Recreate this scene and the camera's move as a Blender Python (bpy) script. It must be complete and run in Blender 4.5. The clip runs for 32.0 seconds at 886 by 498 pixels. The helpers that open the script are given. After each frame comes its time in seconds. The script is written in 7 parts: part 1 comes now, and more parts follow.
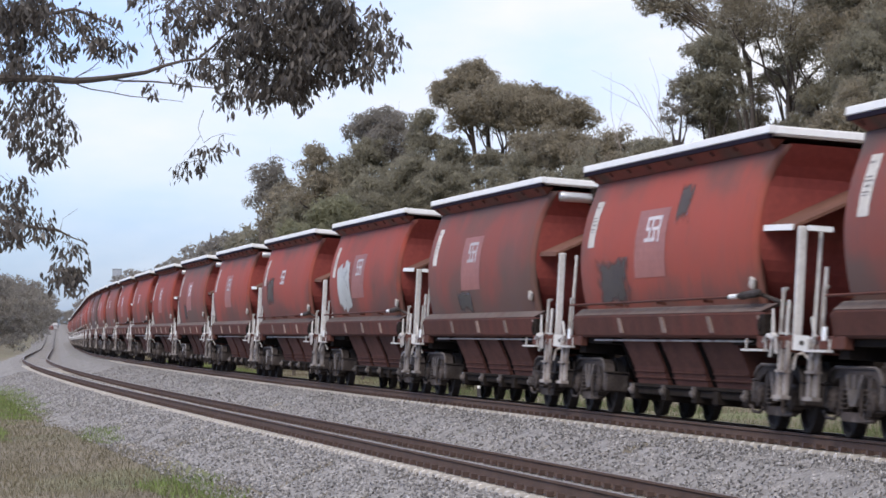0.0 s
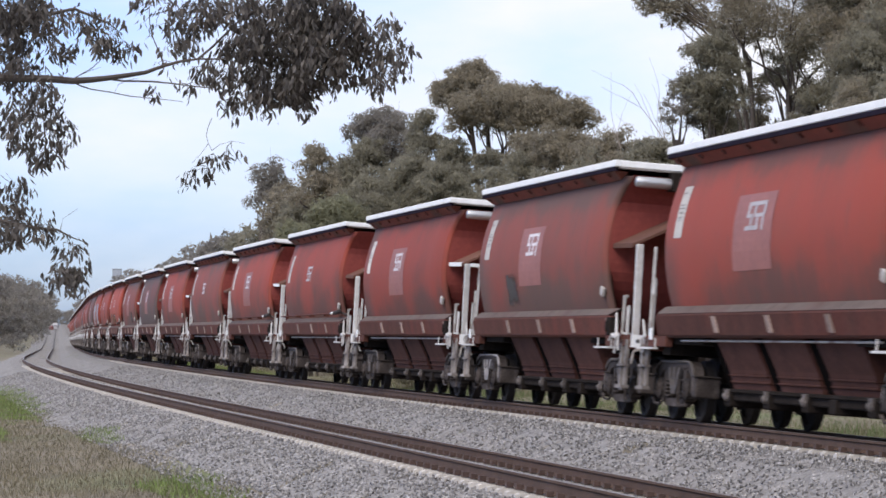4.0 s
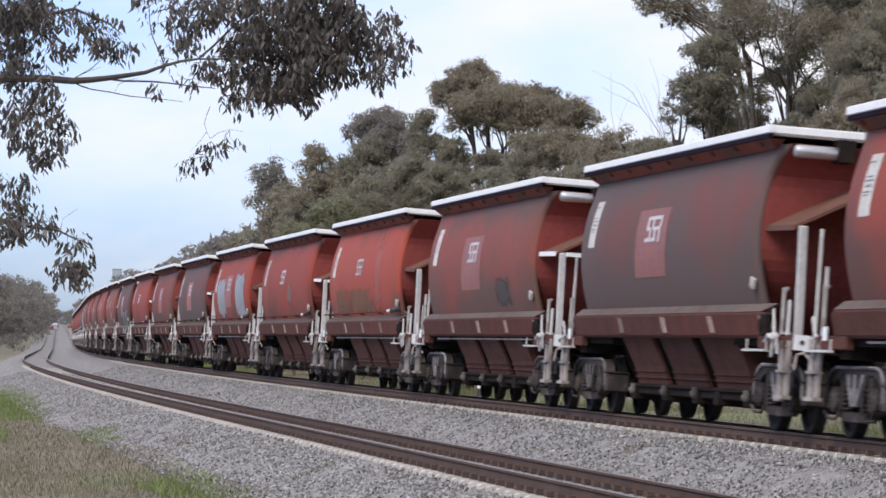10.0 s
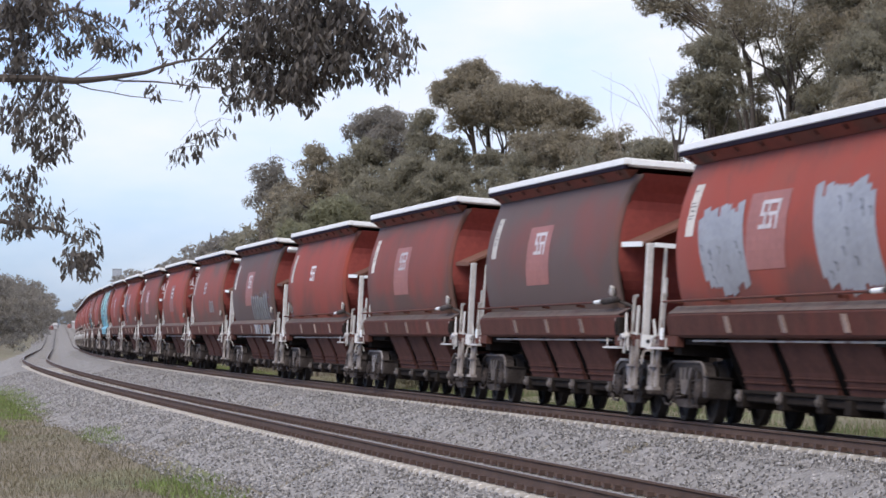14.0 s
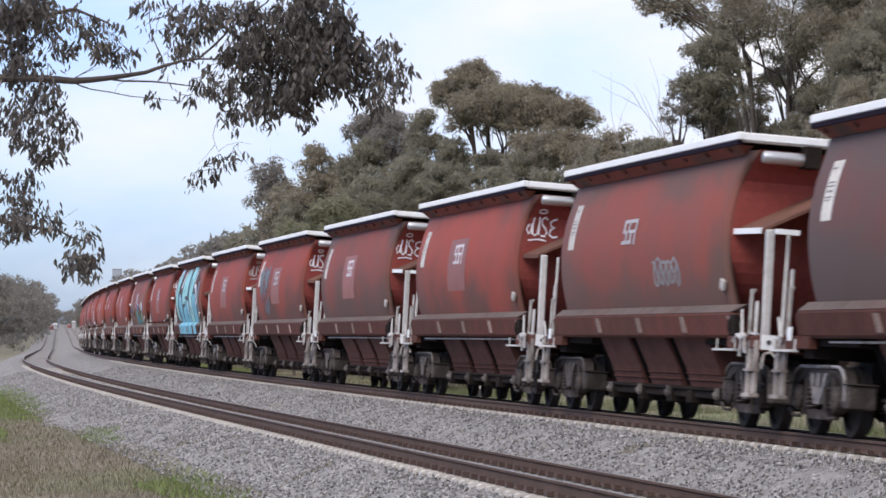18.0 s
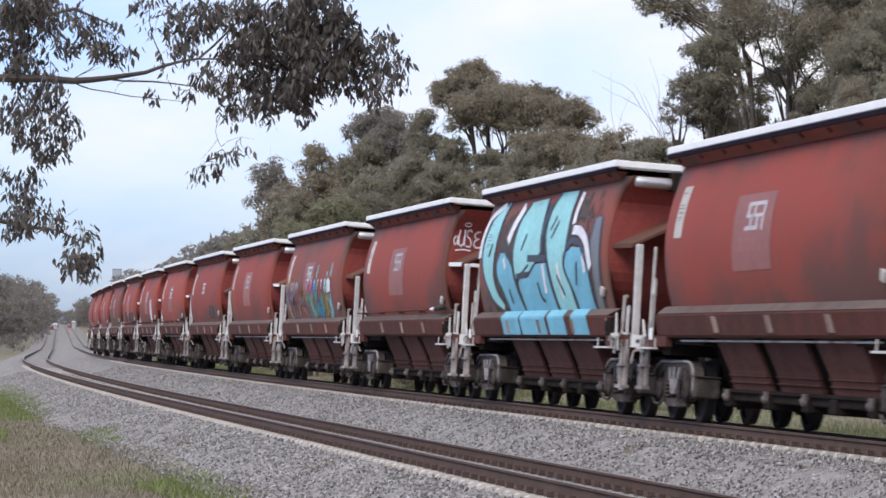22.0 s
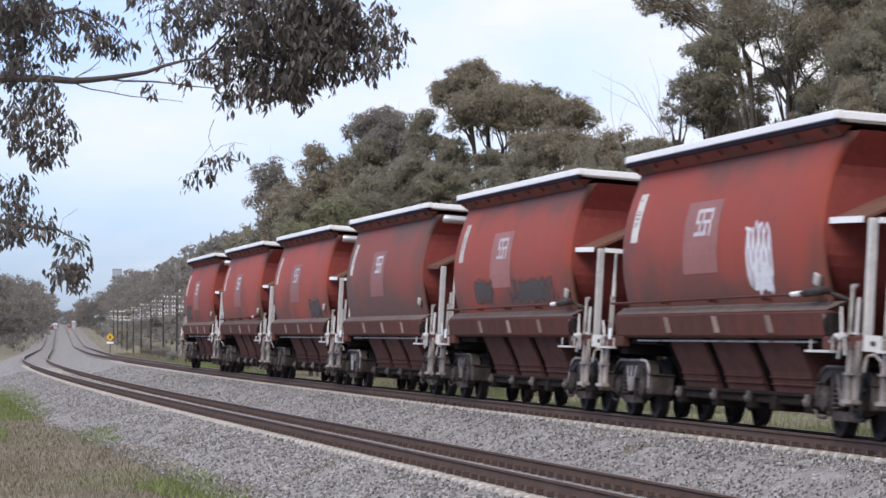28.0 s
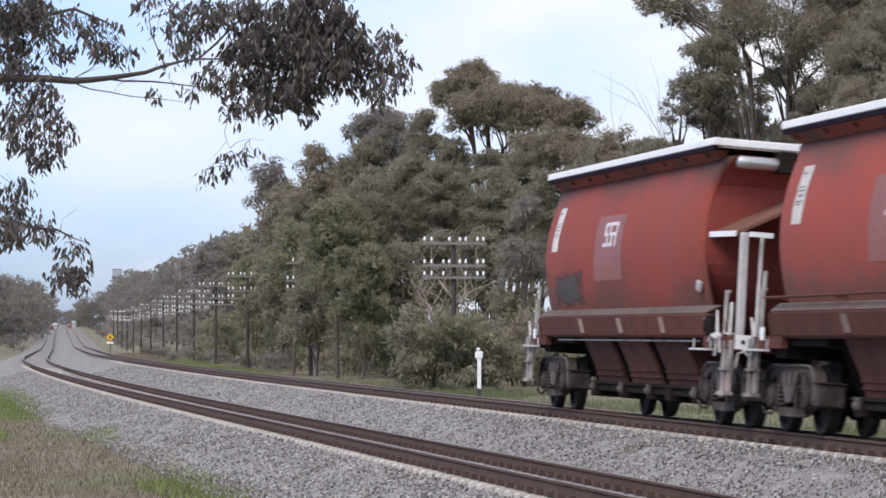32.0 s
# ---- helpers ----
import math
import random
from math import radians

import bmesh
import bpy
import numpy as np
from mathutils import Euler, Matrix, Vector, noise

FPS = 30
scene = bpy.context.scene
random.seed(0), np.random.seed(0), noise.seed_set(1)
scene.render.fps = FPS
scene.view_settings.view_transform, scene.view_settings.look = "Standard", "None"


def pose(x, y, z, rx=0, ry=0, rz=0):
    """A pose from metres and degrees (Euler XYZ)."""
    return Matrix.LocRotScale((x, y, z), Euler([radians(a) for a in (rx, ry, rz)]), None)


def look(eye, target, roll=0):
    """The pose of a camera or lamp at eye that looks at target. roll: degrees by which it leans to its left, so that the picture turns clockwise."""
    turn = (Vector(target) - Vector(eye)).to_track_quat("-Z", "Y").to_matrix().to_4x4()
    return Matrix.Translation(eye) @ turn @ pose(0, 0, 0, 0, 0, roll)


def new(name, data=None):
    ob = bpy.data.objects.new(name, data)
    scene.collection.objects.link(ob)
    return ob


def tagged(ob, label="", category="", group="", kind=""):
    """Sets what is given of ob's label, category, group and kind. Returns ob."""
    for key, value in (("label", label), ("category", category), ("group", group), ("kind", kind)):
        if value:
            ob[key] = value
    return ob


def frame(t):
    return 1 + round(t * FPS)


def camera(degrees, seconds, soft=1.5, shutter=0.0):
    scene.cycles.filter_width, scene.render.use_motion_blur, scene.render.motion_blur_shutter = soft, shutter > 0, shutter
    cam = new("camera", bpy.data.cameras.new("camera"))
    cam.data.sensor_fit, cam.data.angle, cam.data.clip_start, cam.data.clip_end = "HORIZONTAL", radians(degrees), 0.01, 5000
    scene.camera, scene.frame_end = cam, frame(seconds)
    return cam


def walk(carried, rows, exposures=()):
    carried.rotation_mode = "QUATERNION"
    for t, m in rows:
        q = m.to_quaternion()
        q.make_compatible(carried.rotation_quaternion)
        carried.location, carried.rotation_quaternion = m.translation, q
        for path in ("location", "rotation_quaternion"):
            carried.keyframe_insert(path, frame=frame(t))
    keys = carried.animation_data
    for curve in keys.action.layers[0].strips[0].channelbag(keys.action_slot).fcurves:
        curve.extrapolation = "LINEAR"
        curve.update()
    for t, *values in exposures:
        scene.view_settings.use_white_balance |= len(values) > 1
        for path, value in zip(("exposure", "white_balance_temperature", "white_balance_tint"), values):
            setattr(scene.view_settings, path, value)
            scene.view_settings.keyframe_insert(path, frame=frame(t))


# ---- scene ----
# ---------------------------------------------------------------- camera
cam = camera(14.234, 32.0, soft=1.6, shutter=0.3)
EYE = 1.3945
walk(cam, [(0.0, pose(0, 0, EYE, 91.358, 0, 0)), (32.0, pose(0, 0, EYE, 91.358, 0, 0))],
     exposures=[(0.0, 0.0, 6540, 12), (32.0, 0.0, 6540, 12)])

# ---------------------------------------------------------------- sky and sun
SUN_EL, SUN_ROT = radians(48), radians(221)
world = bpy.data.worlds.new("sky")
scene.world = world
world.use_nodes = True
wn = world.node_tree
wn.nodes.clear()
w_out = wn.nodes.new("ShaderNodeOutputWorld")
w_bg = wn.nodes.new("ShaderNodeBackground")
w_sky = wn.nodes.new("ShaderNodeTexSky")
w_sky.sky_type, w_sky.sun_disc = "NISHITA", False
w_sky.sun_elevation, w_sky.sun_rotation = SUN_EL, SUN_ROT
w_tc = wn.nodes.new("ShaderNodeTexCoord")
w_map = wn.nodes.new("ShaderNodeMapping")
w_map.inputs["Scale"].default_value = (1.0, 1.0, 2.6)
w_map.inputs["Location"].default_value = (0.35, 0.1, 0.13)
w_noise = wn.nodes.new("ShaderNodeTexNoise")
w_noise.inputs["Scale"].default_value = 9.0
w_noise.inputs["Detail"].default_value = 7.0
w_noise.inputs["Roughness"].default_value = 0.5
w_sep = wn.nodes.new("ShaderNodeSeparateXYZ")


def w_math(op, p, q):
    n = wn.nodes.new("ShaderNodeMath")
    n.operation = op
    for k, src in enumerate((p, q)):
        if isinstance(src, float):
            n.inputs[k].default_value = src
        else:
            wn.links.new(src, n.inputs[k])
    return n.outputs[0]


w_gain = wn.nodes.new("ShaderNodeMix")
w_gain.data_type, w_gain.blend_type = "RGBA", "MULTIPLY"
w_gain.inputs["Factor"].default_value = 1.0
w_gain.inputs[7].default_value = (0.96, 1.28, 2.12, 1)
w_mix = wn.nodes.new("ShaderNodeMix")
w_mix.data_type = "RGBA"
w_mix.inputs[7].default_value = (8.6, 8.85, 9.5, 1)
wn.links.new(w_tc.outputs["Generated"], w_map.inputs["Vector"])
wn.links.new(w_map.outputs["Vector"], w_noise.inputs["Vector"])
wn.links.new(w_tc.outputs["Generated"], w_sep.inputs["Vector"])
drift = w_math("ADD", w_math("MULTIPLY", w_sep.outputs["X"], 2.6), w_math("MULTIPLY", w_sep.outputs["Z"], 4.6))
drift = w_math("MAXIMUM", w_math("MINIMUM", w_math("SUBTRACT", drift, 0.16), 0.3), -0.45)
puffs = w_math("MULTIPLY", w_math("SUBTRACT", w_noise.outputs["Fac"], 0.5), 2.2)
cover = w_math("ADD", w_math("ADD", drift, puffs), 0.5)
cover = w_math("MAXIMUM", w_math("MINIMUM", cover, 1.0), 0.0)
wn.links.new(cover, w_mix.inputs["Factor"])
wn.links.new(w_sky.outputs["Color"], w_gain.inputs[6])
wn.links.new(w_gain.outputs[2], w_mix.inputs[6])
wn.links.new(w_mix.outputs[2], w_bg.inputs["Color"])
w_bg.inputs["Strength"].default_value = 0.113
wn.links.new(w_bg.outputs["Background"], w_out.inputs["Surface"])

sun_data = bpy.data.lights.new("sun", "SUN")
sun_data.energy, sun_data.angle, sun_data.color = 2.9, radians(28), (1.0, 0.97, 0.93)
sun = new("sun", sun_data)
sun.matrix_world = look((-72, -52, 120), (0, 30, 0))

# ---------------------------------------------------------------- the line of the railway
# s runs away from the camera along the far track, lat to its right, h up from the rails
RAMP, K_PLAIN, S_IN, PSI_0, PSI_1 = 40.0, 2.9002e-4, 13.32, -0.165, -0.1079
PLATEAU = (PSI_1 - PSI_0) / K_PLAIN - RAMP
S_AXIS = np.arange(-800.0, 3200.0, 0.5)
_k = np.interp(S_AXIS, [S_IN, S_IN + RAMP, S_IN + RAMP + PLATEAU, S_IN + 2 * RAMP + PLATEAU], [0, K_PLAIN, K_PLAIN, 0])


def _run(a, start):
    q = np.concatenate([[0.0], np.cumsum(a[:-1]) * 0.5])
    return q - q[1600] + start


PSI_AXIS = _run(_k, PSI_0)
X_AXIS, Y_AXIS = _run(np.sin(PSI_AXIS), 5.598), _run(np.cos(PSI_AXIS), 47.461)
Z_AXIS = -1.807e-3 * np.maximum(S_AXIS - 150, 0) + 8.191e-3 * np.maximum(S_AXIS - 500, 0)
Z_AXIS = np.where(S_AXIS > 1400, Z_AXIS[4400] + 2e-3 * (S_AXIS - 1400), Z_AXIS)
for _ in range(3):
    Z_AXIS = np.convolve(np.pad(Z_AXIS, 60, mode="edge"), np.ones(121) / 121, mode="valid")
CANT, SPACING, DROP = 0.075, -4.85, -0.28


def at(s, lat=0.0, h=0.0):
    """World place beside the track: no cant."""
    x, y, a, z = (float(np.interp(s, S_AXIS, q)) for q in (X_AXIS, Y_AXIS, PSI_AXIS, Z_AXIS))
    return Vector((x + lat * math.cos(a), y - lat * math.sin(a), z + h))


def cant_at(s):
    return CANT * float(np.interp(s, [250, 420], [1, 0]))


def railed(s, lat, h, near=False):
    """World place in the canted frame of a track."""
    c = cant_at(s)
    l2, h2 = lat * math.cos(c) + h * math.sin(c), h * math.cos(c) - lat * math.sin(c)
    return at(s, l2 + SPACING, h2 + DROP) if near else at(s, l2, h2)


def many(s, lat, h):
    """The same as at() for arrays."""
    x, y, a, z = (np.interp(s, S_AXIS, q) for q in (X_AXIS, Y_AXIS, PSI_AXIS, Z_AXIS))
    return np.stack([x + lat * np.cos(a), y - lat * np.sin(a), z + h], -1)


def on_track(s, near=False, half=1.0):
    """Pose on the rails: x towards the falling s, y away from the camera, z up."""
    a, b = railed(s + half, 0, 0, near), railed(s - half, 0, 0, near)
    x = (b - a).normalized()
    up = (railed(s, 0, 1, near) - railed(s, 0, 0, near)).normalized()
    y = up.cross(x).normalized()
    z = x.cross(y)
    m = Matrix((x, y, z)).transposed().to_4x4()
    m.translation = (a + b) / 2
    return m


SECTION = [(-2500, -2.5), (-900, -2.0), (-300, -1.4), (-120, -1.0), (-60, -1.0), (-30, -1.0), (-16, -1.0), (-11, -0.98), (-9.2, -0.93), (-8.1, -0.88), (-7.3, -0.62), (-6.6, -0.43), (-6.3, -0.42), (-5.9, -0.405),
           (-4.85, -0.475), (-3.8, -0.56), (-3.4, -0.575), (-3.0, -0.5), (-2.2, -0.2), (-1.75, -0.155), (-1.07, -0.125), (0.0, -0.2), (1.07, -0.27), (1.7, -0.32), (2.2, -0.42), (3.4, -0.9), (4.6, -1.0), (7, -0.95),
           (12, -0.9), (25, -0.9), (60, -0.9), (120, -1.0), (300, -1.4), (900, -2.0), (2500, -2.5)]
SECTION_L, SECTION_Z = [q[0] for q in SECTION], [q[1] for q in SECTION]


def ground_h(lat):
    return np.interp(lat, SECTION_L, SECTION_Z)


# ---------------------------------------------------------------- materials
def material(name, base, rough=0.7, metal=0.0, spread=0.25, scale=3.0, fine=40.0, bump=0.15, second=None, second_at=(0.5, 0.65),
             second_scale=1.2, vary=0.0, island=0.0, stretch=(1, 1, 1), spec=0.4, coords="Object", glow=0.0):
    m = bpy.data.materials.new(name)
    m.use_nodes = True
    nt = m.node_tree
    bsdf = nt.nodes["Principled BSDF"]
    bsdf.inputs["Roughness"].default_value, bsdf.inputs["Metallic"].default_value = rough, metal
    bsdf.inputs["Specular IOR Level"].default_value = spec
    tc = nt.nodes.new("ShaderNodeTexCoord")
    mp = nt.nodes.new("ShaderNodeMapping")
    mp.inputs["Scale"].default_value = stretch
    nt.links.new(tc.outputs[coords], mp.inputs["Vector"])

    def noise_node(sc, detail=5.0):
        n = nt.nodes.new("ShaderNodeTexNoise")
        n.inputs["Scale"].default_value, n.inputs["Detail"].default_value = sc, detail
        nt.links.new(mp.outputs["Vector"], n.inputs["Vector"])
        return n

    big, small = noise_node(scale), noise_node(fine, 3.0)
    add = nt.nodes.new("ShaderNodeMath")
    add.operation = "ADD"
    nt.links.new(big.outputs["Fac"], add.inputs[0])
    nt.links.new(small.outputs["Fac"], add.inputs[1])
    rng = nt.nodes.new("ShaderNodeMapRange")
    rng.inputs["From Min"].default_value, rng.inputs["From Max"].default_value = 0.65, 1.35
    rng.inputs["To Min"].default_value, rng.inputs["To Max"].default_value = 1 - spread, 1 + spread
    nt.links.new(add.outputs[0], rng.inputs["Value"])
    last = rng.outputs["Result"]
    if vary or island:
        src = nt.nodes.new("ShaderNodeObjectInfo").outputs["Random"] if vary else nt.nodes.new("ShaderNodeNewGeometry").outputs["Random Per Island"]
        amount = vary or island
        r2 = nt.nodes.new("ShaderNodeMapRange")
        r2.inputs["To Min"].default_value, r2.inputs["To Max"].default_value = 1 - amount, 1 + amount
        nt.links.new(src, r2.inputs["Value"])
        mul = nt.nodes.new("ShaderNodeMath")
        mul.operation = "MULTIPLY"
        nt.links.new(last, mul.inputs[0])
        nt.links.new(r2.outputs["Result"], mul.inputs[1])
        last = mul.outputs[0]
    col = nt.nodes.new("ShaderNodeRGB")
    col.outputs[0].default_value = (*base, 1)
    colour = col.outputs[0]
    if second:
        blot = noise_node(second_scale, 6.0)
        rr = nt.nodes.new("ShaderNodeMapRange")
        rr.inputs["From Min"].default_value, rr.inputs["From Max"].default_value = second_at
        nt.links.new(blot.outputs["Fac"], rr.inputs["Value"])
        mx = nt.nodes.new("ShaderNodeMix")
        mx.data_type = "RGBA"
        mx.inputs[7].default_value = (*second, 1)
        nt.links.new(rr.outputs["Result"], mx.inputs["Factor"])
        nt.links.new(colour, mx.inputs[6])
        colour = mx.outputs[2]
    sc = nt.nodes.new("ShaderNodeVectorMath")
    sc.operation = "SCALE"
    nt.links.new(colour, sc.inputs[0])
    nt.links.new(last, sc.inputs["Scale"])
    nt.links.new(sc.outputs["Vector"], bsdf.inputs["Base Color"])
    if glow:
        tr = nt.nodes.new("ShaderNodeBsdfTranslucent")
        ms = nt.nodes.new("ShaderNodeMixShader")
        ms.inputs[0].default_value = glow
        nt.links.new(sc.outputs["Vector"], tr.inputs["Color"])
        nt.links.new(bsdf.outputs[0], ms.inputs[1])
        nt.links.new(tr.outputs[0], ms.inputs[2])
        nt.links.new(ms.outputs[0], nt.nodes["Material Output"].inputs["Surface"])
    if bump:
        b = nt.nodes.new("ShaderNodeBump")
        b.inputs["Strength"].default_value, b.inputs["Distance"].default_value = bump, 0.02
        nt.links.new(small.outputs["Fac"], b.inputs["Height"])
        nt.links.new(b.outputs["Normal"], bsdf.inputs["Normal"])
    return m


GRIME = (0.105, 0.053, 0.04)


def paint(name, base, grime, amount, fade):
    """Sprayed steel: faded and dusty patches, soiling that gathers at seams and ends, streaks, shade painted along the
    foot; each wagon differs.
    """
    m = bpy.data.materials.new(name)
    m.use_nodes = True
    nt = m.node_tree
    bsdf = nt.nodes["Principled BSDF"]
    bsdf.inputs["Roughness"].default_value = 0.68
    bsdf.inputs["Specular IOR Level"].default_value = 0.25
    tc, info = nt.nodes.new("ShaderNodeTexCoord"), nt.nodes.new("ShaderNodeObjectInfo")
    shift = nt.nodes.new("ShaderNodeVectorMath")
    shift.operation = "MULTIPLY_ADD"
    shift.inputs[1].default_value = (1, 1, 1)
    nt.links.new(tc.outputs["Object"], shift.inputs[0])
    off = nt.nodes.new("ShaderNodeMath")
    off.operation = "MULTIPLY"
    off.inputs[1].default_value = 90.0
    nt.links.new(info.outputs["Random"], off.inputs[0])
    comb = nt.nodes.new("ShaderNodeCombineXYZ")
    nt.links.new(off.outputs[0], comb.inputs["X"])
    nt.links.new(comb.outputs[0], shift.inputs[2])

    def noise_at(scale, stretch, detail):
        mp = nt.nodes.new("ShaderNodeMapping")
        mp.inputs["Scale"].default_value = stretch
        nt.links.new(shift.outputs[0], mp.inputs["Vector"])
        n = nt.nodes.new("ShaderNodeTexNoise")
        n.inputs["Scale"].default_value, n.inputs["Detail"].default_value = scale, detail
        nt.links.new(mp.outputs[0], n.inputs["Vector"])
        return n.outputs["Fac"]

    def calc(op, p, q=0.0):
        n = nt.nodes.new("ShaderNodeMath")
        n.operation = op
        for k, src in enumerate((p, q)):
            if isinstance(src, (int, float)):
                n.inputs[k].default_value = src
            else:
                nt.links.new(src, n.inputs[k])
        return n.outputs[0]

    def ramp(src, lo, hi):
        n = nt.nodes.new("ShaderNodeMapRange")
        n.interpolation_type = "SMOOTHSTEP"
        n.inputs["From Min"].default_value, n.inputs["From Max"].default_value = lo, hi
        nt.links.new(src, n.inputs["Value"])
        return n.outputs["Result"]

    def blend(f, p, colour):
        n = nt.nodes.new("ShaderNodeMix")
        n.data_type = "RGBA"
        nt.links.new(f, n.inputs["Factor"])
        nt.links.new(p, n.inputs[6])
        n.inputs[7].default_value = (*colour, 1)
        return n.outputs[2]

    xyz = nt.nodes.new("ShaderNodeSeparateXYZ")
    nt.links.new(tc.outputs["Object"], xyz.inputs[0])
    # soot along the top, spray from the wheels and painted shade along the foot, dust swept round the corners
    top = ramp(calc("ADD", xyz.outputs["Z"], calc("MULTIPLY", calc("SUBTRACT", noise_at(1.4, (0.35, 1, 1), 3), 0.5), 0.9)), 3.25, 3.85)
    # foot also darkens the downward-facing lower side in colour, as shade would
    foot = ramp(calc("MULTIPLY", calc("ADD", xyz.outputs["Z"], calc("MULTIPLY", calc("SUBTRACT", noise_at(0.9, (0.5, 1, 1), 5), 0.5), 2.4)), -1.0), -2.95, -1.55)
    ends = ramp(calc("ADD", calc("ABSOLUTE", calc("SUBTRACT", xyz.outputs["X"], -0.1)), calc("MULTIPLY", calc("SUBTRACT", noise_at(0.8, (1, 1, 0.5), 4), 0.5), 1.8)), 4.5, 5.9)
    dirt_and_shade = calc("ADD", calc("ADD", calc("MULTIPLY", top, 0.42), calc("MULTIPLY", ends, 0.25)), calc("MULTIPLY", foot, 0.5))
    dirt_and_shade = calc("ADD", dirt_and_shade, calc("MULTIPLY", calc("SUBTRACT", noise_at(0.55, (0.55, 1, 1), 5), 0.47), 1.5))
    dirt_and_shade = calc("ADD", dirt_and_shade, calc("MULTIPLY", calc("SUBTRACT", noise_at(5.0, (1, 1, 0.12), 4), 0.5), 0.3))
    col = nt.nodes.new("ShaderNodeRGB")
    col.outputs[0].default_value = (*base, 1)
    c = blend(calc("MULTIPLY", ramp(noise_at(1.1, (0.7, 1, 1), 3), 0.35, 0.8), 0.8), col.outputs[0], fade)
    c = blend(calc("MULTIPLY", ramp(dirt_and_shade, 0.0 - amount, 0.66 - amount), 0.88), c, grime)
    c = blend(calc("MULTIPLY", ramp(noise_at(2.6, (1, 1, 0.5), 6), 0.6, 0.78), 0.4), c, (0.085, 0.06, 0.048))
    hue = calc("ADD", calc("MULTIPLY", info.outputs["Random"], 0.24), 0.88)
    sc = nt.nodes.new("ShaderNodeVectorMath")
    sc.operation = "SCALE"
    nt.links.new(c, sc.inputs[0])
    nt.links.new(hue, sc.inputs["Scale"])
    nt.links.new(sc.outputs[0], bsdf.inputs["Base Color"])
    b = nt.nodes.new("ShaderNodeBump")
    b.inputs["Strength"].default_value, b.inputs["Distance"].default_value = 0.25, 0.03
    nt.links.new(noise_at(0.9, (1, 1, 1), 2), b.inputs["Height"])
    nt.links.new(b.outputs[0], bsdf.inputs["Normal"])
    return m


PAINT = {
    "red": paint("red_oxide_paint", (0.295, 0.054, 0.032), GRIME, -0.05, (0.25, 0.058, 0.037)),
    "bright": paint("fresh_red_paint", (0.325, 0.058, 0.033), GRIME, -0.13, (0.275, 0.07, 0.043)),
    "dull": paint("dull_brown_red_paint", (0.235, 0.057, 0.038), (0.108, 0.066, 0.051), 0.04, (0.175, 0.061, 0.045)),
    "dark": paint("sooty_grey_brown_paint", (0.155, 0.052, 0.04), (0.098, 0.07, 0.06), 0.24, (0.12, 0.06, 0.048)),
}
M_END = material("end_red_paint", (0.23, 0.05, 0.039), 0.7, spec=0.2, spread=0.18, scale=1.1, fine=11, bump=0.05, second=GRIME, second_at=(0.6, 0.85), second_scale=0.8, vary=0.12)
M_FLANGE = material("dusty_red_eave_paint", (0.2, 0.052, 0.034), 0.75, spec=0.2, spread=0.22, scale=1.5, fine=14, bump=0.1, second=(0.1, 0.055, 0.04), second_at=(0.5, 0.72), second_scale=0.9, vary=0.12)
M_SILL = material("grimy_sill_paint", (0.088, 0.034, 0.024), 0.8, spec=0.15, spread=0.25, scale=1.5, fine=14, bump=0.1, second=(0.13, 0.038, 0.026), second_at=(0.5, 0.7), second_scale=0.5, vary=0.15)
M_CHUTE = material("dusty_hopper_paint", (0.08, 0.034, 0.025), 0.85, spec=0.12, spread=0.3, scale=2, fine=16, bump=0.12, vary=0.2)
M_HOOD = material("dusty_brown_hood_paint", (0.135, 0.062, 0.042), 0.8, spec=0.2, spread=0.25, scale=2, fine=16, bump=0.1, vary=0.2)
M_WHITE = material("chalky_white_paint", (0.78, 0.77, 0.74), 0.6, spread=0.1, scale=2, fine=25, bump=0.05)
M_OFFWHITE = material("worn_white_steel", (0.42, 0.385, 0.345), 0.6, spread=0.3, scale=3, fine=30, bump=0.1, second=(0.16, 0.105, 0.08), second_at=(0.5, 0.7), second_scale=2.5)
M_POST = material("chipped_white_post_paint", (0.52, 0.49, 0.455), 0.6, spread=0.2, scale=3, fine=20, bump=0.05, second=(0.25, 0.19, 0.15), second_at=(0.6, 0.75), second_scale=3.0, vary=0.12)
M_STRAP = material("tan_worn_strap_steel", (0.3, 0.26, 0.225), 0.7, spread=0.3, scale=4, fine=25, bump=0.1, second=(0.13, 0.1, 0.085), second_at=(0.45, 0.65), second_scale=3.0, vary=0.3)
M_ROOF = material("dusty_roof_sheet", (0.35, 0.32, 0.3), 0.7, spread=0.2)
M_STEEL = material("dirty_cast_steel", (0.046, 0.036, 0.031), 0.8, spec=0.15, spread=0.4, scale=4, fine=30, bump=0.2, second=(0.105, 0.085, 0.075), second_at=(0.57, 0.74), second_scale=3.0, vary=0.35)
# near-black colour that paints the shade in the gaps between hoppers
M_GAP_SHADE = material("painted_gap_shade", (0.009, 0.0075, 0.0065), 1.0, spec=0.0, spread=0.3)
M_SCUFFED = material("scuffed_bright_steel", (0.12, 0.1, 0.088), 0.75, spread=0.35, scale=5, fine=30, bump=0.15, second=(0.06, 0.05, 0.045), second_at=(0.5, 0.66), second_scale=4.0, vary=0.4)
M_PALE = material("chalked_frame_steel", (0.3, 0.275, 0.265), 0.75, spread=0.35, scale=5, fine=30, bump=0.15, second=(0.1, 0.085, 0.075), second_at=(0.48, 0.64), second_scale=4.0, vary=0.3)
M_DARK = material("black_underframe_grime", (0.022, 0.017, 0.014), 0.95, spec=0.05, spread=0.35, scale=3, fine=20, bump=0.15)
M_WHEEL = material("dark_wheel_steel", (0.022, 0.018, 0.016), 0.8, spec=0.15, spread=0.3)
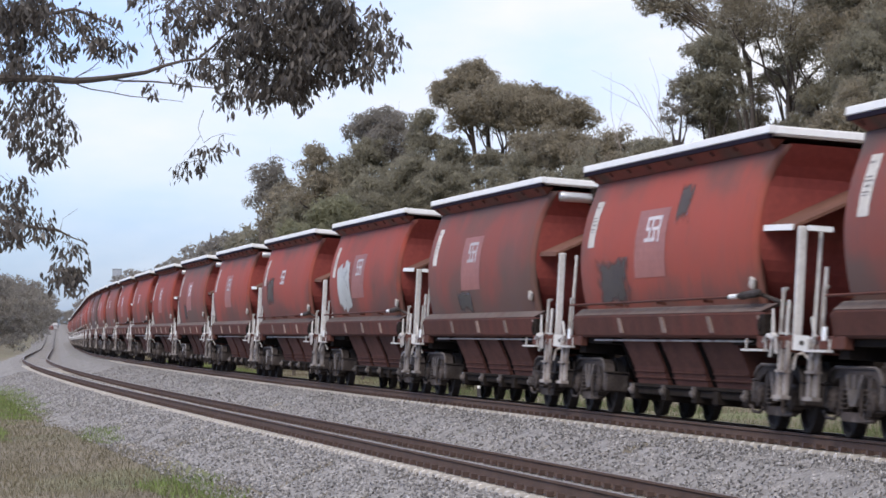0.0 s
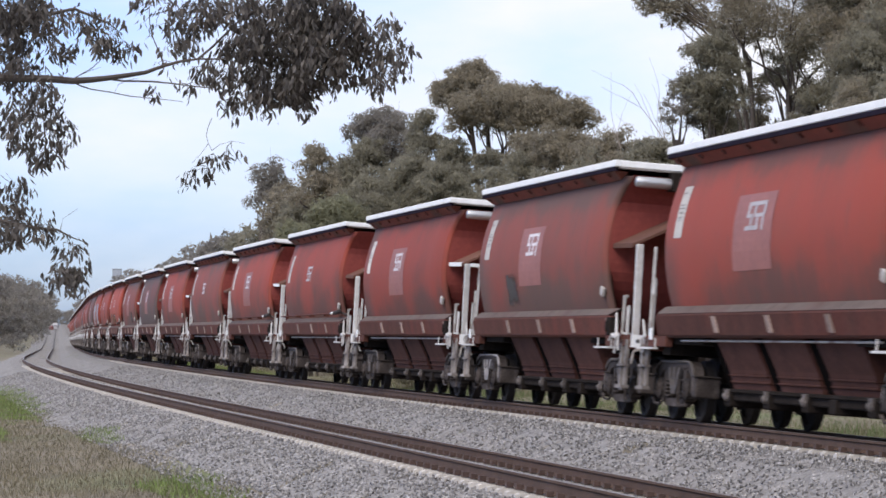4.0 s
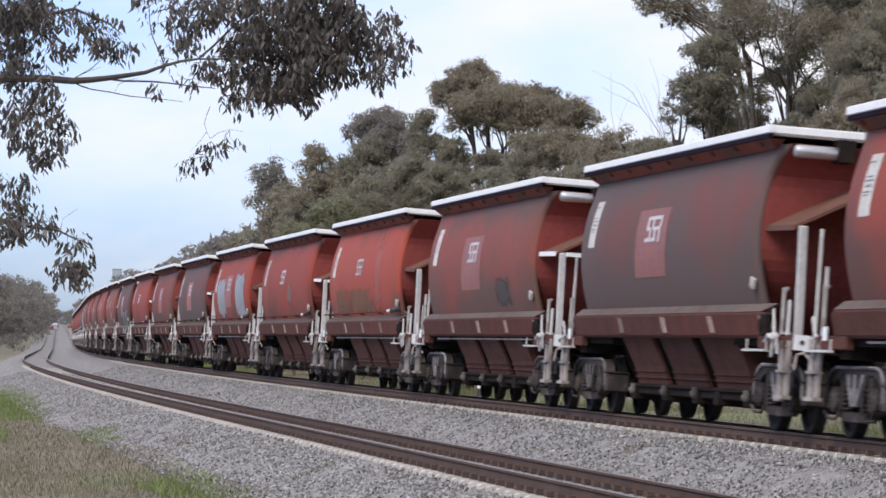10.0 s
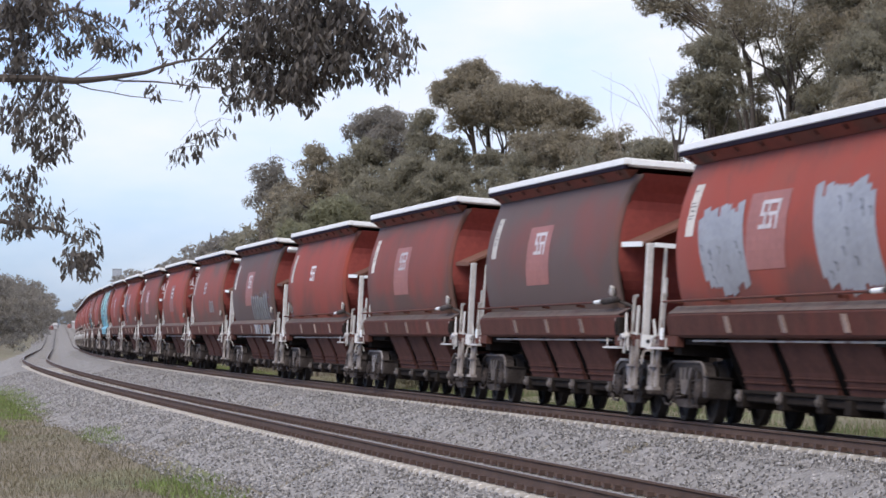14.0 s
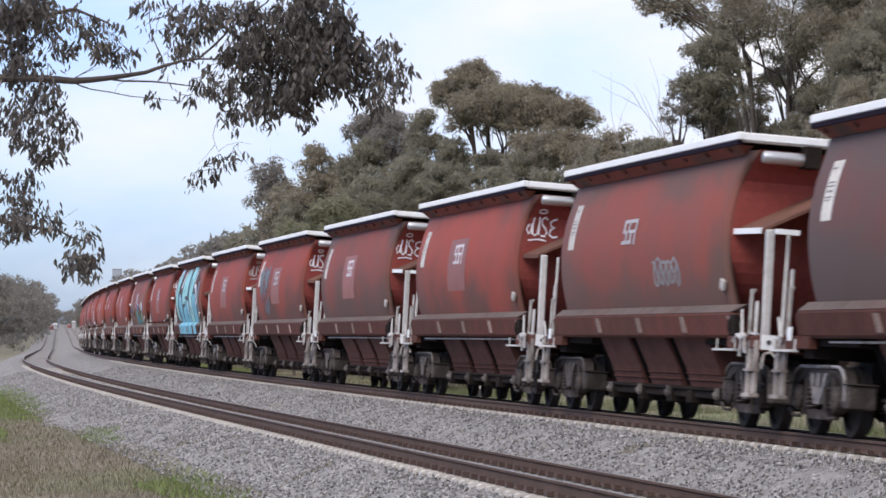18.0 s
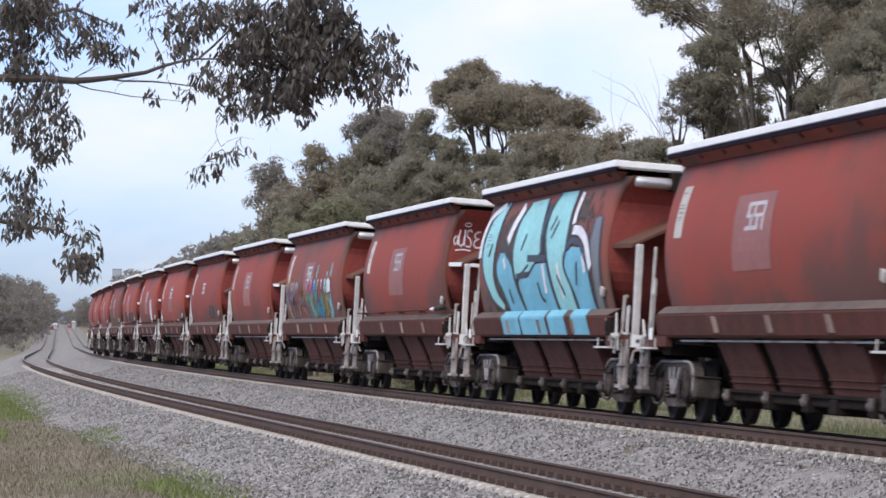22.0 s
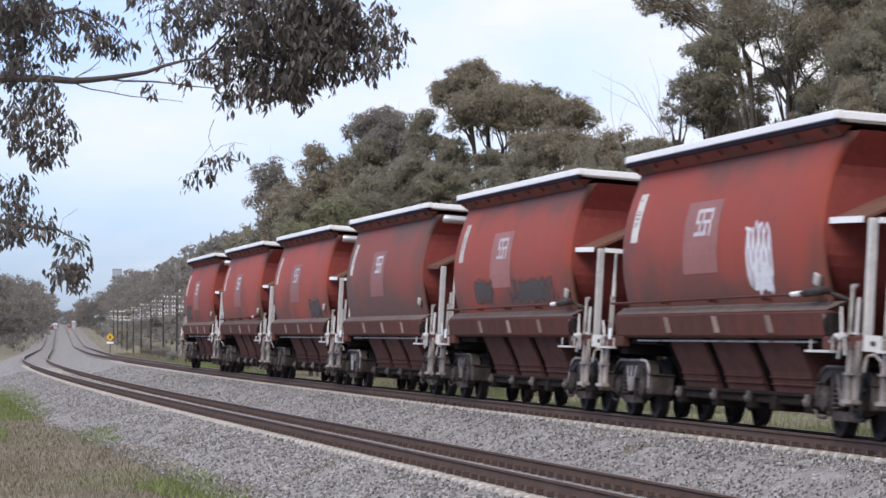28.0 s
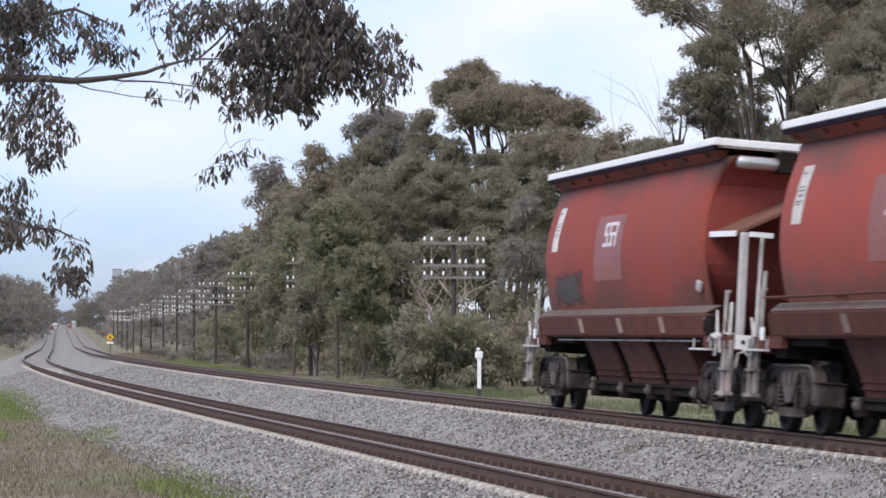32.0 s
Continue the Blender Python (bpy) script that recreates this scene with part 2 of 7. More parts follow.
M_LOGO = material("white_logo_paint", (0.55, 0.5, 0.49), 0.6, spread=0.2, fine=18, vary=0.3)
M_PANEL = material("faded_pink_panel_paint", (0.275, 0.105, 0.085), 0.6, spread=0.2, scale=1.5, fine=12, vary=0.15)
M_NOTE = material("black_stencil_paint", (0.05, 0.045, 0.045), 0.7)
M_RAIL = material("rusty_rail_steel", (0.088, 0.053, 0.037), 0.75, metal=0.1, spec=0.2, spread=0.3, scale=2, fine=40, bump=0.1)
M_HEAD = material("worn_rail_head", (0.2, 0.17, 0.155), 0.4, metal=0.7, spread=0.2)
M_CLIP = material("rusty_rail_clip", (0.075, 0.045, 0.035), 0.8, spread=0.4)
M_CONCRETE = material("weathered_concrete", (0.47, 0.425, 0.37), 0.9, spread=0.2, scale=3, fine=45, bump=0.2, vary=0.12)
M_STONE = material("crushed_grey_ballast", (0.252, 0.236, 0.222), 0.9, spread=0.25, scale=1.2, fine=30, bump=0.3, island=0.55)
M_GRAVEL = material("grey_gravel_bed", (0.21, 0.196, 0.184), 0.95, spread=0.5, scale=2.5, fine=14, bump=0.9)
M_GRASSLAND = material("dry_grassland", (0.165, 0.138, 0.095), 0.95, spread=0.35, scale=0.6, fine=6, bump=0.6, second=(0.13, 0.14, 0.06), second_at=(0.5, 0.68), second_scale=0.12)
M_BLADE = material("dry_grass_blades", (0.155, 0.132, 0.083), 0.9, spread=0.3, scale=0.4, fine=3, bump=0, island=0.32)
M_GREEN = material("green_grass_blades", (0.15, 0.2, 0.055), 0.85, spread=0.3, scale=0.4, fine=3, bump=0, island=0.4)
# green made darker to paint in the shade seen under the wagons
M_VERGE = material("verge_grass_painted_shade", (0.085, 0.12, 0.04), 0.9, spread=0.3, scale=0.4, fine=3, bump=0, island=0.3)
M_BARK = material("grey_gum_bark", (0.085, 0.068, 0.056), 0.9, spread=0.35, scale=2, fine=14, bump=0.3, stretch=(1, 1, 0.3))
M_TWIG = material("dead_pale_wood", (0.3, 0.245, 0.205), 0.9, spread=0.25, scale=2, fine=14, bump=0.2)
# leaf colours and translucency lifted to stand in for haze; dusty greyed for distance
M_LEAF = [material("gum_leaves_" + n, c, 0.6, spread=0.35, scale=0.5, fine=2.5, bump=0, island=0.1, spec=0.05, glow=0.58)
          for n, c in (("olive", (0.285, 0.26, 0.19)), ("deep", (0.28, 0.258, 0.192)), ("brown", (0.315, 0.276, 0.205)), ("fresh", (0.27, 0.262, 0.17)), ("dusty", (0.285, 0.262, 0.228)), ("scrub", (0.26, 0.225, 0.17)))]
M_POLE = material("dark_timber_pole", (0.055, 0.045, 0.038), 0.9, spread=0.3, stretch=(1, 1, 0.2))
M_CERAMIC = material("white_porcelain", (0.8, 0.8, 0.78), 0.25, spread=0.05, bump=0)
M_YELLOW = material("yellow_sign_paint", (0.75, 0.4, 0.02), 0.5, spread=0.08)
M_SILO = material("pale_concrete_silo", (0.33, 0.35, 0.38), 0.9, spread=0.1, scale=0.2, fine=1)
M_FARROOF = material("far_shed_paint", (0.4, 0.38, 0.37), 0.8, spread=0.2)
M_FARRED = material("far_red_paint", (0.3, 0.12, 0.1), 0.7, spread=0.2)


# ---------------------------------------------------------------- mesh helpers
def finish(bm, name, mat, smooth=False):
    me = bpy.data.meshes.new(name)
    bm.normal_update()
    bm.to_mesh(me)
    bm.free()
    for m in (mat if isinstance(mat, (list, tuple)) else [mat]):
        me.materials.append(m)
    if smooth:
        for f in me.polygons:
            f.use_smooth = True
    return me


def part(name, me, parent, m=None, label=""):
    """One mesh object under a thing."""
    ob = new(name, me)
    ob.parent = parent
    if m is not None:
        ob.matrix_basis = m
    if label:
        ob["label"] = label
    return ob


def add_box(bm, x0, x1, y0, y1, z0, z1, m=None):
    vs = [Vector((x, y, z)) for x in (x0, x1) for y in (y0, y1) for z in (z0, z1)]
    if m is not None:
        vs = [m @ q for q in vs]
    v = [bm.verts.new(q) for q in vs]
    for f in ((0, 1, 3, 2), (4, 6, 7, 5), (0, 4, 5, 1), (2, 3, 7, 6), (0, 2, 6, 4), (1, 5, 7, 3)):
        bm.faces.new([v[i] for i in f])


def add_tube(bm, pts, radii, sides=8, cap=True):
    """A tube along points; radii one value or one for each point."""
    pts = [Vector(q) for q in pts]
    if not isinstance(radii, (list, tuple)):
        radii = [radii] * len(pts)
    rings = []
    for i, q in enumerate(pts):
        d = (pts[min(i + 1, len(pts) - 1)] - pts[max(i - 1, 0)])
        d = d.normalized() if d.length > 1e-6 else Vector((0, 0, 1))
        u = d.cross(Vector((0, 0, 1)) if abs(d.z) < 0.9 else Vector((1, 0, 0))).normalized()
        w = d.cross(u)
        rings.append([bm.verts.new(q + radii[i] * (u * math.cos(6.28318 * k / sides) + w * math.sin(6.28318 * k / sides))) for k in range(sides)])
    for a, b in zip(rings, rings[1:]):
        for k in range(sides):
            bm.faces.new((a[k], a[(k + 1) % sides], b[(k + 1) % sides], b[k]))
    if cap:
        bm.faces.new(rings[0][::-1])
        bm.faces.new(rings[-1])


def add_plate(bm, outer, inner):
    """A closed shell between two equal grids of places (rows of Vectors)."""
    a = [[bm.verts.new(q) for q in row] for row in outer]
    b = [[bm.verts.new(q) for q in row] for row in inner]
    nr, nc = len(a), len(a[0])
    for i in range(nr - 1):
        for j in range(nc - 1):
            bm.faces.new((a[i][j], a[i][j + 1], a[i + 1][j + 1], a[i + 1][j]))
            bm.faces.new((b[i][j], b[i + 1][j], b[i + 1][j + 1], b[i][j + 1]))
    for i in range(nr - 1):
        bm.faces.new((a[i][0], a[i + 1][0], b[i + 1][0], b[i][0]))
        bm.faces.new((a[i][-1], b[i][-1], b[i + 1][-1], a[i + 1][-1]))
    for j in range(nc - 1):
        bm.faces.new((a[0][j], b[0][j], b[0][j + 1], a[0][j + 1]))
        bm.faces.new((a[-1][j], a[-1][j + 1], b[-1][j + 1], b[-1][j]))


def cloud_mesh(name, verts, faces, mat):
    me = bpy.data.meshes.new(name)
    if isinstance(verts, np.ndarray):
        count, corners = len(faces), faces.shape[1]
        me.vertices.add(len(verts))
        me.vertices.foreach_set("co", verts.astype(np.float32).ravel())
        me.loops.add(count * corners)
        me.loops.foreach_set("vertex_index", faces.astype(np.int32).ravel())
        me.polygons.add(count)
        me.polygons.foreach_set("loop_start", np.arange(count, dtype=np.int32) * corners)
        me.update(calc_edges=True)
    else:
        me.from_pydata(verts, [], faces)
    for m in (mat if isinstance(mat, (list, tuple)) else [mat]):
        me.materials.append(m)
    return me


# ---------------------------------------------------------------- ground, ballast and tracks
def build_ground():
    s = np.concatenate([np.arange(-800, -100, 50), np.arange(-100, 300, 4), np.arange(300, 900, 20), np.arange(900, 3201, 100)]).astype(float)
    lat = np.array(SECTION_L, float)
    lat = np.unique(np.concatenate([lat, np.arange(-60, -8, 2.0), np.arange(5, 60, 2.5)]))
    ss, ll = np.meshgrid(s, lat, indexing="ij")
    rng = np.random.default_rng(3)
    h = ground_h(ll) - 0.05
    rough = (np.abs(ll + 2) > 7.5) * np.minimum(np.abs(ll + 2) - 7.5, 6) / 6
    h += rough * (0.10 * np.sin(ss * 0.21 + ll * 0.4) + 0.08 * np.sin(ss * 0.07 - ll * 0.23) + rng.normal(0, 0.035, ss.shape))
    v = many(ss, ll, h).reshape(-1, 3)
    n = len(lat)
    faces = [(i * n + j, i * n + j + 1, (i + 1) * n + j + 1, (i + 1) * n + j) for i in range(len(s) - 1) for j in range(n - 1)]
    me = cloud_mesh("ground", v.tolist(), faces, M_GRASSLAND)
    for f in me.polygons:
        f.use_smooth = True
    tagged(new("ground", me), "dry grassland with green patches beside the railway", "ground", kind="structure")


def build_ballast():
    s = np.concatenate([np.arange(-800, -60, 20), np.arange(-60, 160, 0.8), np.arange(160, 500, 5), np.arange(500, 3200, 40)]).astype(float)
    lat = np.array([-8.6, -8.1, -7.7, -7.3, -6.95, -6.6, -6.3, -5.9, -5.4, -4.85, -4.3, -3.8, -3.4, -3.0, -2.6, -2.2, -1.75, -1.07, -0.5, 0, 0.5, 1.07, 1.7, 2.2, 2.8, 3.4, 3.9])
    ss, ll = np.meshgrid(s, lat, indexing="ij")
    rng = np.random.default_rng(4)
    wob = 0.35 * np.sin(ss * 0.11) + 0.2 * np.sin(ss * 0.37)
    edge = (ll < -8.0)
    h = ground_h(ll) + np.where(edge, -0.06, 0.0) + rng.normal(0, 0.014, ss.shape)
    h -= 0.03
    v = many(ss, ll + np.where(edge, wob, 0), h).reshape(-1, 3)
    n = len(lat)
    faces = [(i * n + j, i * n + j + 1, (i + 1) * n + j + 1, (i + 1) * n + j) for i in range(len(s) - 1) for j in range(n - 1)]
    bed = tagged(new("ballast_bed", cloud_mesh("ballast_bed", v.tolist(), faces, M_GRAVEL)), "grey crushed stone ballast under two railway tracks", "ballast", kind="structure")
    return bed


def build_stones():
    """Loose crushed stones, all one mass."""
    rng = np.random.default_rng(8)
    count = 96000
    s = -26 + 150 * rng.random(count) ** 2.1
    lat = rng.uniform(-8.3, -1.0, count)
    keep = ~((np.abs(lat + 4.85 + 0.8) < 0.1) | (np.abs(lat + 4.85 - 0.8) < 0.1))
    s, lat = s[keep], lat[keep]
    sleeper = (np.abs(((s / 0.6) + 0.5) % 1.0 - 0.5) < 0.2) & (np.abs(lat + 4.85) < 1.3)
    sleeper |= (np.abs(((s / 0.6) + 0.5) % 1.0 - 0.5) < 0.2) & (np.abs(lat) < 1.3)
    s, lat = s[~sleeper], lat[~sleeper]
    n = len(s)
    base = many(s, lat, ground_h(lat) - 0.015)
    size = rng.uniform(0.015, 0.031, n)
    corner = np.array([[1, 0, 0], [-1, 0, 0], [0, 1, 0], [0, -1, 0], [0, 0, 1], [0, 0, -1]], float)
    tri = np.array([[0, 2, 4], [2, 1, 4], [1, 3, 4], [3, 0, 4], [2, 0, 5], [1, 2, 5], [3, 1, 5], [0, 3, 5]])
    q = rng.normal(size=(n, 4))
    q /= np.linalg.norm(q, axis=1)[:, None]
    w, x, y, z = q.T
    rot = np.stack([1 - 2 * (y * y + z * z), 2 * (x * y - z * w), 2 * (x * z + y * w), 2 * (x * y + z * w), 1 - 2 * (x * x + z * z),
                    2 * (y * z - x * w), 2 * (x * z - y * w), 2 * (y * z + x * w), 1 - 2 * (x * x + y * y)], -1).reshape(n, 3, 3)
    local = corner[None] * (size[:, None] * rng.uniform(0.6, 1.3, (n, 6)))[:, :, None]
    local += rng.normal(0, 0.006, local.shape)
    v = np.einsum("nij,nkj->nki", rot, local) + base[:, None]
    f = (tri[None] + (np.arange(n) * 6)[:, None, None]).reshape(-1, 3)
    tagged(new("ballast_stones", cloud_mesh("ballast_stones", v.reshape(-1, 3).tolist(), f.tolist(), M_STONE)), "loose grey crushed ballast stones beside the rails", "stones", kind="stuff")


RAIL_PROFILE = [(-0.07, -0.17), (0.07, -0.17), (0.07, -0.155), (0.012, -0.135), (0.01, -0.05), (0.035, -0.035), (0.035, -0.006), (0.024, 0.0),
                (-0.024, 0.0), (-0.035, -0.006), (-0.035, -0.035), (-0.01, -0.05), (-0.012, -0.135), (-0.07, -0.155)]


def build_rail(track, near, lat, name):
    s = np.concatenate([np.arange(-780, -60, 20), np.arange(-60, 420, 3), np.arange(420, 1400, 20), [1600, 2000, 2600, 3100]])
    verts, faces, mats = [], [], []
    k = len(RAIL_PROFILE)
    for a in s:
        for dl, dh in RAIL_PROFILE:
            verts.append(railed(a, lat + dl, dh, near))
    for i in range(len(s) - 1):
        for j in range(k):
            faces.append((i * k + j, i * k + (j + 1) % k, (i + 1) * k + (j + 1) % k, (i + 1) * k + j))
            mats.append(1 if j in (6, 7, 8) else 0)
    me = cloud_mesh(name, [tuple(v) for v in verts], faces, [M_RAIL, M_HEAD])
    me.polygons.foreach_set("material_index", mats)
    part("rail", me, track, label="rusty steel rail with a worn head")


def sleeper_mesh():
    bm = bmesh.new()
    xs = [(-1.2, -0.02), (-1.16, 0.0), (-0.4, -0.03), (0.4, -0.03), (1.16, 0.0), (1.2, -0.02)]
    rows = []
    for y, dz in xs:
        rows.append([bm.verts.new((x, y, z + (dz if z > -0.3 else 0))) for x, z in ((-0.12, -0.4), (-0.085, -0.185), (0.085, -0.185), (0.12, -0.4))])
    for a, b in zip(rows, rows[1:]):
        for j in range(3):
            bm.faces.new((a[j], a[j + 1], b[j + 1], b[j]))
    bm.faces.new(rows[0][::-1])
    bm.faces.new(rows[-1])
    return finish(bm, "sleeper", M_CONCRETE)


def clip_mesh(near, s0, s1):
    bm = bmesh.new()
    for i in range(int(s0 / 0.6), int(s1 / 0.6)):
        for lat in (-0.835, 0.835):
            for d in (-0.1, 0.1):
                c = railed(i * 0.6, lat + d, -0.155, near)
                add_box(bm, -0.05, 0.05, -0.04, 0.04, -0.03, 0.035, Matrix.Translation(c) @ on_track(i * 0.6, near).to_3x3().to_4x4())
    return finish(bm, "clips", M_CLIP)


def build_track(name, near, label):
    track = tagged(new(name), label, "railway track", kind="structure")
    for lat in (-0.835, 0.835):
        build_rail(track, near, lat, "rail")
    me = sleeper_mesh()
    for i in range(-42, 256):
        part("sleeper", me, track, on_track(i * 0.6, near))
    rest = bmesh.new()
    for i in list(range(-160, -42)) + list(range(256, 420)):
        m = on_track(i * 0.6, near)
        add_box(rest, -0.11, 0.11, -1.1, 1.1, -0.35, -0.2, m)
    ob = part("sleeper_rest", finish(rest, "sleepers", material("dusty_far_concrete", (0.3, 0.28, 0.265), 0.9, spread=0.25)), track)
    ob["kind"] = "stuff"
    ob = part("rail_clips", clip_mesh(near, -30, 140), track, label="rusty spring clips holding the rail foot")
    ob["kind"] = "stuff"


build_ground()
build_ballast()
build_stones()
build_track("track_far", False, "rusty broad rails on concrete sleepers under the train")
build_track("track_near", True, "empty rusty rails on concrete sleepers in grey ballast")


# ---------------------------------------------------------------- trees
def leaf_cloud(centres, radii, per, size, rng, droop=0.5, hollow=0.55, turn=0.75):
    """Verts and faces of small leaves clothing blobs (centres, radii of three axes), lying loosely along their skin."""
    vs, fs, count = [], [], 0
    for c, r, n in zip(centres, radii, per):
        d = rng.normal(size=(n, 3))
        d[:, 2] += 0.25
        d /= np.linalg.norm(d, axis=1)[:, None]
        rad = hollow + (1 - hollow) * rng.random(n) ** 0.6
        rad *= 1 + 0.16 * np.sin(d[:, 0] * 5 + c[0] * 3) * np.cos(d[:, 2] * 4 + c[1]) + np.abs(rng.normal(0, 0.09, n))
        p = np.array(c) + d * rad[:, None] * np.array(r)
        face = d + rng.normal(0, turn, (n, 3))
        axis = rng.normal(size=(n, 3))
        axis[:, 2] -= droop * 2
        axis -= face * (np.sum(axis * face, 1) / (np.sum(face * face, 1) + 1e-9))[:, None]
        axis /= np.linalg.norm(axis, axis=1)[:, None] + 1e-9
        side = np.cross(face, axis)
        side /= np.linalg.norm(side, axis=1)[:, None] + 1e-9
        ln = size * rng.uniform(0.6, 1.4, n)[:, None]
        q = np.stack([p - side * ln * 0.28, p + side * ln * 0.28, p + axis * ln], 1)
        vs.append(q.reshape(-1, 3))
        fs.append((np.arange(n) * 3)[:, None] + np.arange(3)[None] + count)
        count += 3 * n
    return np.concatenate(vs), np.concatenate(fs)


def limb_points(rng, a, b, sag, n=6):
    a, b = Vector(a), Vector(b)
    out = []
    for i in range(n):
        t = i / (n - 1)
        q = a.lerp(b, t) + Vector((0, 0, -sag * math.sin(math.pi * t)))
        if 0 < i < n - 1:
            q += Vector(rng.normal(0, (b - a).length * 0.025, 3))
        out.append(q)
    return out


def gum_meshes(seed, height, spread, mat, base=0.3, blobs=26, per=850, size=0.17, bare=0.0, low=False, limb=0.008):
    """Trunk with limbs, and crown, of one gum tree; foot at the origin."""
    rng = np.random.default_rng(seed)
    bm = bmesh.new()
    lean = rng.normal(0, 0.05, 2) * height
    fork = height * rng.uniform(base, base + 0.1)
    add_tube(bm, [(0, 0, -0.3), (lean[0] * 0.1, lean[1] * 0.1, fork * 0.4), (lean[0] * 0.3, lean[1] * 0.3, fork)], [height * 0.019, height * 0.015, height * 0.012], 9)
    centres, radii, per_blob = [], [], []
    tips = []
    for k in range(6):
        a = k * 1.047 + rng.uniform(-0.4, 0.4)
        rr = spread * rng.uniform(0.35, 0.8) * (0.25 if k == 0 else 1)
        tip = (lean[0] + rr * math.cos(a), lean[1] + rr * math.sin(a), height * rng.uniform(0.68, 0.9) if k else height * 0.93)
        pts = limb_points(rng, (lean[0] * 0.3, lean[1] * 0.3, fork * rng.uniform(0.85, 1.0)), tip, height * 0.04)
        add_tube(bm, pts, [height * limb * (1 - 0.8 * i / 5) for i in range(6)], 6)
        tips.append(tip)
        for _ in range(2):
            q = pts[rng.integers(2, 5)]
            end = q + Vector(rng.normal(0, spread * 0.22, 3)) + Vector((0, 0, height * 0.06))
            add_tube(bm, [q, q.lerp(end, 0.5) + Vector((0, 0, 0.15)), end], [height * 0.0045, height * 0.003, height * 0.0012], 5)
            tips.append(tuple(end))
    for k in range(blobs):
        t = tips[k % len(tips)]
        j = rng.normal(0, spread * 0.12, 3)
        z = min(t[2] + j[2] * 0.7, height * 0.93)
        if low:
            z = rng.uniform(0.12, 0.88) * height
        hub = np.array((t[0] + j[0] * 1.2, t[1] + j[1] * 1.2, z))
        r = spread * rng.uniform(0.16, 0.28)
        for _ in range(5):
            c = hub + rng.normal(0, 1, 3) * r * np.array((0.75, 0.75, 0.4))
            q = r * rng.uniform(0.45, 0.78)
            centres.append(c)
            radii.append((q * 1.15, q * 1.15, q * rng.uniform(0.55, 0.8)))
            per_blob.append(max(6, int(per / 5 * rng.uniform(0.6, 1.3) * (1 - bare))))
    v, f = leaf_cloud(centres, radii, per_blob, size, rng)
    return finish(bm, "trunk", M_BARK), cloud_mesh("crown", v, f, mat)


def plant(name, label, meshes, x, y, z, turn=0.0, scale=1.0, group="", tall=1.0):
    t = tagged(new(name), label, "tree", group)
    t.matrix_basis = Matrix.LocRotScale((x, y, z), Euler((0, 0, turn)), (scale, scale, scale * tall))
    part("trunk", meshes[0], t)
    part("crown", meshes[1], t)
    return t


def by_bearing(u, v, depth):
    """World x and z at a depth, on a bearing from the camera."""
    return (u - 784) * depth / 6280, EYE + (589.86 - v) * depth / 6280


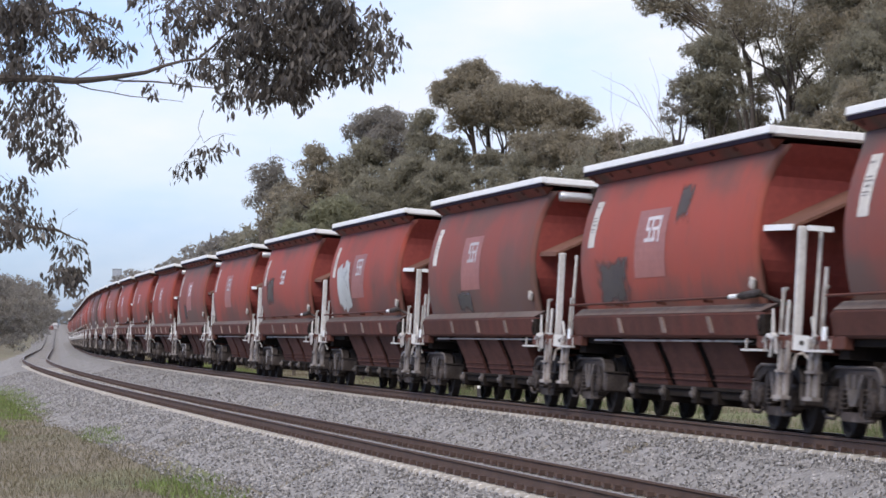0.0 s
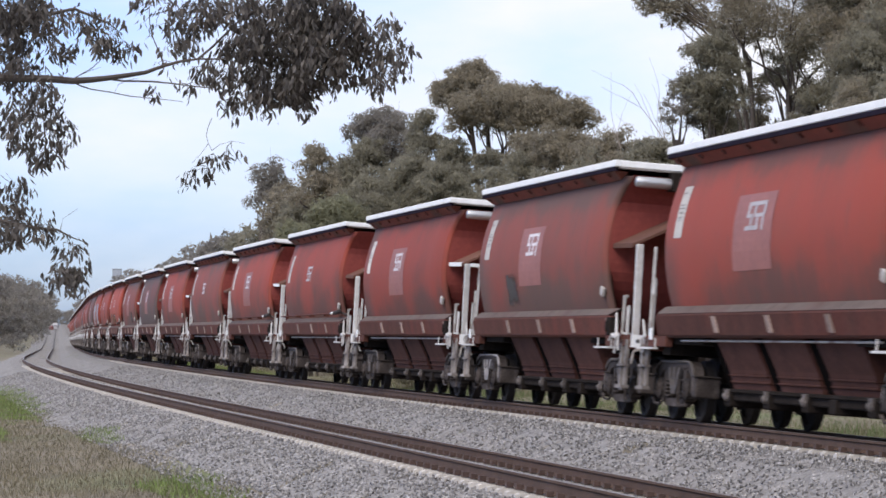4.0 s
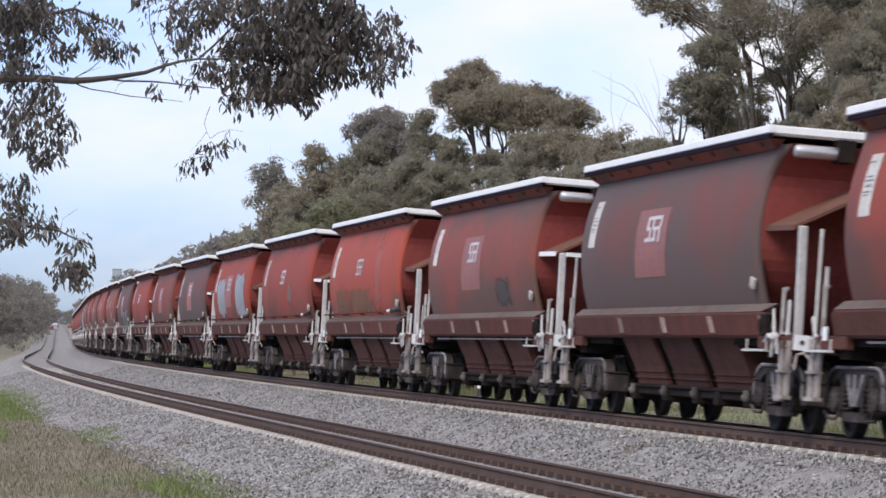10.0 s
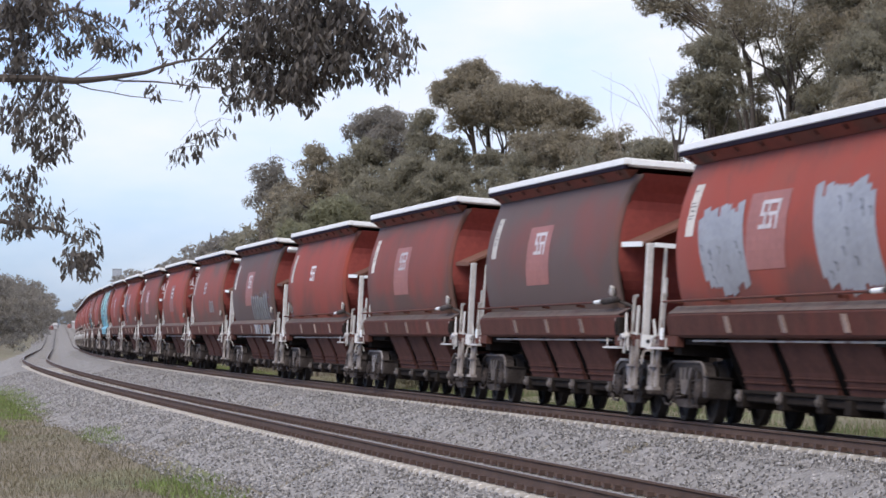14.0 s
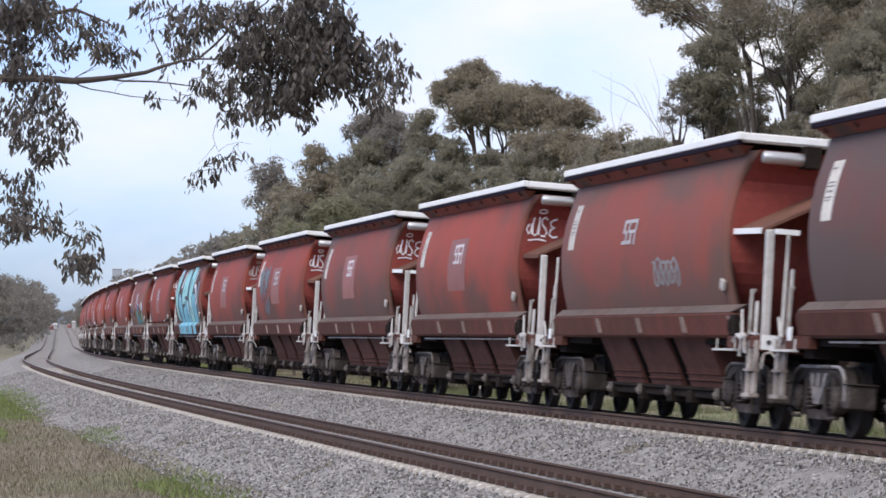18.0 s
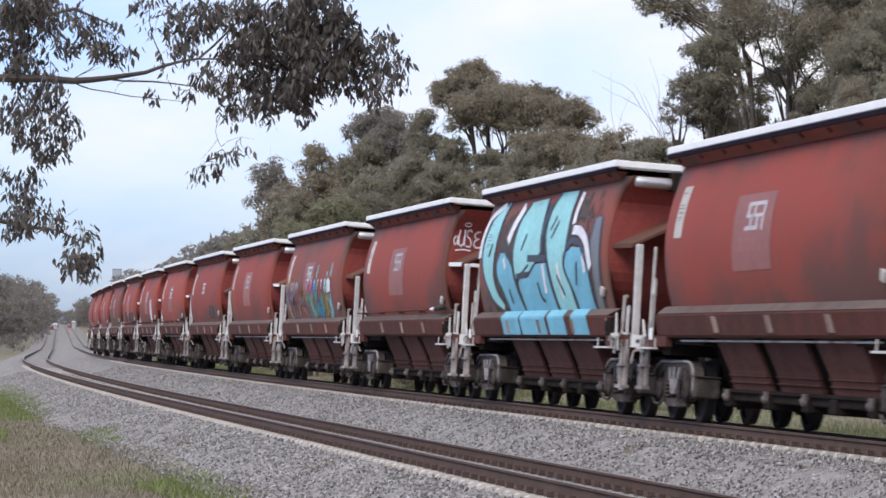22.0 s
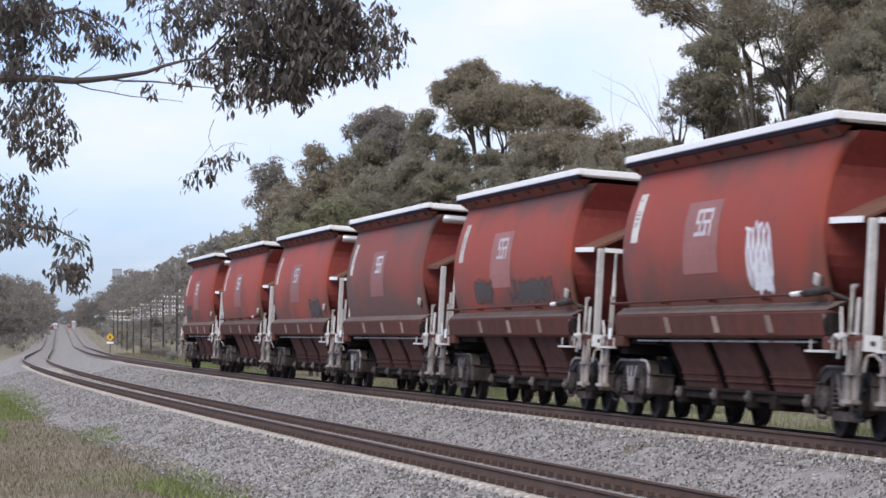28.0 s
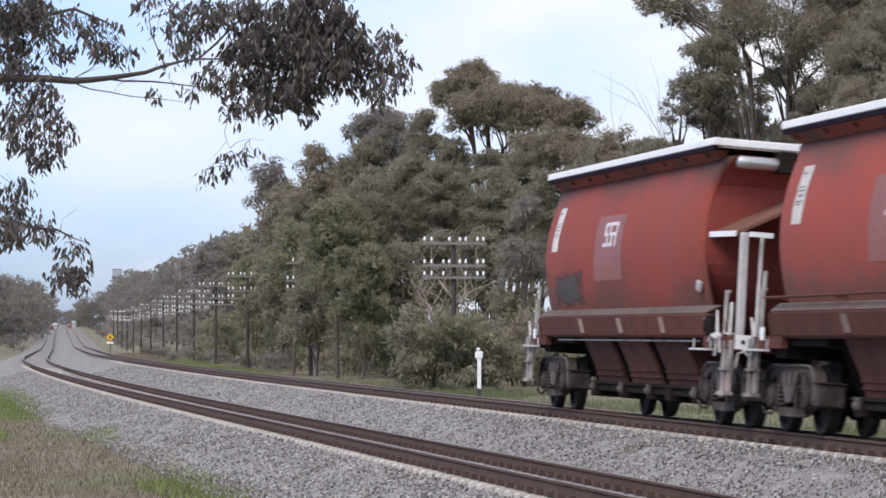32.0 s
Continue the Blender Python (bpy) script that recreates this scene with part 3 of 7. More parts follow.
def domed_gum(seed, height, half, deep, mat, gap=0.3, leaf=0.13, clumps=13, density=1.0, lean=0.0):
    """A gum tree with a domed crown of umbrella-like leaf clumps borne on limbs: half wide, deep from the top; foot at the origin."""
    rng = np.random.default_rng(seed)
    bm = bmesh.new()
    fork = max(height - deep * 1.15, height * 0.1)
    bow = rng.normal(0, 0.02, 2) * height
    thick = (0.0072 * height + 0.02) * (0.75 if gap > 0.45 else 1.0)
    add_tube(bm, [(0, 0, -0.4), (bow[0] * 0.5 + lean * 0.2, bow[1] * 0.5, fork * 0.5), (bow[0] * 0.4 + lean * 0.5, bow[1] * 0.4, fork)], [thick * 1.3, thick, thick * 0.85], 9)
    start = Vector((bow[0] * 0.4 + lean * 0.5, bow[1] * 0.4, fork))
    centres, radii, per = [], [], []
    limbs = []
    for k in range(clumps):
        up = 1.0 if k == 0 else rng.uniform(0.0, 0.95)
        ring = math.sqrt(max(0.0, 1 - 0.85 * up * up)) * (rng.uniform(0.7, 1.0) if k % 3 else rng.uniform(0.1, 0.6))
        a = k * 2.4 + rng.uniform(-0.5, 0.5)
        r = min(half * rng.uniform(0.36, 0.52), rng.uniform(1.3, 2.1)) * (1 - 0.25 * gap)
        tall = r * 0.72
        hub = Vector((lean + (half - r * 0.7) * ring * math.cos(a), (half - r * 0.7) * ring * math.sin(a), height - deep + tall + (deep - 2 * tall) * up))
        if len(limbs) < 6:
            root, size = start.lerp(Vector((lean * 0.2, 0, fork * 0.5)), rng.uniform(0, 0.3)), 0.55
        else:
            root, size = min((q for pts in limbs for q in pts[1:4]), key=lambda q: (q - hub).length + 2 * max(0.0, q.z - hub.z)), 0.26
        mid = root.lerp(hub, 0.5) + Vector(rng.normal(0, 0.08 * half, 3)) + Vector((0, 0, 0.04 * deep))
        pts = [root, root.lerp(mid, 0.5) + Vector(rng.normal(0, 0.04 * half, 3)), mid, mid.lerp(hub, 0.6) + Vector(rng.normal(0, 0.04 * half, 3)), hub]
        add_tube(bm, pts, [thick * size * q for q in (1.0, 0.8, 0.6, 0.4, 0.15)], 6)
        limbs.append(pts)
        for _ in range(2):
            end = hub + Vector(rng.normal(0, r * 0.6, 3))
            add_tube(bm, [mid.lerp(hub, rng.uniform(0.2, 0.7)), mid.lerp(end, 0.7), end], [thick * 0.1, thick * 0.06, thick * 0.02], 4)
        for j in range(9):
            a2, out = j * 2.4 + rng.uniform(-0.4, 0.4), math.sqrt(rng.random())
            q = r * rng.uniform(0.32, 0.54)
            centres.append(np.array(hub) + np.array((0.8 * r * out * math.cos(a2), 0.8 * r * out * math.sin(a2), tall * (0.75 * (1 - out * out) - 0.25 + rng.normal(0, 0.3)))))
            radii.append((q, q, q * rng.uniform(0.6, 0.85)))
            per.append(int(density * 150 * (q / 0.55) ** 2 * (0.13 / leaf) ** 2 * (1 - 0.62 * min(gap, 1.1))) + 6)
    v, f = leaf_cloud(centres, radii, per, leaf, rng, 0.3, 0.72, 0.6 + 0.4 * gap)
    # larger old leaves deep inside the clumps
    v2, f2 = leaf_cloud(centres, [tuple(x * 0.7 for x in q) for q in radii], [max(2, int(n * 0.12 * max(0.1, 1 - 1.1 * gap))) for n in per], leaf * 2.6, rng, 0.2, 0.2)
    v, f = np.concatenate([v, v2]), np.concatenate([f, f2 + len(v)])
    return finish(bm, "trunk", M_BARK), cloud_mesh("crown", v, f, mat)


LEAF_WORDS = ("olive gum tree with a domed crown", "dark brown-green gum tree with a dense crown", "brown-olive gum tree with a spreading crown", "bushy fresh olive gum tree", "dusty sage-coloured gum tree", "pale gum tree")
# bearing, top, depth, half width, crown depth, leaf kind, openness, lean
WOOD = [
    # tall trees near the line, over the leading wagons
    (1385, -115, 150, 170, 215, 2, 0.7, -20), (1165, -50, 152, 55, 80, 2, 0.7, -200), (1215, -30, 153, 44, 85, 2, 0.8, -150), (1300, -30, 151, 46, 105, 2, 0.8, -60), (1260, 52, 146, 66, 180, 1, 0.1, 0), (1205, 118, 146, 36, 100, 4, 0.5, 10),
    (1395, 40, 152, 48, 120, 1, 0.4, 0), (1340, 130, 154, 40, 120, 2, 0.35, 0), (1430, 150, 150, 50, 130, 4, 0.3, 0), (1475, -70, 148, 85, 260, 1, 0.25, 0), (1545, 10, 142, 85, 270, 1, 0.08, 0), (1560, -110, 146, 110, 220, 2, 0.3, 0),
    (1640, 40, 132, 90, 260, 1, 0.2, 0), (1500, 140, 138, 70, 180, 2, 0.1, 0), (1290, 190, 156, 60, 130, 1, 0.1, 0), (1400, 200, 148, 60, 150, 1, 0.1, 0),
    # the great spreading gum and its neighbours
    (832, 103, 230, 52, 72, 2, 0.2, -55), (792, 136, 231, 42, 55, 2, 0.3, -90), (885, 143, 228, 92, 94, 2, 0.0, 0), (932, 228, 224, 46, 80, 2, 0.2, 0), (862, 262, 222, 34, 60, 1, 0.2, 0), (690, 206, 234, 46, 90, 4, 0.3, 0), (1010, 168, 226, 50, 72, 2, 0.2, 110), (950, 150, 230, 60, 78, 2, 0.05, 55),
    (679, 184, 236, 58, 62, 4, 0.5, 0), (640, 205, 237, 36, 52, 4, 0.55, 0), (746, 192, 228, 44, 130, 1, 0.02, 0), (800, 240, 226, 46, 110, 1, 0.02, 0), (650, 240, 230, 52, 120, 1, 0.05, 0),
    (558, 252, 215, 48, 110, 2, 0.22, 0), (478, 276, 258, 44, 90, 4, 0.4, 30), (500, 318, 250, 48, 110, 2, 0.3, 0), (610, 278, 222, 56, 130, 1, 0.02, 0), (545, 330, 226, 62, 140, 1, 0.05, 0),
    (1000, 228, 212, 66, 80, 2, 0.1, 0), (930, 262, 214, 60, 110, 1, 0.1, 0), (1085, 228, 205, 66, 90, 2, 0.25, 0), (1160, 236, 195, 66, 90, 1, 0.25, 0), (1040, 270, 200, 60, 110, 1, 0.15, 0),
    # the wall of wood beneath them
    (720, 272, 210, 70, 200, 1, 0.0, 0), (780, 285, 208, 70, 200, 1, 0.0, 0), (860, 285, 206, 70, 200, 1, 0.0, 0), (960, 300, 200, 70, 190, 1, 0.0, 0), (655, 300, 205, 66, 200, 1, 0.02, 0),
    (598, 345, 180, 76, 170, 3, 0.02, 0), (520, 385, 200, 50, 120, 3, 0.1, 0), (928, 345, 165, 46, 150, 4, 0.3, 0), (1060, 300, 170, 60, 190, 2, 0.1, 0), (1130, 290, 168, 60, 190, 1, 0.1, 0),
    (770, 405, 186, 55, 140, 1, 0.0, 0), (850, 400, 178, 55, 140, 1, 0.0, 0), (915, 415, 174, 50, 140, 1, 0.0, 0), (470, 385, 270, 48, 120, 1, 0.05, 0), (430, 402, 300, 45, 110, 1, 0.05, 0), (400, 412, 340, 42, 100, 4, 0.05, 0),
    (375, 425, 380, 42, 95, 4, 0.05, 0), (500, 415, 230, 60, 160, 1, 0.05, 0), (450, 440, 240, 50, 140, 3, 0.1, 0), (560, 440, 190, 60, 160, 1, 0.05, 0), (640, 430, 178, 60, 160, 3, 0.1, 0), (700, 420, 182, 60, 170, 1, 0.05, 0)]
for i, (u, v, depth, half, deep, kind, gap, lean) in enumerate(WOOD):
    x, top = by_bearing(u, v, depth)
    k = depth / 6280
    hidden = v > 330 or u > 1590
    meshes = domed_gum(200 + i, top + 0.95, half * k * 1.14, deep * k * 1.12, M_LEAF[kind], gap, (0.165 if hidden else 0.115) * depth / 215, int((48 if half > 120 else 38 if half * deep > 7000 else 26) * (1 - 0.38 * gap)), 0.5 if hidden else 0.72, lean * k)
    word = LEAF_WORDS[kind]
    plant("gum_tree", word + " beside the line", meshes, x - lean * k, depth, -0.95, group="gum trees beside the line")
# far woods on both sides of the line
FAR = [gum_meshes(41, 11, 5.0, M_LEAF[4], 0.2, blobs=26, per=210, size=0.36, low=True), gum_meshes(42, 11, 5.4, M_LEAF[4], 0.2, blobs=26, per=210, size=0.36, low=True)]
far_rng = random.Random(9)
FAR_TOP = ((118, 560), (130, 540), (150, 518), (215, 508), (238, 486), (262, 468), (300, 466), (335, 474), (350, 440), (400, 405))
for i in range(44):
    depth = 420 + 26 * i + far_rng.uniform(-8, 8)
    u = 108 + 128000 / depth + far_rng.uniform(0, 70) * 330 / depth
    top = float(np.interp(u, [q[0] for q in FAR_TOP], [q[1] for q in FAR_TOP])) + far_rng.uniform(-4, 14)
    x, z = by_bearing(u, top, depth)
    g = -0.9 + float(np.interp(depth - 47, S_AXIS, Z_AXIS))
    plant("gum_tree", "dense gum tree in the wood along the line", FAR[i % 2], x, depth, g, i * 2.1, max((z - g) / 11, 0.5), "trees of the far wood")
LEFT_TOP = ((-80, 462), (10, 474), (30, 496), (50, 507), (75, 520), (98, 546), (104, 568))
for i in range(32):
    depth = 480 + 34 * i + far_rng.uniform(-10, 10)
    u = 104 - (50000 if depth < 700 else 38000) / depth - far_rng.uniform(0, 60) * 480 / depth
    top = float(np.interp(u, [q[0] for q in LEFT_TOP], [q[1] for q in LEFT_TOP])) + far_rng.uniform(-4, 8)
    x, z = by_bearing(u, top, depth)
    g = -0.9 + float(np.interp(depth - 47, S_AXIS, Z_AXIS))
    plant("gum_tree", "dense gum tree in the wood across the line", FAR[i % 2], x, depth, g, i * 1.3, max((z - g) / 11, 0.5), "trees of the far wood")


END_WOOD = [(62 + 5.5 * k, 528 + 4.6 * k, 1250 + 60 * k) for k in range(8)] + [(118 + 5 * k, 566 - 6 * k, 1900 - 80 * k) for k in range(9)]
for i, (u, top, depth) in enumerate(END_WOOD):
    x, z = by_bearing(u, top, depth)
    g = -0.9 + float(np.interp(depth - 47, S_AXIS, Z_AXIS))
    plant("gum_tree", "far gum tree where the line runs out of sight", FAR[i % 2], x, depth, g - 1.5, i * 1.1, max((z - g + 1.5) / 11, 0.9), "trees of the far wood")


# ---------------------------------------------------------------- telegraph line, post, sign, tower
def pole_meshes():
    out = {}
    bm = bmesh.new()
    add_tube(bm, [(0, 0, -0.3), (0, 0, 3), (0, 0, 6.22)], [0.12, 0.11, 0.085], 10)
    out["pole"] = finish(bm, "pole", M_POLE)
    bm = bmesh.new()
    add_box(bm, -1.35, 1.35, -0.05, 0.05, -0.06, 0.06)
    out["crossarm"] = finish(bm, "crossarm", material("weathered_timber_arm", (0.2, 0.18, 0.16), 0.9))
    bm = bmesh.new()
    add_tube(bm, [(0, 0, 0.04), (0, 0, 0.1)], 0.02, 6)
    add_tube(bm, [(0, 0, 0.1), (0, 0, 0.16), (0, 0, 0.19), (0, 0, 0.25), (0, 0, 0.27)], [0.055, 0.062, 0.04, 0.05, 0.02], 8)
    out["insulator"] = finish(bm, "insulator", M_CERAMIC, smooth=True)
    bm = bmesh.new()
    add_box(bm, -0.02, 0.02, -0.07, -0.05, 0, 1.2)
    out["arm_brace"] = finish(bm, "arm_brace", M_TWIG)
    return out


POLE = pole_meshes()
for i in range(14):
    depth = 150 + 41.5 * i
    u = [803, 550, 438, 382, 343, 313, 289, 267, 250, 236, 225, 216, 208, 201][i]
    x, _ = by_bearing(u, 600, depth)
    pole = tagged(new("telegraph_pole"), "dark timber telegraph pole with three crossarms and white insulators", "pole", "telegraph poles beside the line")
    g = float(ground_h(11)) + float(np.interp(depth - 47, S_AXIS, Z_AXIS))
    pole.matrix_basis = pose(x, depth, g, 0, 0, 6)
    part("pole", POLE["pole"], pole)
    for z in (6.1, 5.15, 4.65):
        arm = part("crossarm", POLE["crossarm"], pole, Matrix.Translation((0, -0.13, z)))
        for dx in (-1.25, -0.95, -0.45, -0.2, 0.25, 0.5, 1.0, 1.25):
            if (i * 7 + int(dx * 20) + int(z * 3)) % 9:
                part("insulator", POLE["insulator"], arm, Matrix.Translation((dx, 0, 0)))
    for dx in (-0.95, 0.95):
        part("arm_brace", POLE["arm_brace"], pole, Matrix.Translation((dx, 0, 4.8)))
    for sx in (-1, 1):
        part("arm_brace", POLE["arm_brace"], pole, Matrix.Translation((0, 0, 3.75)) @ Matrix.Rotation(sx * 0.75, 4, "Y"))


# undergrowth and the dead tree behind the verge
BUSH = [gum_meshes(71, 4, 2.6, M_LEAF[1], 0.1, blobs=22, per=130, size=0.26, low=True), gum_meshes(72, 4, 2.8, M_LEAF[3], 0.1, blobs=22, per=130, size=0.26, low=True), gum_meshes(73, 4, 2.4, M_LEAF[2], 0.1, blobs=18, per=110, size=0.26, low=True)]
bush_rng = random.Random(17)
for i in range(46):
    u = 395 + 25 * i + bush_rng.uniform(-14, 14)
    depth = float(np.interp(u, [395, 480, 600, 800, 1000, 1300, 1600], [290, 250, 200, 172, 150, 130, 115])) + bush_rng.uniform(-4, 16)
    x, _ = by_bearing(u, 600, depth)
    plant("bush", "scrubby grey-green bush under the gum trees", BUSH[i % 3], x, depth, -0.95, i * 1.9, bush_rng.uniform(0.6, 1.15), "bushes under the trees")


for u, size, turn in ((768, 0.95, 0.4), (808, 0.85, 2.2), (838, 0.7, 4.0)):
    plant("bush", "scrubby grey-green bush round a telegraph pole", BUSH[1 if u == 808 else 0], by_bearing(u, 600, 146)[0], 146, -0.95, turn, size, "bushes under the trees")
SCRUB = [gum_meshes(81, 2, 1.6, M_LEAF[5], 0.1, blobs=14, per=90, size=0.2, low=True), gum_meshes(82, 2, 1.7, M_LEAF[4], 0.1, blobs=14, per=90, size=0.2, low=True)]
for i in range(56):
    s = 170 + 14 * i + bush_rng.uniform(-6, 6)
    lat = bush_rng.uniform(7, 13) if i % 4 else bush_rng.uniform(-15, -11)
    q = at(s, lat, float(ground_h(lat)) - 0.15)
    plant("scrub_bush", "low dusty scrub bush on the railway verge", SCRUB[i % 2], q.x, q.y, q.z, i * 1.9, bush_rng.uniform(0.35, 0.8) * (1 + i / 70), "scrub on the verge")


def build_dead_tree(u, depth, seed, height, label):
    rng = np.random.default_rng(seed)
    x, _ = by_bearing(u, 600, depth)
    tree = tagged(new("dead_tree"), label, "tree")
    tree.matrix_basis = pose(x, depth, -0.95)

    def grow(q, d, length, r, level):
        b = bmesh.new()
        pts = [q]
        for _ in range(4):
            d = (d + Vector(rng.normal(0, 0.13, 3))).normalized()
            pts.append(pts[-1] + d * length / 4)
        add_tube(b, pts, [r * (1 - 0.15 * i) for i in range(5)], 6)
        part("limb" if level else "trunk", finish(b, "limb", M_TWIG), tree)
        if level < 3:
            for k in range(3):
                at_q = pts[2 + k % 3]
                side = Vector((rng.normal(0, 0.8), rng.normal(0, 0.5), rng.uniform(0.3, 0.9))).normalized()
                grow(at_q, (d * 0.5 + side).normalized(), length * 0.7, r * 0.55, level + 1)

    grow(Vector((0, 0, -0.2)), Vector((0, 0, 1)), height * 0.42, 0.085, 0)


build_dead_tree(748, 160, 3, 8.2, "pale leafless dead tree beside a telegraph pole")
build_dead_tree(1126, 197, 11, 19.5, "thin half-bare grey tree above the wood")
build_dead_tree(1152, 199, 12, 18.2, "thin leafless grey tree above the wood")
build_dead_tree(785, 163, 5, 6.6, "pale leafless dead sapling beside a telegraph pole")


def build_far_things():
    for k, (u, v0, v1, w, depth, mat, nm, label) in enumerate(((98, 572, 585, 9, 1150, M_FARROOF, "far_shed", "small pale shed beside the far line"), (91, 577, 585, 6, 1100, M_FARRED, "far_van", "distant red parked van"),
                                                               (131, 568, 578, 7, 1180, M_FARROOF, "far_shed", "small pale shed among far trees"), (123, 574, 582, 5, 1160, M_FARRED, "far_van", "distant red parked van"), (73, 582, 588, 9, 900, M_FARROOF, "far_car", "distant pale parked car"))):
        x, z1 = by_bearing(u, v0, depth)
        _, z0 = by_bearing(u, v1, depth)
        half = w * depth / 6280 / 2
        thing = tagged(new(nm), label, nm.split("_")[1])
        thing.matrix_basis = pose(x, depth, z0)
        b = bmesh.new()
        add_box(b, -half, half, -2, 2, -1.5, (z1 - z0) * 0.7)
        part("body", finish(b, "body", mat), thing)
        b = bmesh.new()
        h = z1 - z0
        v = [b.verts.new(q) for q in ((-half * 1.1, -2.2, h * 0.7), (half * 1.1, -2.2, h * 0.7), (half * 1.1, 2.2, h * 0.7), (-half * 1.1, 2.2, h * 0.7), (-half * 0.7, 0, h), (half * 0.7, 0, h))]
        for f in ((0, 1, 5, 4), (2, 3, 4, 5), (1, 2, 5), (3, 0, 4), (0, 3, 2, 1)):
            b.faces.new([v[i] for i in f])
        part("roof", finish(b, "roof", mat), thing)


build_far_things()


def build_white_post():
    depth = 112.0
    x, z1 = by_bearing(848, 615, depth)
    _, z0 = by_bearing(848, 700, depth)
    post = tagged(new("white_post"), "short white painted marker post with a hooked top and black foot", "post")
    post.matrix_basis = pose(x, depth, z0)
    h = z1 - z0
    bm = bmesh.new()
    add_box(bm, -0.06, 0.06, -0.06, 0.06, 0.22, h - 0.3)
    part("shaft", finish(bm, "shaft", M_WHITE), post)
    bm = bmesh.new()
    add_box(bm, -0.07, 0.07, -0.065, 0.065, -0.3, 0.22)
    part("foot", finish(bm, "foot", M_NOTE), post, label="black painted foot")
    bm = bmesh.new()
    add_box(bm, -0.13, 0.12, -0.08, 0.08, h - 0.36, h - 0.12)
    add_box(bm, -0.08, 0.02, -0.07, 0.07, h - 0.12, h)
    bmesh.ops.bevel(bm, geom=bm.edges[:], offset=0.03, segments=2, affect="EDGES")
    part("cap", finish(bm, "cap", M_WHITE), post)


def build_sign():
    depth = 330.0
    x, zc = by_bearing(195, 597, depth)
    sign = tagged(new("trackside_sign"), "small yellow diamond trackside sign with a white plate below", "sign")
    sign.matrix_basis = pose(x, depth, zc)
    bm = bmesh.new()
    add_box(bm, -0.27, 0.27, -0.02, 0.02, -0.27, 0.27, Matrix.Rotation(0.785, 4, "Y"))
    part("diamond", finish(bm, "diamond", M_YELLOW), sign)
    bm = bmesh.new()
    add_box(bm, -0.33, 0.33, -0.02, 0.02, -0.62, -0.42)
    part("plate", finish(bm, "plate", M_WHITE), sign)
    bm = bmesh.new()
    add_box(bm, -0.04, 0.04, 0.02, 0.08, -2.2, 0.3)
    part("stake", finish(bm, "stake", M_POLE), sign)
    bm = bmesh.new()
    add_box(bm, -0.08, 0.08, -0.03, -0.02, -0.13, 0.13)
    part("symbol", finish(bm, "symbol", M_NOTE), sign)


def build_tower():
    depth = 1900.0
    x, z1 = by_bearing(207, 476, depth)
    tower = tagged(new("silo_tower"), "tall pale grey concrete grain silo above far trees", "silo")
    tower.matrix_basis = pose(x, depth, 0)
    bm = bmesh.new()
    add_box(bm, -2.3, 2.3, -2.3, 2.3, -3, z1 - 0.4)
    part("shaft", finish(bm, "shaft", M_SILO), tower)
    bm = bmesh.new()
    add_box(bm, -2.45, 2.45, -2.45, 2.45, z1 - 0.4, z1)
    part("cap", finish(bm, "cap", M_SILO), tower)
    for k in range(3):
        bm = bmesh.new()
        add_box(bm, -2.36, 2.36, -2.36, 2.36, z1 * (0.4 + 0.18 * k), z1 * (0.4 + 0.18 * k) + 0.3)
        part("band", finish(bm, "band", M_FARROOF), tower)


build_white_post()
build_sign()
build_tower()


# ---------------------------------------------------------------- dust raised over the far line
def build_dust():
    """Fine pale dust hanging over and beside the far line, thickest near the ground; partly added distance haze."""
    rng = np.random.default_rng(91)
    n = 70000
    s = 300 + 620 * rng.random(n) ** 1.2
    # the wide left share is added to imitate haze before the woods
    lat = np.where(rng.random(n) < 0.6, rng.normal(6, 9, n), rng.normal(-22, 20, n))
    h = -0.8 + rng.exponential(2.6, n) * (1 + 0.4 * np.sin(s * 0.02))
    p = many(s, lat, h)
    side = rng.normal(size=(n, 3))
    side *= (0.03 / np.linalg.norm(side, axis=1))[:, None]
    other = rng.normal(size=(n, 3))
    other *= (0.03 / np.linalg.norm(other, axis=1))[:, None]
    v = np.stack([p, p + side, p + other], 1).reshape(-1, 3)
    f = np.arange(3 * n).reshape(n, 3)
    tagged(new("dust_cloud", cloud_mesh("dust_cloud", v, f, material("pale_floating_dust", (0.6, 0.56, 0.52), 1.0, spread=0.1, bump=0, spec=0.0, glow=0.5))), "fine pale dust over the far line, with added distance haze", "dust", kind="stuff")


build_dust()


# ---------------------------------------------------------------- grass beside the ballast
def blades(count, seed, s_range, lat_range, height, mat, name, label, power=1.0, patch=None):
    rng = np.random.default_rng(seed)
    s = s_range[0] + (s_range[1] - s_range[0]) * rng.random(count) ** power
    lat = rng.uniform(*lat_range, count)
    if patch:
        keep = patch(s, lat)
        s, lat = s[keep], lat[keep]
    n = len(s)
    base = many(s, lat, ground_h(lat) - 0.08)
    h = height * rng.uniform(0.4, 1.2, n)
    a = rng.uniform(0, 6.28, n)
    w = 0.004 + 0.006 * rng.random(n)
    side = np.stack([np.cos(a), np.sin(a), 0 * a], -1) * w[:, None]
    bend = rng.normal(0, 0.35, (n, 3)) * h[:, None]
    bend[:, 2] = h
    v = np.stack([base - side, base + side, base + bend * 0.6 + side * 0.7 + [0, 0, 0], base + bend], 1).reshape(-1, 3)
    f = ((np.arange(n) * 4)[:, None] + np.array([[0, 1, 2, 3]]))
    tagged(new(name, cloud_mesh(name, v, f, mat)), label, "grass", kind="stuff")


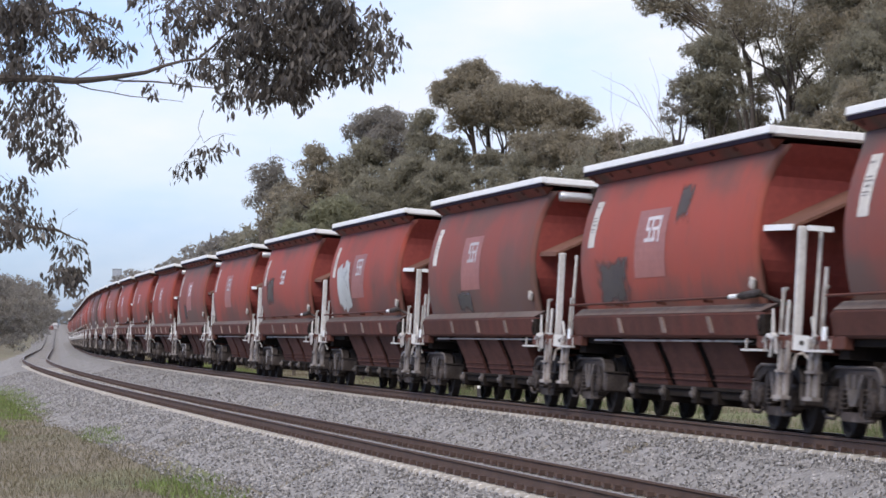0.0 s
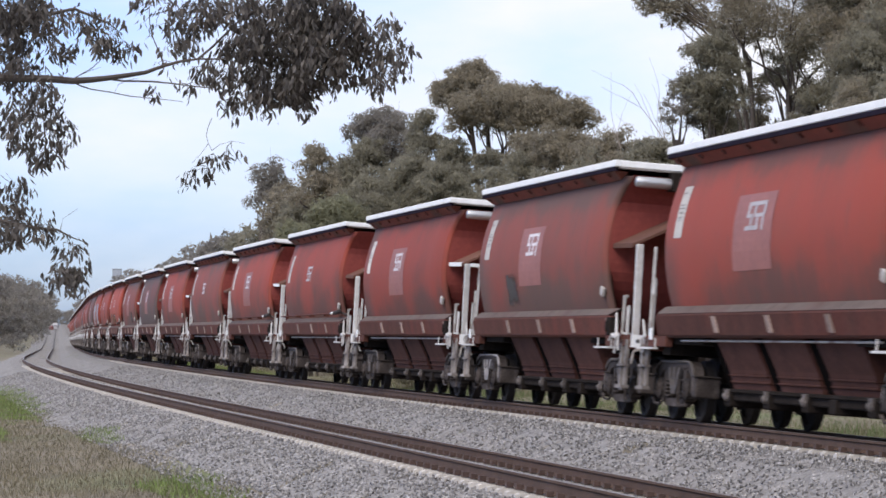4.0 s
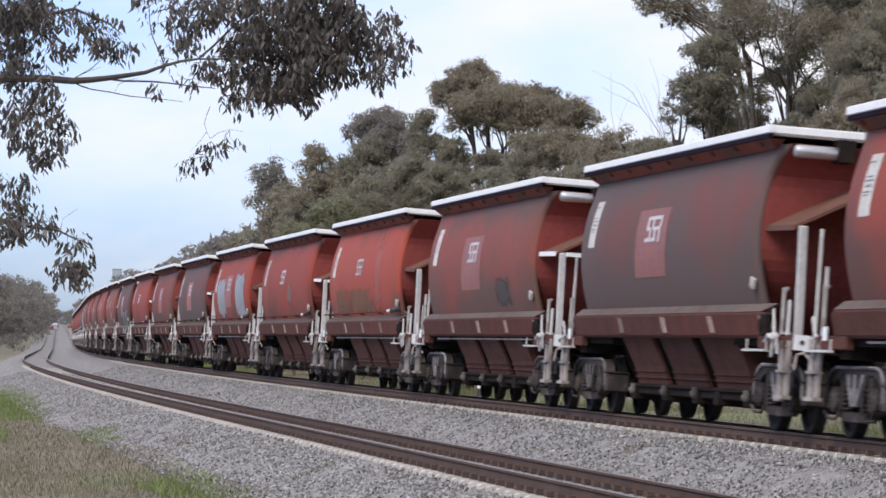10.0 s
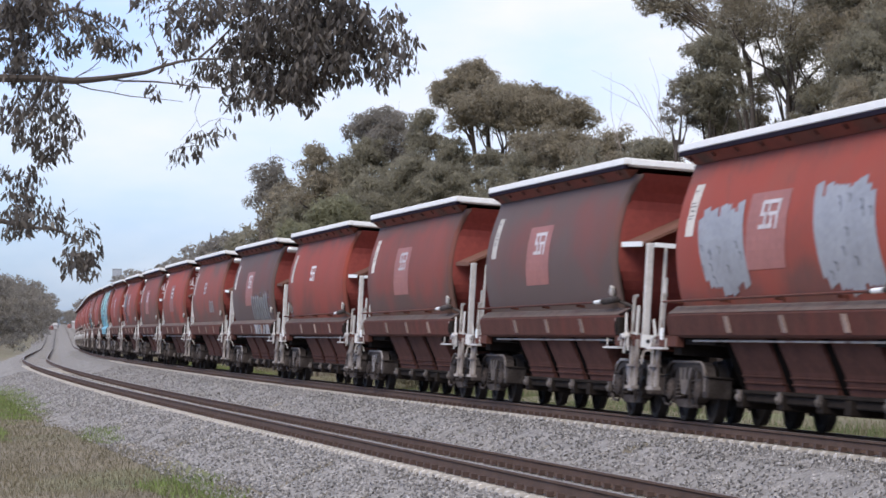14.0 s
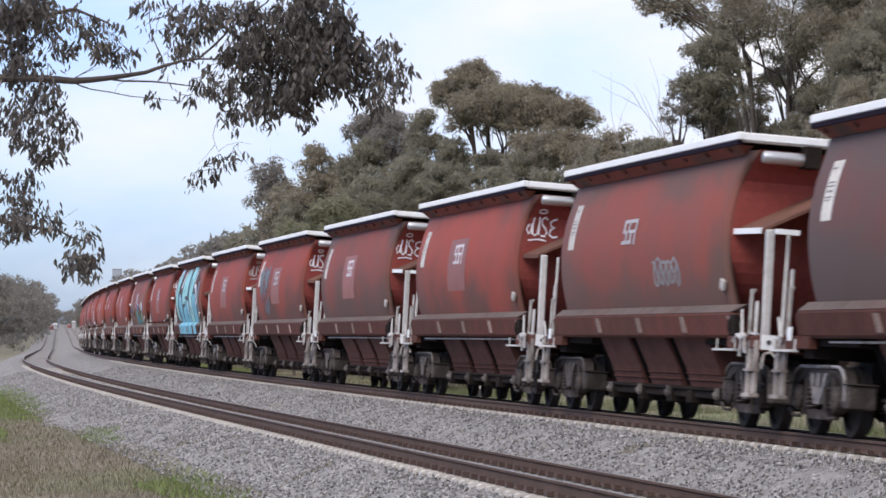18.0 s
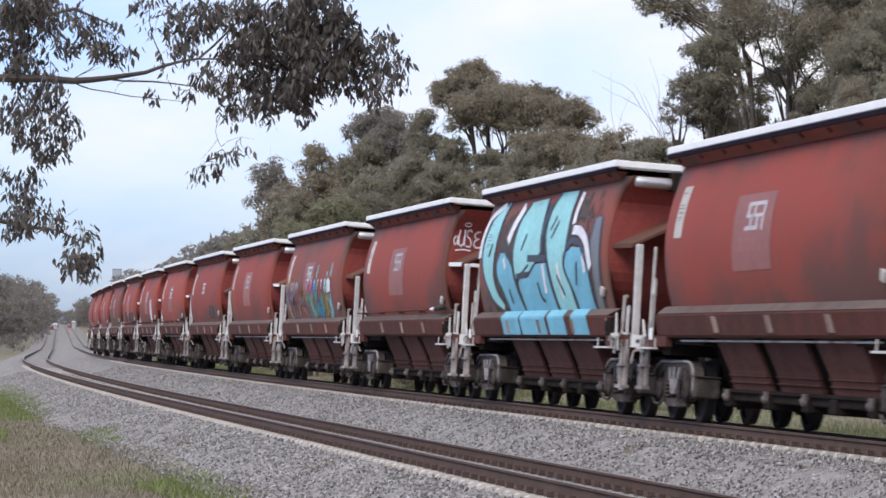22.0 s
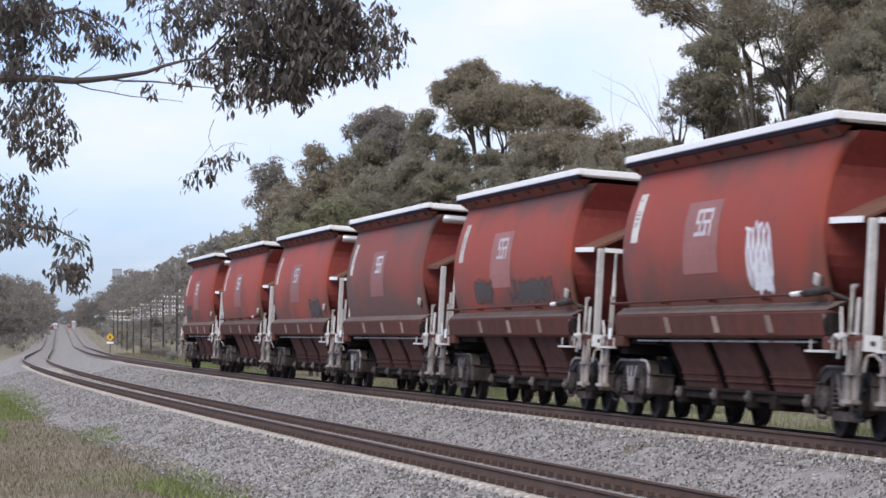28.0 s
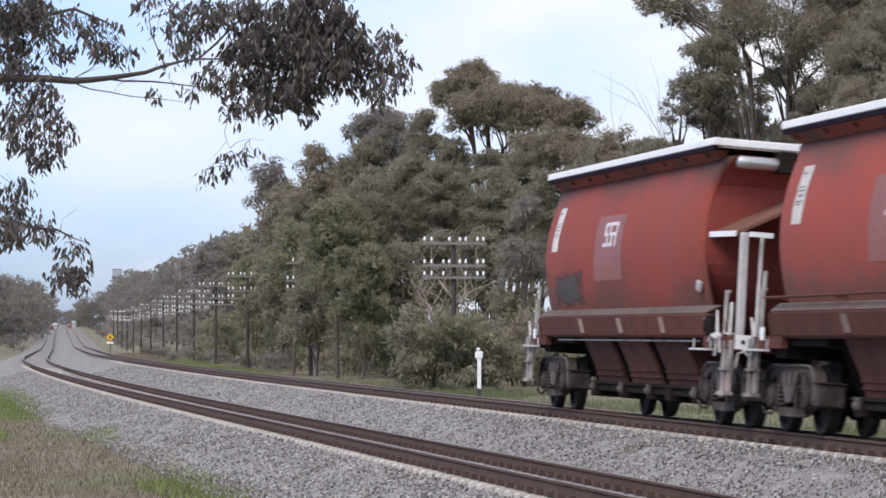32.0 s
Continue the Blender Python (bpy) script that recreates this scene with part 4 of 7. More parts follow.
GREEN_AT = ((80.0, -8.8, 30.0, 1.3), (32.0, -7.95, 4.5, 0.4), (6.0, -8.4, 5.0, 0.6), (58.0, -10.0, 14.0, 0.5), (150.0, -10.5, 45.0, 2.0), (40.0, -10.2, 7.0, 0.5))


def green_patch(s, lat):
    keep = np.zeros(len(s), bool)
    rough = 0.25 * np.sin(s * 1.3) + 0.25 * np.sin(lat * 5 + s * 0.7)
    for s0, l0, ds, dl in GREEN_AT:
        keep |= ((s - s0) / ds) ** 2 + ((lat - l0) / dl) ** 2 + rough < 0.55 + 0.6 * np.random.default_rng(len(s) + int(s0)).random(len(s))
    return keep


blades(130000, 51, (-20, 150), (-15, -8.0), 0.12, M_BLADE, "dry_grass", "dry brown grass along the ballast edge", 1.5)
blades(280000, 52, (-20, 190), (-14, -7.4), 0.14, M_GREEN, "green_grass", "fresh green grass patches along the ballast edge", 1.4, green_patch)
blades(60000, 53, (20, 460), (4.6, 14), 0.3, M_BLADE, "verge_grass", "pale dry grass on the far verge", 1.3)
blades(70000, 54, (-40, 110), (3.0, 12), 0.24, M_VERGE, "verge_green_grass", "green grass on the far verge", 1.3)
blades(14000, 55, (150, 270), (4.8, 8.5), 0.3, M_GREEN, "verge_green_tufts", "green tufts on the dusty verge", 1.0)


# ---------------------------------------------------------------- overhanging gum branch near the camera
TREE_D = 30.0


def near_place(u, v, d=TREE_D):
    x, z = by_bearing(u, v, d)
    return Vector((x, d, z))


def hanging_leaves(seed, spots, mat, size=0.088):
    """Clumps of leaf bunches round spots (u, v, half width, half height, clumps, bunches a clump), and their twigs."""
    rng = np.random.default_rng(seed)
    vs, fs, c = [], [], 0
    twigs = bmesh.new()
    k = TREE_D / 6280
    for u, v, ru, rv, clumps, bunches in spots:
        for _ in range(max(1, round(clumps * 0.62))):
            r, a = rng.random() ** 0.55, rng.uniform(0, 6.283)
            cu, cv, depth = u + ru * r * math.cos(a), v + rv * r * math.sin(a), TREE_D + rng.normal(0.12, 0.3)
            centre = Vector(((cu - 784) * k, depth, EYE + (589.86 - cv) * k))
            for _ in range(bunches):
                n = rng.integers(4, 9)
                knot = np.array(centre) + np.array((rng.normal(0, 13), rng.normal(0, 13), rng.normal(0, 11))) * k
                drift = rng.normal(0, 0.35)
                p = knot + rng.normal(0, 1, (n, 3)) * np.array((5.5, 5.5, 7.0)) * k
                axis = np.stack([rng.normal(drift, 0.3, n), rng.normal(0, 0.35, n), -np.ones(n)], -1)
                axis /= np.linalg.norm(axis, axis=1)[:, None]
                side = np.cross(axis, rng.normal(size=(n, 3)))
                side /= np.linalg.norm(side, axis=1)[:, None]
                ln = size * rng.uniform(0.5, 1.1, n)[:, None]
                wd = ln * rng.uniform(0.11, 0.2, n)[:, None]
                tip = p + axis * ln + np.stack([rng.normal(0, 0.012, n), 0 * p[:, 0], 0 * p[:, 0]], -1)
                q = np.stack([p, p + axis * ln * 0.3 + side * wd, p + axis * ln * 0.65 + side * wd * 0.8, tip, p + axis * ln * 0.65 - side * wd * 0.8, p + axis * ln * 0.3 - side * wd], 1)
                vs.append(q.reshape(-1, 3))
                fs.append((np.arange(n) * 6)[:, None] + np.arange(6)[None] + c)
                c += 6 * n
                mid = (Vector(knot) + centre) / 2 + Vector((rng.normal(0, 0.02), 0, rng.uniform(0, 0.04)))
                add_tube(twigs, [centre + Vector((0, 0, 0.02)), mid, Vector(knot) - Vector((0, 0, 0.02))], [0.0028, 0.0022, 0.0014], 4, False)
    return cloud_mesh("leaves", np.concatenate(vs), np.concatenate(fs), mat), finish(twigs, "twigs", M_BARK)


FRONT = tagged(new("overhanging_gum_tree"), "old gum tree whose long branch hangs drooping dark leaves", "tree")
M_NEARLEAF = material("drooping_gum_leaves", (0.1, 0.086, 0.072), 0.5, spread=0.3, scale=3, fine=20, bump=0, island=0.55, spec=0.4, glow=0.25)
SPRAYS = []


def branch_tube(bm, pts, r0, r1):
    q = [near_place(*p) for p in pts]
    add_tube(bm, q, [r0 + (r1 - r0) * i / (len(q) - 1) for i in range(len(q))], 7)


BOUGHS = [([(-640, 250), (-300, 175), (-60, 141), (0, 138), (81, 139), (128, 143), (160, 141), (189, 138), (225, 133), (256, 128), (290, 116), (320, 108), (350, 104), (397, 104), (450, 92)], 0.044, 0.003, "branch"),
          ([(189, 139), (215, 143), (269, 144), (300, 147), (337, 152), (380, 156)], 0.01, 0.004, "twig"), ([(128, 145), (145, 153), (162, 158), (195, 163), (229, 170), (269, 174), (300, 177), (323, 180)], 0.0065, 0.002, "twig"),
          ([(131, 138), (145, 130), (162, 120), (175, 108), (180, 96), (182, 86)], 0.005, 0.0015, "twig"), ([(140, 133), (160, 124), (178, 119)], 0.003, 0.001, "twig"), ([(202, 163), (208, 150), (225, 142), (243, 138)], 0.003, 0.0015, "twig"),
          ([(290, 116), (284, 98), (276, 81), (268, 62), (264, 40), (263, 13), (258, -30)], 0.006, 0.003, "twig"), ([(350, 104), (377, 81), (418, 40), (470, 5), (520, -60)], 0.011, 0.006, "branch"), ([(440, 95), (520, 100), (600, 92), (680, 88)], 0.008, 0.002, "branch"),
          ([(-640, 250), (-200, 340), (0, 391), (27, 397), (67, 404), (101, 407), (128, 421), (155, 431)], 0.03, 0.002, "branch"), ([(106, 409), (108, 400), (111, 387), (125, 378), (138, 369)], 0.003, 0.001, "twig"),
          ([(-300, 175), (-100, 80), (60, 30), (130, 15), (190, 40), (215, 60)], 0.03, 0.003, "branch"), ([(404, 205), (397, 222), (394, 236), (398, 250), (404, 263)], 0.003, 0.0015, "twig"), ([(398, 250), (385, 268), (368, 286)], 0.002, 0.001, "twig"),
          ([(404, 263), (418, 252), (440, 246), (462, 250)], 0.0025, 0.001, "twig"), ([(0, 310), (15, 322), (32, 333)], 0.003, 0.001, "twig"), ([(0, 345), (25, 325), (10, 306)], 0.003, 0.001, "twig")]
bm = bmesh.new()
add_tube(bm, [(-7.5, 30, -1.4), (-7.3, 30, 1.5), (-7.0, 30, 3.4), (-6.6, 30, 5.5), (-6.4, 30.2, 8.0)], [0.36, 0.3, 0.26, 0.2, 0.12], 12)
part("trunk", finish(bm, "trunk", M_BARK), FRONT, label="grey-brown smooth bark")
for pts, r0, r1, nm in BOUGHS:
    bm = bmesh.new()
    sways = nm == "twig" and pts[0][0] > 395
    branch_tube(bm, [(u - 29, v - 10) for u, v in pts] if sways else pts, r0, r1)
    ob = part(nm, finish(bm, nm, M_BARK), FRONT)
    if sways:
        SPRAYS.append(("tassel", ob))
SPOTS = [
    ("crown", [(505, 75, 88, 85, 62, 11), (560, 110, 62, 70, 34, 10), (450, 50, 50, 50, 18, 9), (560, 20, 65, 40, 22, 10), (500, 150, 75, 35, 20, 9)]),
    ("tip", [(640, 110, 38, 40, 13, 7), (690, 110, 35, 38, 12, 6), (650, 165, 35, 25, 6, 6), (708, 140, 18, 32, 4, 5), (612, 45, 18, 35, 5, 7), (622, 80, 25, 22, 6, 7)]),
    ("fringe", [(395, 160, 22, 26, 7, 7), (405, 192, 18, 12, 3, 5), (455, 185, 20, 20, 5, 6), (515, 195, 50, 12, 8, 5), (365, 125, 25, 20, 4, 5), (335, 165, 15, 10, 2, 4)]),
    ("left", [(35, 35, 50, 42, 22, 9), (80, 15, 55, 25, 12, 9), (25, 95, 35, 40, 11, 8), (85, 75, 30, 25, 7, 7), (55, 155, 45, 35, 12, 7), (15, 200, 25, 45, 10, 7), (75, 200, 40, 25, 8, 6), (95, 240, 28, 22, 6, 6), (40, 255, 28, 25, 5, 6), (65, 290, 22, 18, 4, 6)]),
    ("hanging", [(165, 40, 25, 18, 5, 6), (195, 72, 20, 22, 6, 7), (210, 90, 12, 10, 2, 6)]),
    ("middle", [(240, 2, 18, 12, 3, 4), (278, 25, 16, 30, 4, 4), (330, 68, 18, 28, 6, 7), (345, 25, 45, 25, 9, 6), (395, 25, 35, 35, 10, 7), (300, 45, 18, 18, 3, 5), (395, 85, 25, 25, 6, 6), (266, 158, 6, 6, 1, 3), (282, 100, 8, 14, 2, 3)]),
    ("tassel", [(444, 256, 14, 4, 2, 3), (410, 268, 14, 6, 2, 4), (374, 284, 10, 6, 2, 4), (364, 304, 5, 8, 1, 3), (408, 290, 8, 5, 1, 3)]),
    ("lower", [(112, 445, 22, 16, 4, 6), (130, 470, 26, 22, 6, 7), (108, 495, 14, 14, 3, 5), (140, 498, 16, 12, 2, 5)]),
    ("edge", [(18, 345, 26, 18, 6, 6), (25, 378, 30, 16, 6, 6), (45, 415, 34, 16, 6, 6), (10, 425, 16, 16, 4, 6), (75, 408, 18, 12, 3, 5)]),
]
CALM = {"crown": (-2, -16), "tip": (-6, -25), "fringe": (-3, -14), "middle": (-2, -6), "tassel": (-29, -10)}
for i, (nm, spots) in enumerate(SPOTS):
    du, dv = CALM.get(nm, (0, 0))
    spots = [(q[0] + du, q[1] + dv) + q[2:] for q in spots]
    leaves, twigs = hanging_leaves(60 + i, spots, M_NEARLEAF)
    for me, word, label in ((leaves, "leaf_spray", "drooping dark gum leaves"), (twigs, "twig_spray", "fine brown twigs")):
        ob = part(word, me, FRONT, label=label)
        ob["kind"] = "stuff"
        SPRAYS.append((nm, ob))


# ---------------------------------------------------------------- the hopper wagons
# wagon space: x ahead along the track, y away from the camera, z up from the rails
PITCH = 16.0
HALF = 5.93
NOSE = 5.66  # the leading end wall stands further back under the roof
SIDE_H = [1.56, 1.66, 1.8, 2.0, 2.2, 2.4, 2.6, 2.8, 3.0, 3.2, 3.4, 3.6, 3.86]
SIDE_L = [1.25, 1.285, 1.33, 1.385, 1.428, 1.458, 1.472, 1.47, 1.45, 1.415, 1.368, 1.308, 1.24]


def side_lat(h):
    return float(np.interp(h, SIDE_H, SIDE_L))


def nose(h):
    """How far ahead the leading end wall stands: it leans out under the roof."""
    return NOSE + 0.42 * min(1.0, max(0.0, (h - 3.4) / 0.45)) ** 1.3


MESHES = {}


def kept(key, make):
    """Build a mesh once, then share it."""
    if key not in MESHES:
        MESHES[key] = make()
    return MESHES[key]


def side_sheet(sign, paint):
    """Bulging side with rounded corners into the end walls."""
    bm = bmesh.new()
    bend = [(0.13, 0.0), (0.08, 0.012), (0.04, 0.034), (0.012, 0.066), (0.0, 0.105)]
    cols = [(-HALF + d * 0.6, r * 0.6) for d, r in bend[::-1]] + [(x, 0.0) for x in (-4, -2, 0, 2, 4)] + [(-d, r) for d, r in bend]
    hs = [1.56, 1.62, 1.72, 1.85, 2.0, 2.15, 2.3, 2.45, 2.6, 2.75, 2.9, 3.05, 3.2, 3.35, 3.5, 3.68, 3.86]
    ahead = len(cols) - len(bend)
    outer = [[Vector((x + (nose(h) if i >= ahead else 0), sign * (side_lat(h) - r), h)) for i, (x, r) in enumerate(cols)] for h in hs]
    inner = [[Vector((q.x * 0.992, q.y - sign * 0.05, q.z)) for q in row] for row in outer]
    if sign > 0:
        outer, inner = outer[::-1], inner[::-1]
    add_plate(bm, outer, inner)
    bmesh.ops.recalc_face_normals(bm, faces=bm.faces)
    return finish(bm, "side_sheet", PAINT[paint], smooth=True)


def end_sheet(sign):
    """End wall: upright above the hood, sloping inwards beneath it."""
    bm = bmesh.new()
    corner = 0.1 if sign > 0 else 0.06
    rows = [(h, (nose(h) if sign > 0 else HALF) - 0.004 - 0.7 * max(0.0, (2.45 - h) / 1.0) ** 1.9) for h in [3.88 - 2.58 * k / 18 for k in range(19)]]
    outer = [[Vector((sign * x, y * max(side_lat(max(h, 1.56)) - corner, 0.1), h)) for y in (-1, -0.5, 0, 0.5, 1)] for h, x in rows]
    inner = [[q - Vector((sign * 0.05, 0, 0)) for q in row] for row in outer]
    add_plate(bm, outer, inner)
    bmesh.ops.recalc_face_normals(bm, faces=bm.faces)
    return finish(bm, "end_sheet", M_END)


def top_flange():
    """Slanting eave plate under the roof edge along both sides, closed at its ends."""
    bm = bmesh.new()
    for sy in (-1, 1):
        a = [[Vector((-HALF + 0.1, sy * 1.27, 3.8)), Vector((NOSE + 0.1, sy * 1.27, 3.8))], [Vector((-HALF - 0.1, sy * 1.435, 3.93)), Vector((NOSE + 0.3, sy * 1.435, 3.93))]]
        add_plate(bm, a, [[Vector((q.x, sy * 1.2, 3.93)) for q in r] for r in a])
    bmesh.ops.recalc_face_normals(bm, faces=bm.faces)
    return finish(bm, "top_flange", M_FLANGE)


def flange_bolt():
    """Small dark bracket on the eave plate."""
    bm = bmesh.new()
    a = [[Vector((-0.03, -1.36, 3.86)), Vector((0.03, -1.36, 3.86))], [Vector((-0.02, -1.425, 3.91)), Vector((0.02, -1.425, 3.91))]]
    add_plate(bm, a, [[q + Vector((0, -0.02, -0.02)) for q in r] for r in a])
    bmesh.ops.recalc_face_normals(bm, faces=bm.faces)
    return finish(bm, "eave_bracket", M_SILL)


def roof_edge():
    bm = bmesh.new()
    x, y = HALF + 0.22, 1.475
    add_box(bm, -x, x, -y, -y + 0.09, 3.99, 4.1)
    add_box(bm, -x, x, y - 0.09, y, 3.99, 4.1)
    add_box(bm, x - 0.09, x, -y + 0.09, y - 0.09, 3.985, 4.095)
    add_box(bm, -x, -x + 0.09, -y + 0.09, y - 0.09, 3.985, 4.095)
    bmesh.ops.bevel(bm, geom=bm.edges[:], offset=0.012, segments=1, affect="EDGES")
    return finish(bm, "roof_edge", M_WHITE)


def roof_sheet():
    bm = bmesh.new()
    x, y = HALF + 0.05, 1.38
    add_box(bm, -x, x, -y, y, 3.97, 4.06)
    for k in range(-2, 3):
        add_box(bm, k * 2.3 - 0.75, k * 2.3 + 0.75, -0.42, 0.42, 4.06, 4.1)
    return finish(bm, "roof_sheet", M_ROOF)


def seam_strip():
    bm = bmesh.new()
    x, y = HALF + 0.205, 1.462
    for a, b, c, d in ((-x, x - 0.05, -y, -y + 0.06), (-x, x - 0.05, y - 0.06, y)):
        add_box(bm, a, b, c, d, 3.925, 3.988)
    return finish(bm, "seam_strip", material("navy_seal_strip", (0.014, 0.01, 0.018), 0.9, spec=0.05))


def side_sill(sign):
    bm = bmesh.new()
    rows = [(1.585, 1.42), (1.55, 1.43), (1.27, 1.365), (1.235, 1.33)]
    xs = [-6.35, -6.2, 6.15, 6.5]
    outer = [[Vector((x, sign * l, h - (0.04 if abs(x) > 6.25 else 0))) for x in xs] for h, l in rows]
    inner = [[Vector((x, sign * (l - 0.12), h - (0.04 if abs(x) > 6.25 else 0))) for x in xs] for h, l in rows]
    add_plate(bm, outer, inner)
    bmesh.ops.recalc_face_normals(bm, faces=bm.faces)
    return finish(bm, "side_sill", M_SILL)


def sill_ledge():
    """Dusty sloping ledge where the curved side meets the sill, running out in a point."""
    bm = bmesh.new()
    a = [[Vector((x, -1.31, 1.7)) for x in (-6.2, 0.0, 6.65)], [Vector((x, -1.43, 1.585)) for x in (-6.25, 0.0, 6.2)]]
    b = [[q + Vector((0, 0.05, -0.02)) for q in r] for r in a]
    add_plate(bm, a, b)
    bmesh.ops.recalc_face_normals(bm, faces=bm.faces)
    return finish(bm, "sill_ledge", material("dusty_ledge_paint", (0.115, 0.083, 0.068), 0.85, spread=0.3, scale=0.8, fine=10, second=(0.09, 0.05, 0.04), second_at=(0.45, 0.65), second_scale=0.7))


def corner_bracket():
    """Pale lug on the lower leading corner of the side."""
    bm = bmesh.new()
    add_box(bm, -0.09, 0.09, -0.03, 0.03, -0.07, 0.08, Matrix.Rotation(0.25, 4, "Y"))
    bmesh.ops.bevel(bm, geom=bm.edges[:], offset=0.012, segments=1, affect="EDGES")
    return finish(bm, "corner_bracket", M_OFFWHITE)


def sill_end():
    """Dark jack pad on the end of the sill with a pale leaning plate."""
    bm = bmesh.new()
    add_box(bm, -0.28, 0.02, -1.45, -1.3, 1.26, 1.55)
    add_tube(bm, [(-0.2, -1.47, 1.4), (-0.2, -1.42, 1.4)], 0.09, 10)
    bmesh.ops.bevel(bm, geom=[e for e in bm.edges if e.calc_length() > 0.12], offset=0.015, segments=1, affect="EDGES")
    return finish(bm, "jack_pad", M_DARK)


def gusset(sign):
    bm = bmesh.new()
    a = [Vector((-0.10, sign * 1.442, 1.53)), Vector((0.12, sign * 1.442, 1.53)), Vector((0.22, sign * 1.392, 1.3)), Vector((0.0, sign * 1.392, 1.3))]
    b = [q + Vector((0, -sign * 0.03, 0)) for q in a]
    add_plate(bm, [[a[0], a[1]], [a[3], a[2]]], [[b[0], b[1]], [b[3], b[2]]])
    bmesh.ops.recalc_face_normals(bm, faces=bm.faces)
    return finish(bm, "gusset", material("pale_dusty_gusset", (0.24, 0.17, 0.135), 0.8, spread=0.35, vary=0.35))


def hopper_chute():
    """One discharge hopper under the sill, wide above and narrow below, with a seam ledge."""
    bm = bmesh.new()
    lv = [(1.3, 1.05, 1.27), (0.8, 1.05, 1.0), (0.735, 1.05, 0.975), (0.73, 1.06, 0.995), (0.715, 1.06, 0.99), (0.705, 1.05, 0.965), (0.645, 1.05, 0.945), (0.638, 1.06, 0.965), (0.622, 1.06, 0.96), (0.61, 1.05, 0.93), (0.5, 1.05, 0.9)]
    rings = [[bm.verts.new((sx * x, sy * y, z)) for sx, sy in ((-1, -1), (1, -1), (1, 1), (-1, 1))] for z, x, y in lv]
    for a, b in zip(rings, rings[1:]):
        for k in range(4):
            bm.faces.new((a[k], b[k], b[(k + 1) % 4], a[(k + 1) % 4]))
    bm.faces.new(rings[-1])
    bm.faces.new(rings[0][::-1])
    bmesh.ops.recalc_face_normals(bm, faces=bm.faces)
    return finish(bm, "hopper_chute", M_CHUTE)


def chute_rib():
    """Black plate between two hoppers, a little behind their faces, standing in for shade."""
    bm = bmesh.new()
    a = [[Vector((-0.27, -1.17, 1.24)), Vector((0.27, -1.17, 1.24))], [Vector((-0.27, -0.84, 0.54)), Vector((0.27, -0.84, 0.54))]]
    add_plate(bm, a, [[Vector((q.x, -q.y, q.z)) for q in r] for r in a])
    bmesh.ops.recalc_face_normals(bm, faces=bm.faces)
    return finish(bm, "chute_rib", M_GAP_SHADE)


def door_gear():
    """Dark longitudinal gear under the hoppers."""
    bm = bmesh.new()
    for sy in (-1, 1):
        y0, y1 = sorted((sy * 0.93, sy * 0.7))
        add_box(bm, -3.6, 4.3, y0, y1, 0.36, 0.52)
        add_tube(bm, [(-3.7, sy * 0.95, 0.5), (4.35, sy * 0.95, 0.5)], 0.035, 6)
    for x in (-3.3, -1.1, 0.9, 2.2, 4.0):
        add_box(bm, x - 0.16, x + 0.16, -0.98, 0.98, 0.27, 0.48)
    bmesh.ops.bevel(bm, geom=[e for e in bm.edges if e.calc_length() > 0.3], offset=0.02, segments=1, affect="EDGES")
    return finish(bm, "door_gear", M_DARK)


def shaft_end():
    """Scuffed cast end of a door shaft."""
    bm = bmesh.new()
    add_tube(bm, [(0, -1.05, 0.4), (0, -1.03, 0.41), (0, -0.91, 0.41)], [0.035, 0.06, 0.07], 10)
    add_box(bm, -0.06, 0.06, -1.02, -0.97, 0.41, 0.52)
    return finish(bm, "shaft_end", M_SCUFFED)


def centre_sill():
    bm = bmesh.new()
    add_box(bm, -7.5, 7.5, -0.18, 0.18, 0.72, 1.18)
    for sx in (-1, 1):
        add_box(bm, sx * 6.2 - 0.25, sx * 6.2 + 0.25, -1.25, 1.25, 0.98, 1.2)
        add_box(bm, min(sx * 4.0, sx * 7.35), max(sx * 4.0, sx * 7.35), -1.22, 1.22, 1.14, 1.24)
    return finish(bm, "centre_sill", M_DARK)


def headstock():
    """End beam with a near and a far cheek along the platform."""
    bm = bmesh.new()
    add_box(bm, -0.1, 0.1, -1.34, 1.34, 1.05, 1.27)
    for sy in (-1, 1):
        y0, y1 = sorted((sy * 1.36, sy * 1.24))
        add_box(bm, -1.55, -0.1, y0, y1, 1.09, 1.26)
    bmesh.ops.bevel(bm, geom=bm.edges[:], offset=0.012, segments=1, affect="EDGES")
    return finish(bm, "headstock", M_SILL)


def coupler():
    bm = bmesh.new()
    add_box(bm, 0.0, 0.42, -0.1, 0.1, 0.76, 0.96)
    add_box(bm, 0.36, 0.52, -0.17, 0.17, 0.7, 1.02)
    add_tube(bm, [(0.45, 0.12, 0.68), (0.45, 0.12, 1.04)], 0.07, 8)
    bmesh.ops.bevel(bm, geom=bm.edges[:], offset=0.015, segments=1, affect="EDGES")
    return finish(bm, "coupler", M_STEEL)


def air_hose():
    bm = bmesh.new()
    add_tube(bm, [(0.1, -0.45, 0.9), (0.3, -0.45, 0.85), (0.42, -0.42, 0.55), (0.5, -0.38, 0.42), (0.55, -0.3, 0.5)], 0.03, 6)
    return finish(bm, "air_hose", M_DARK)


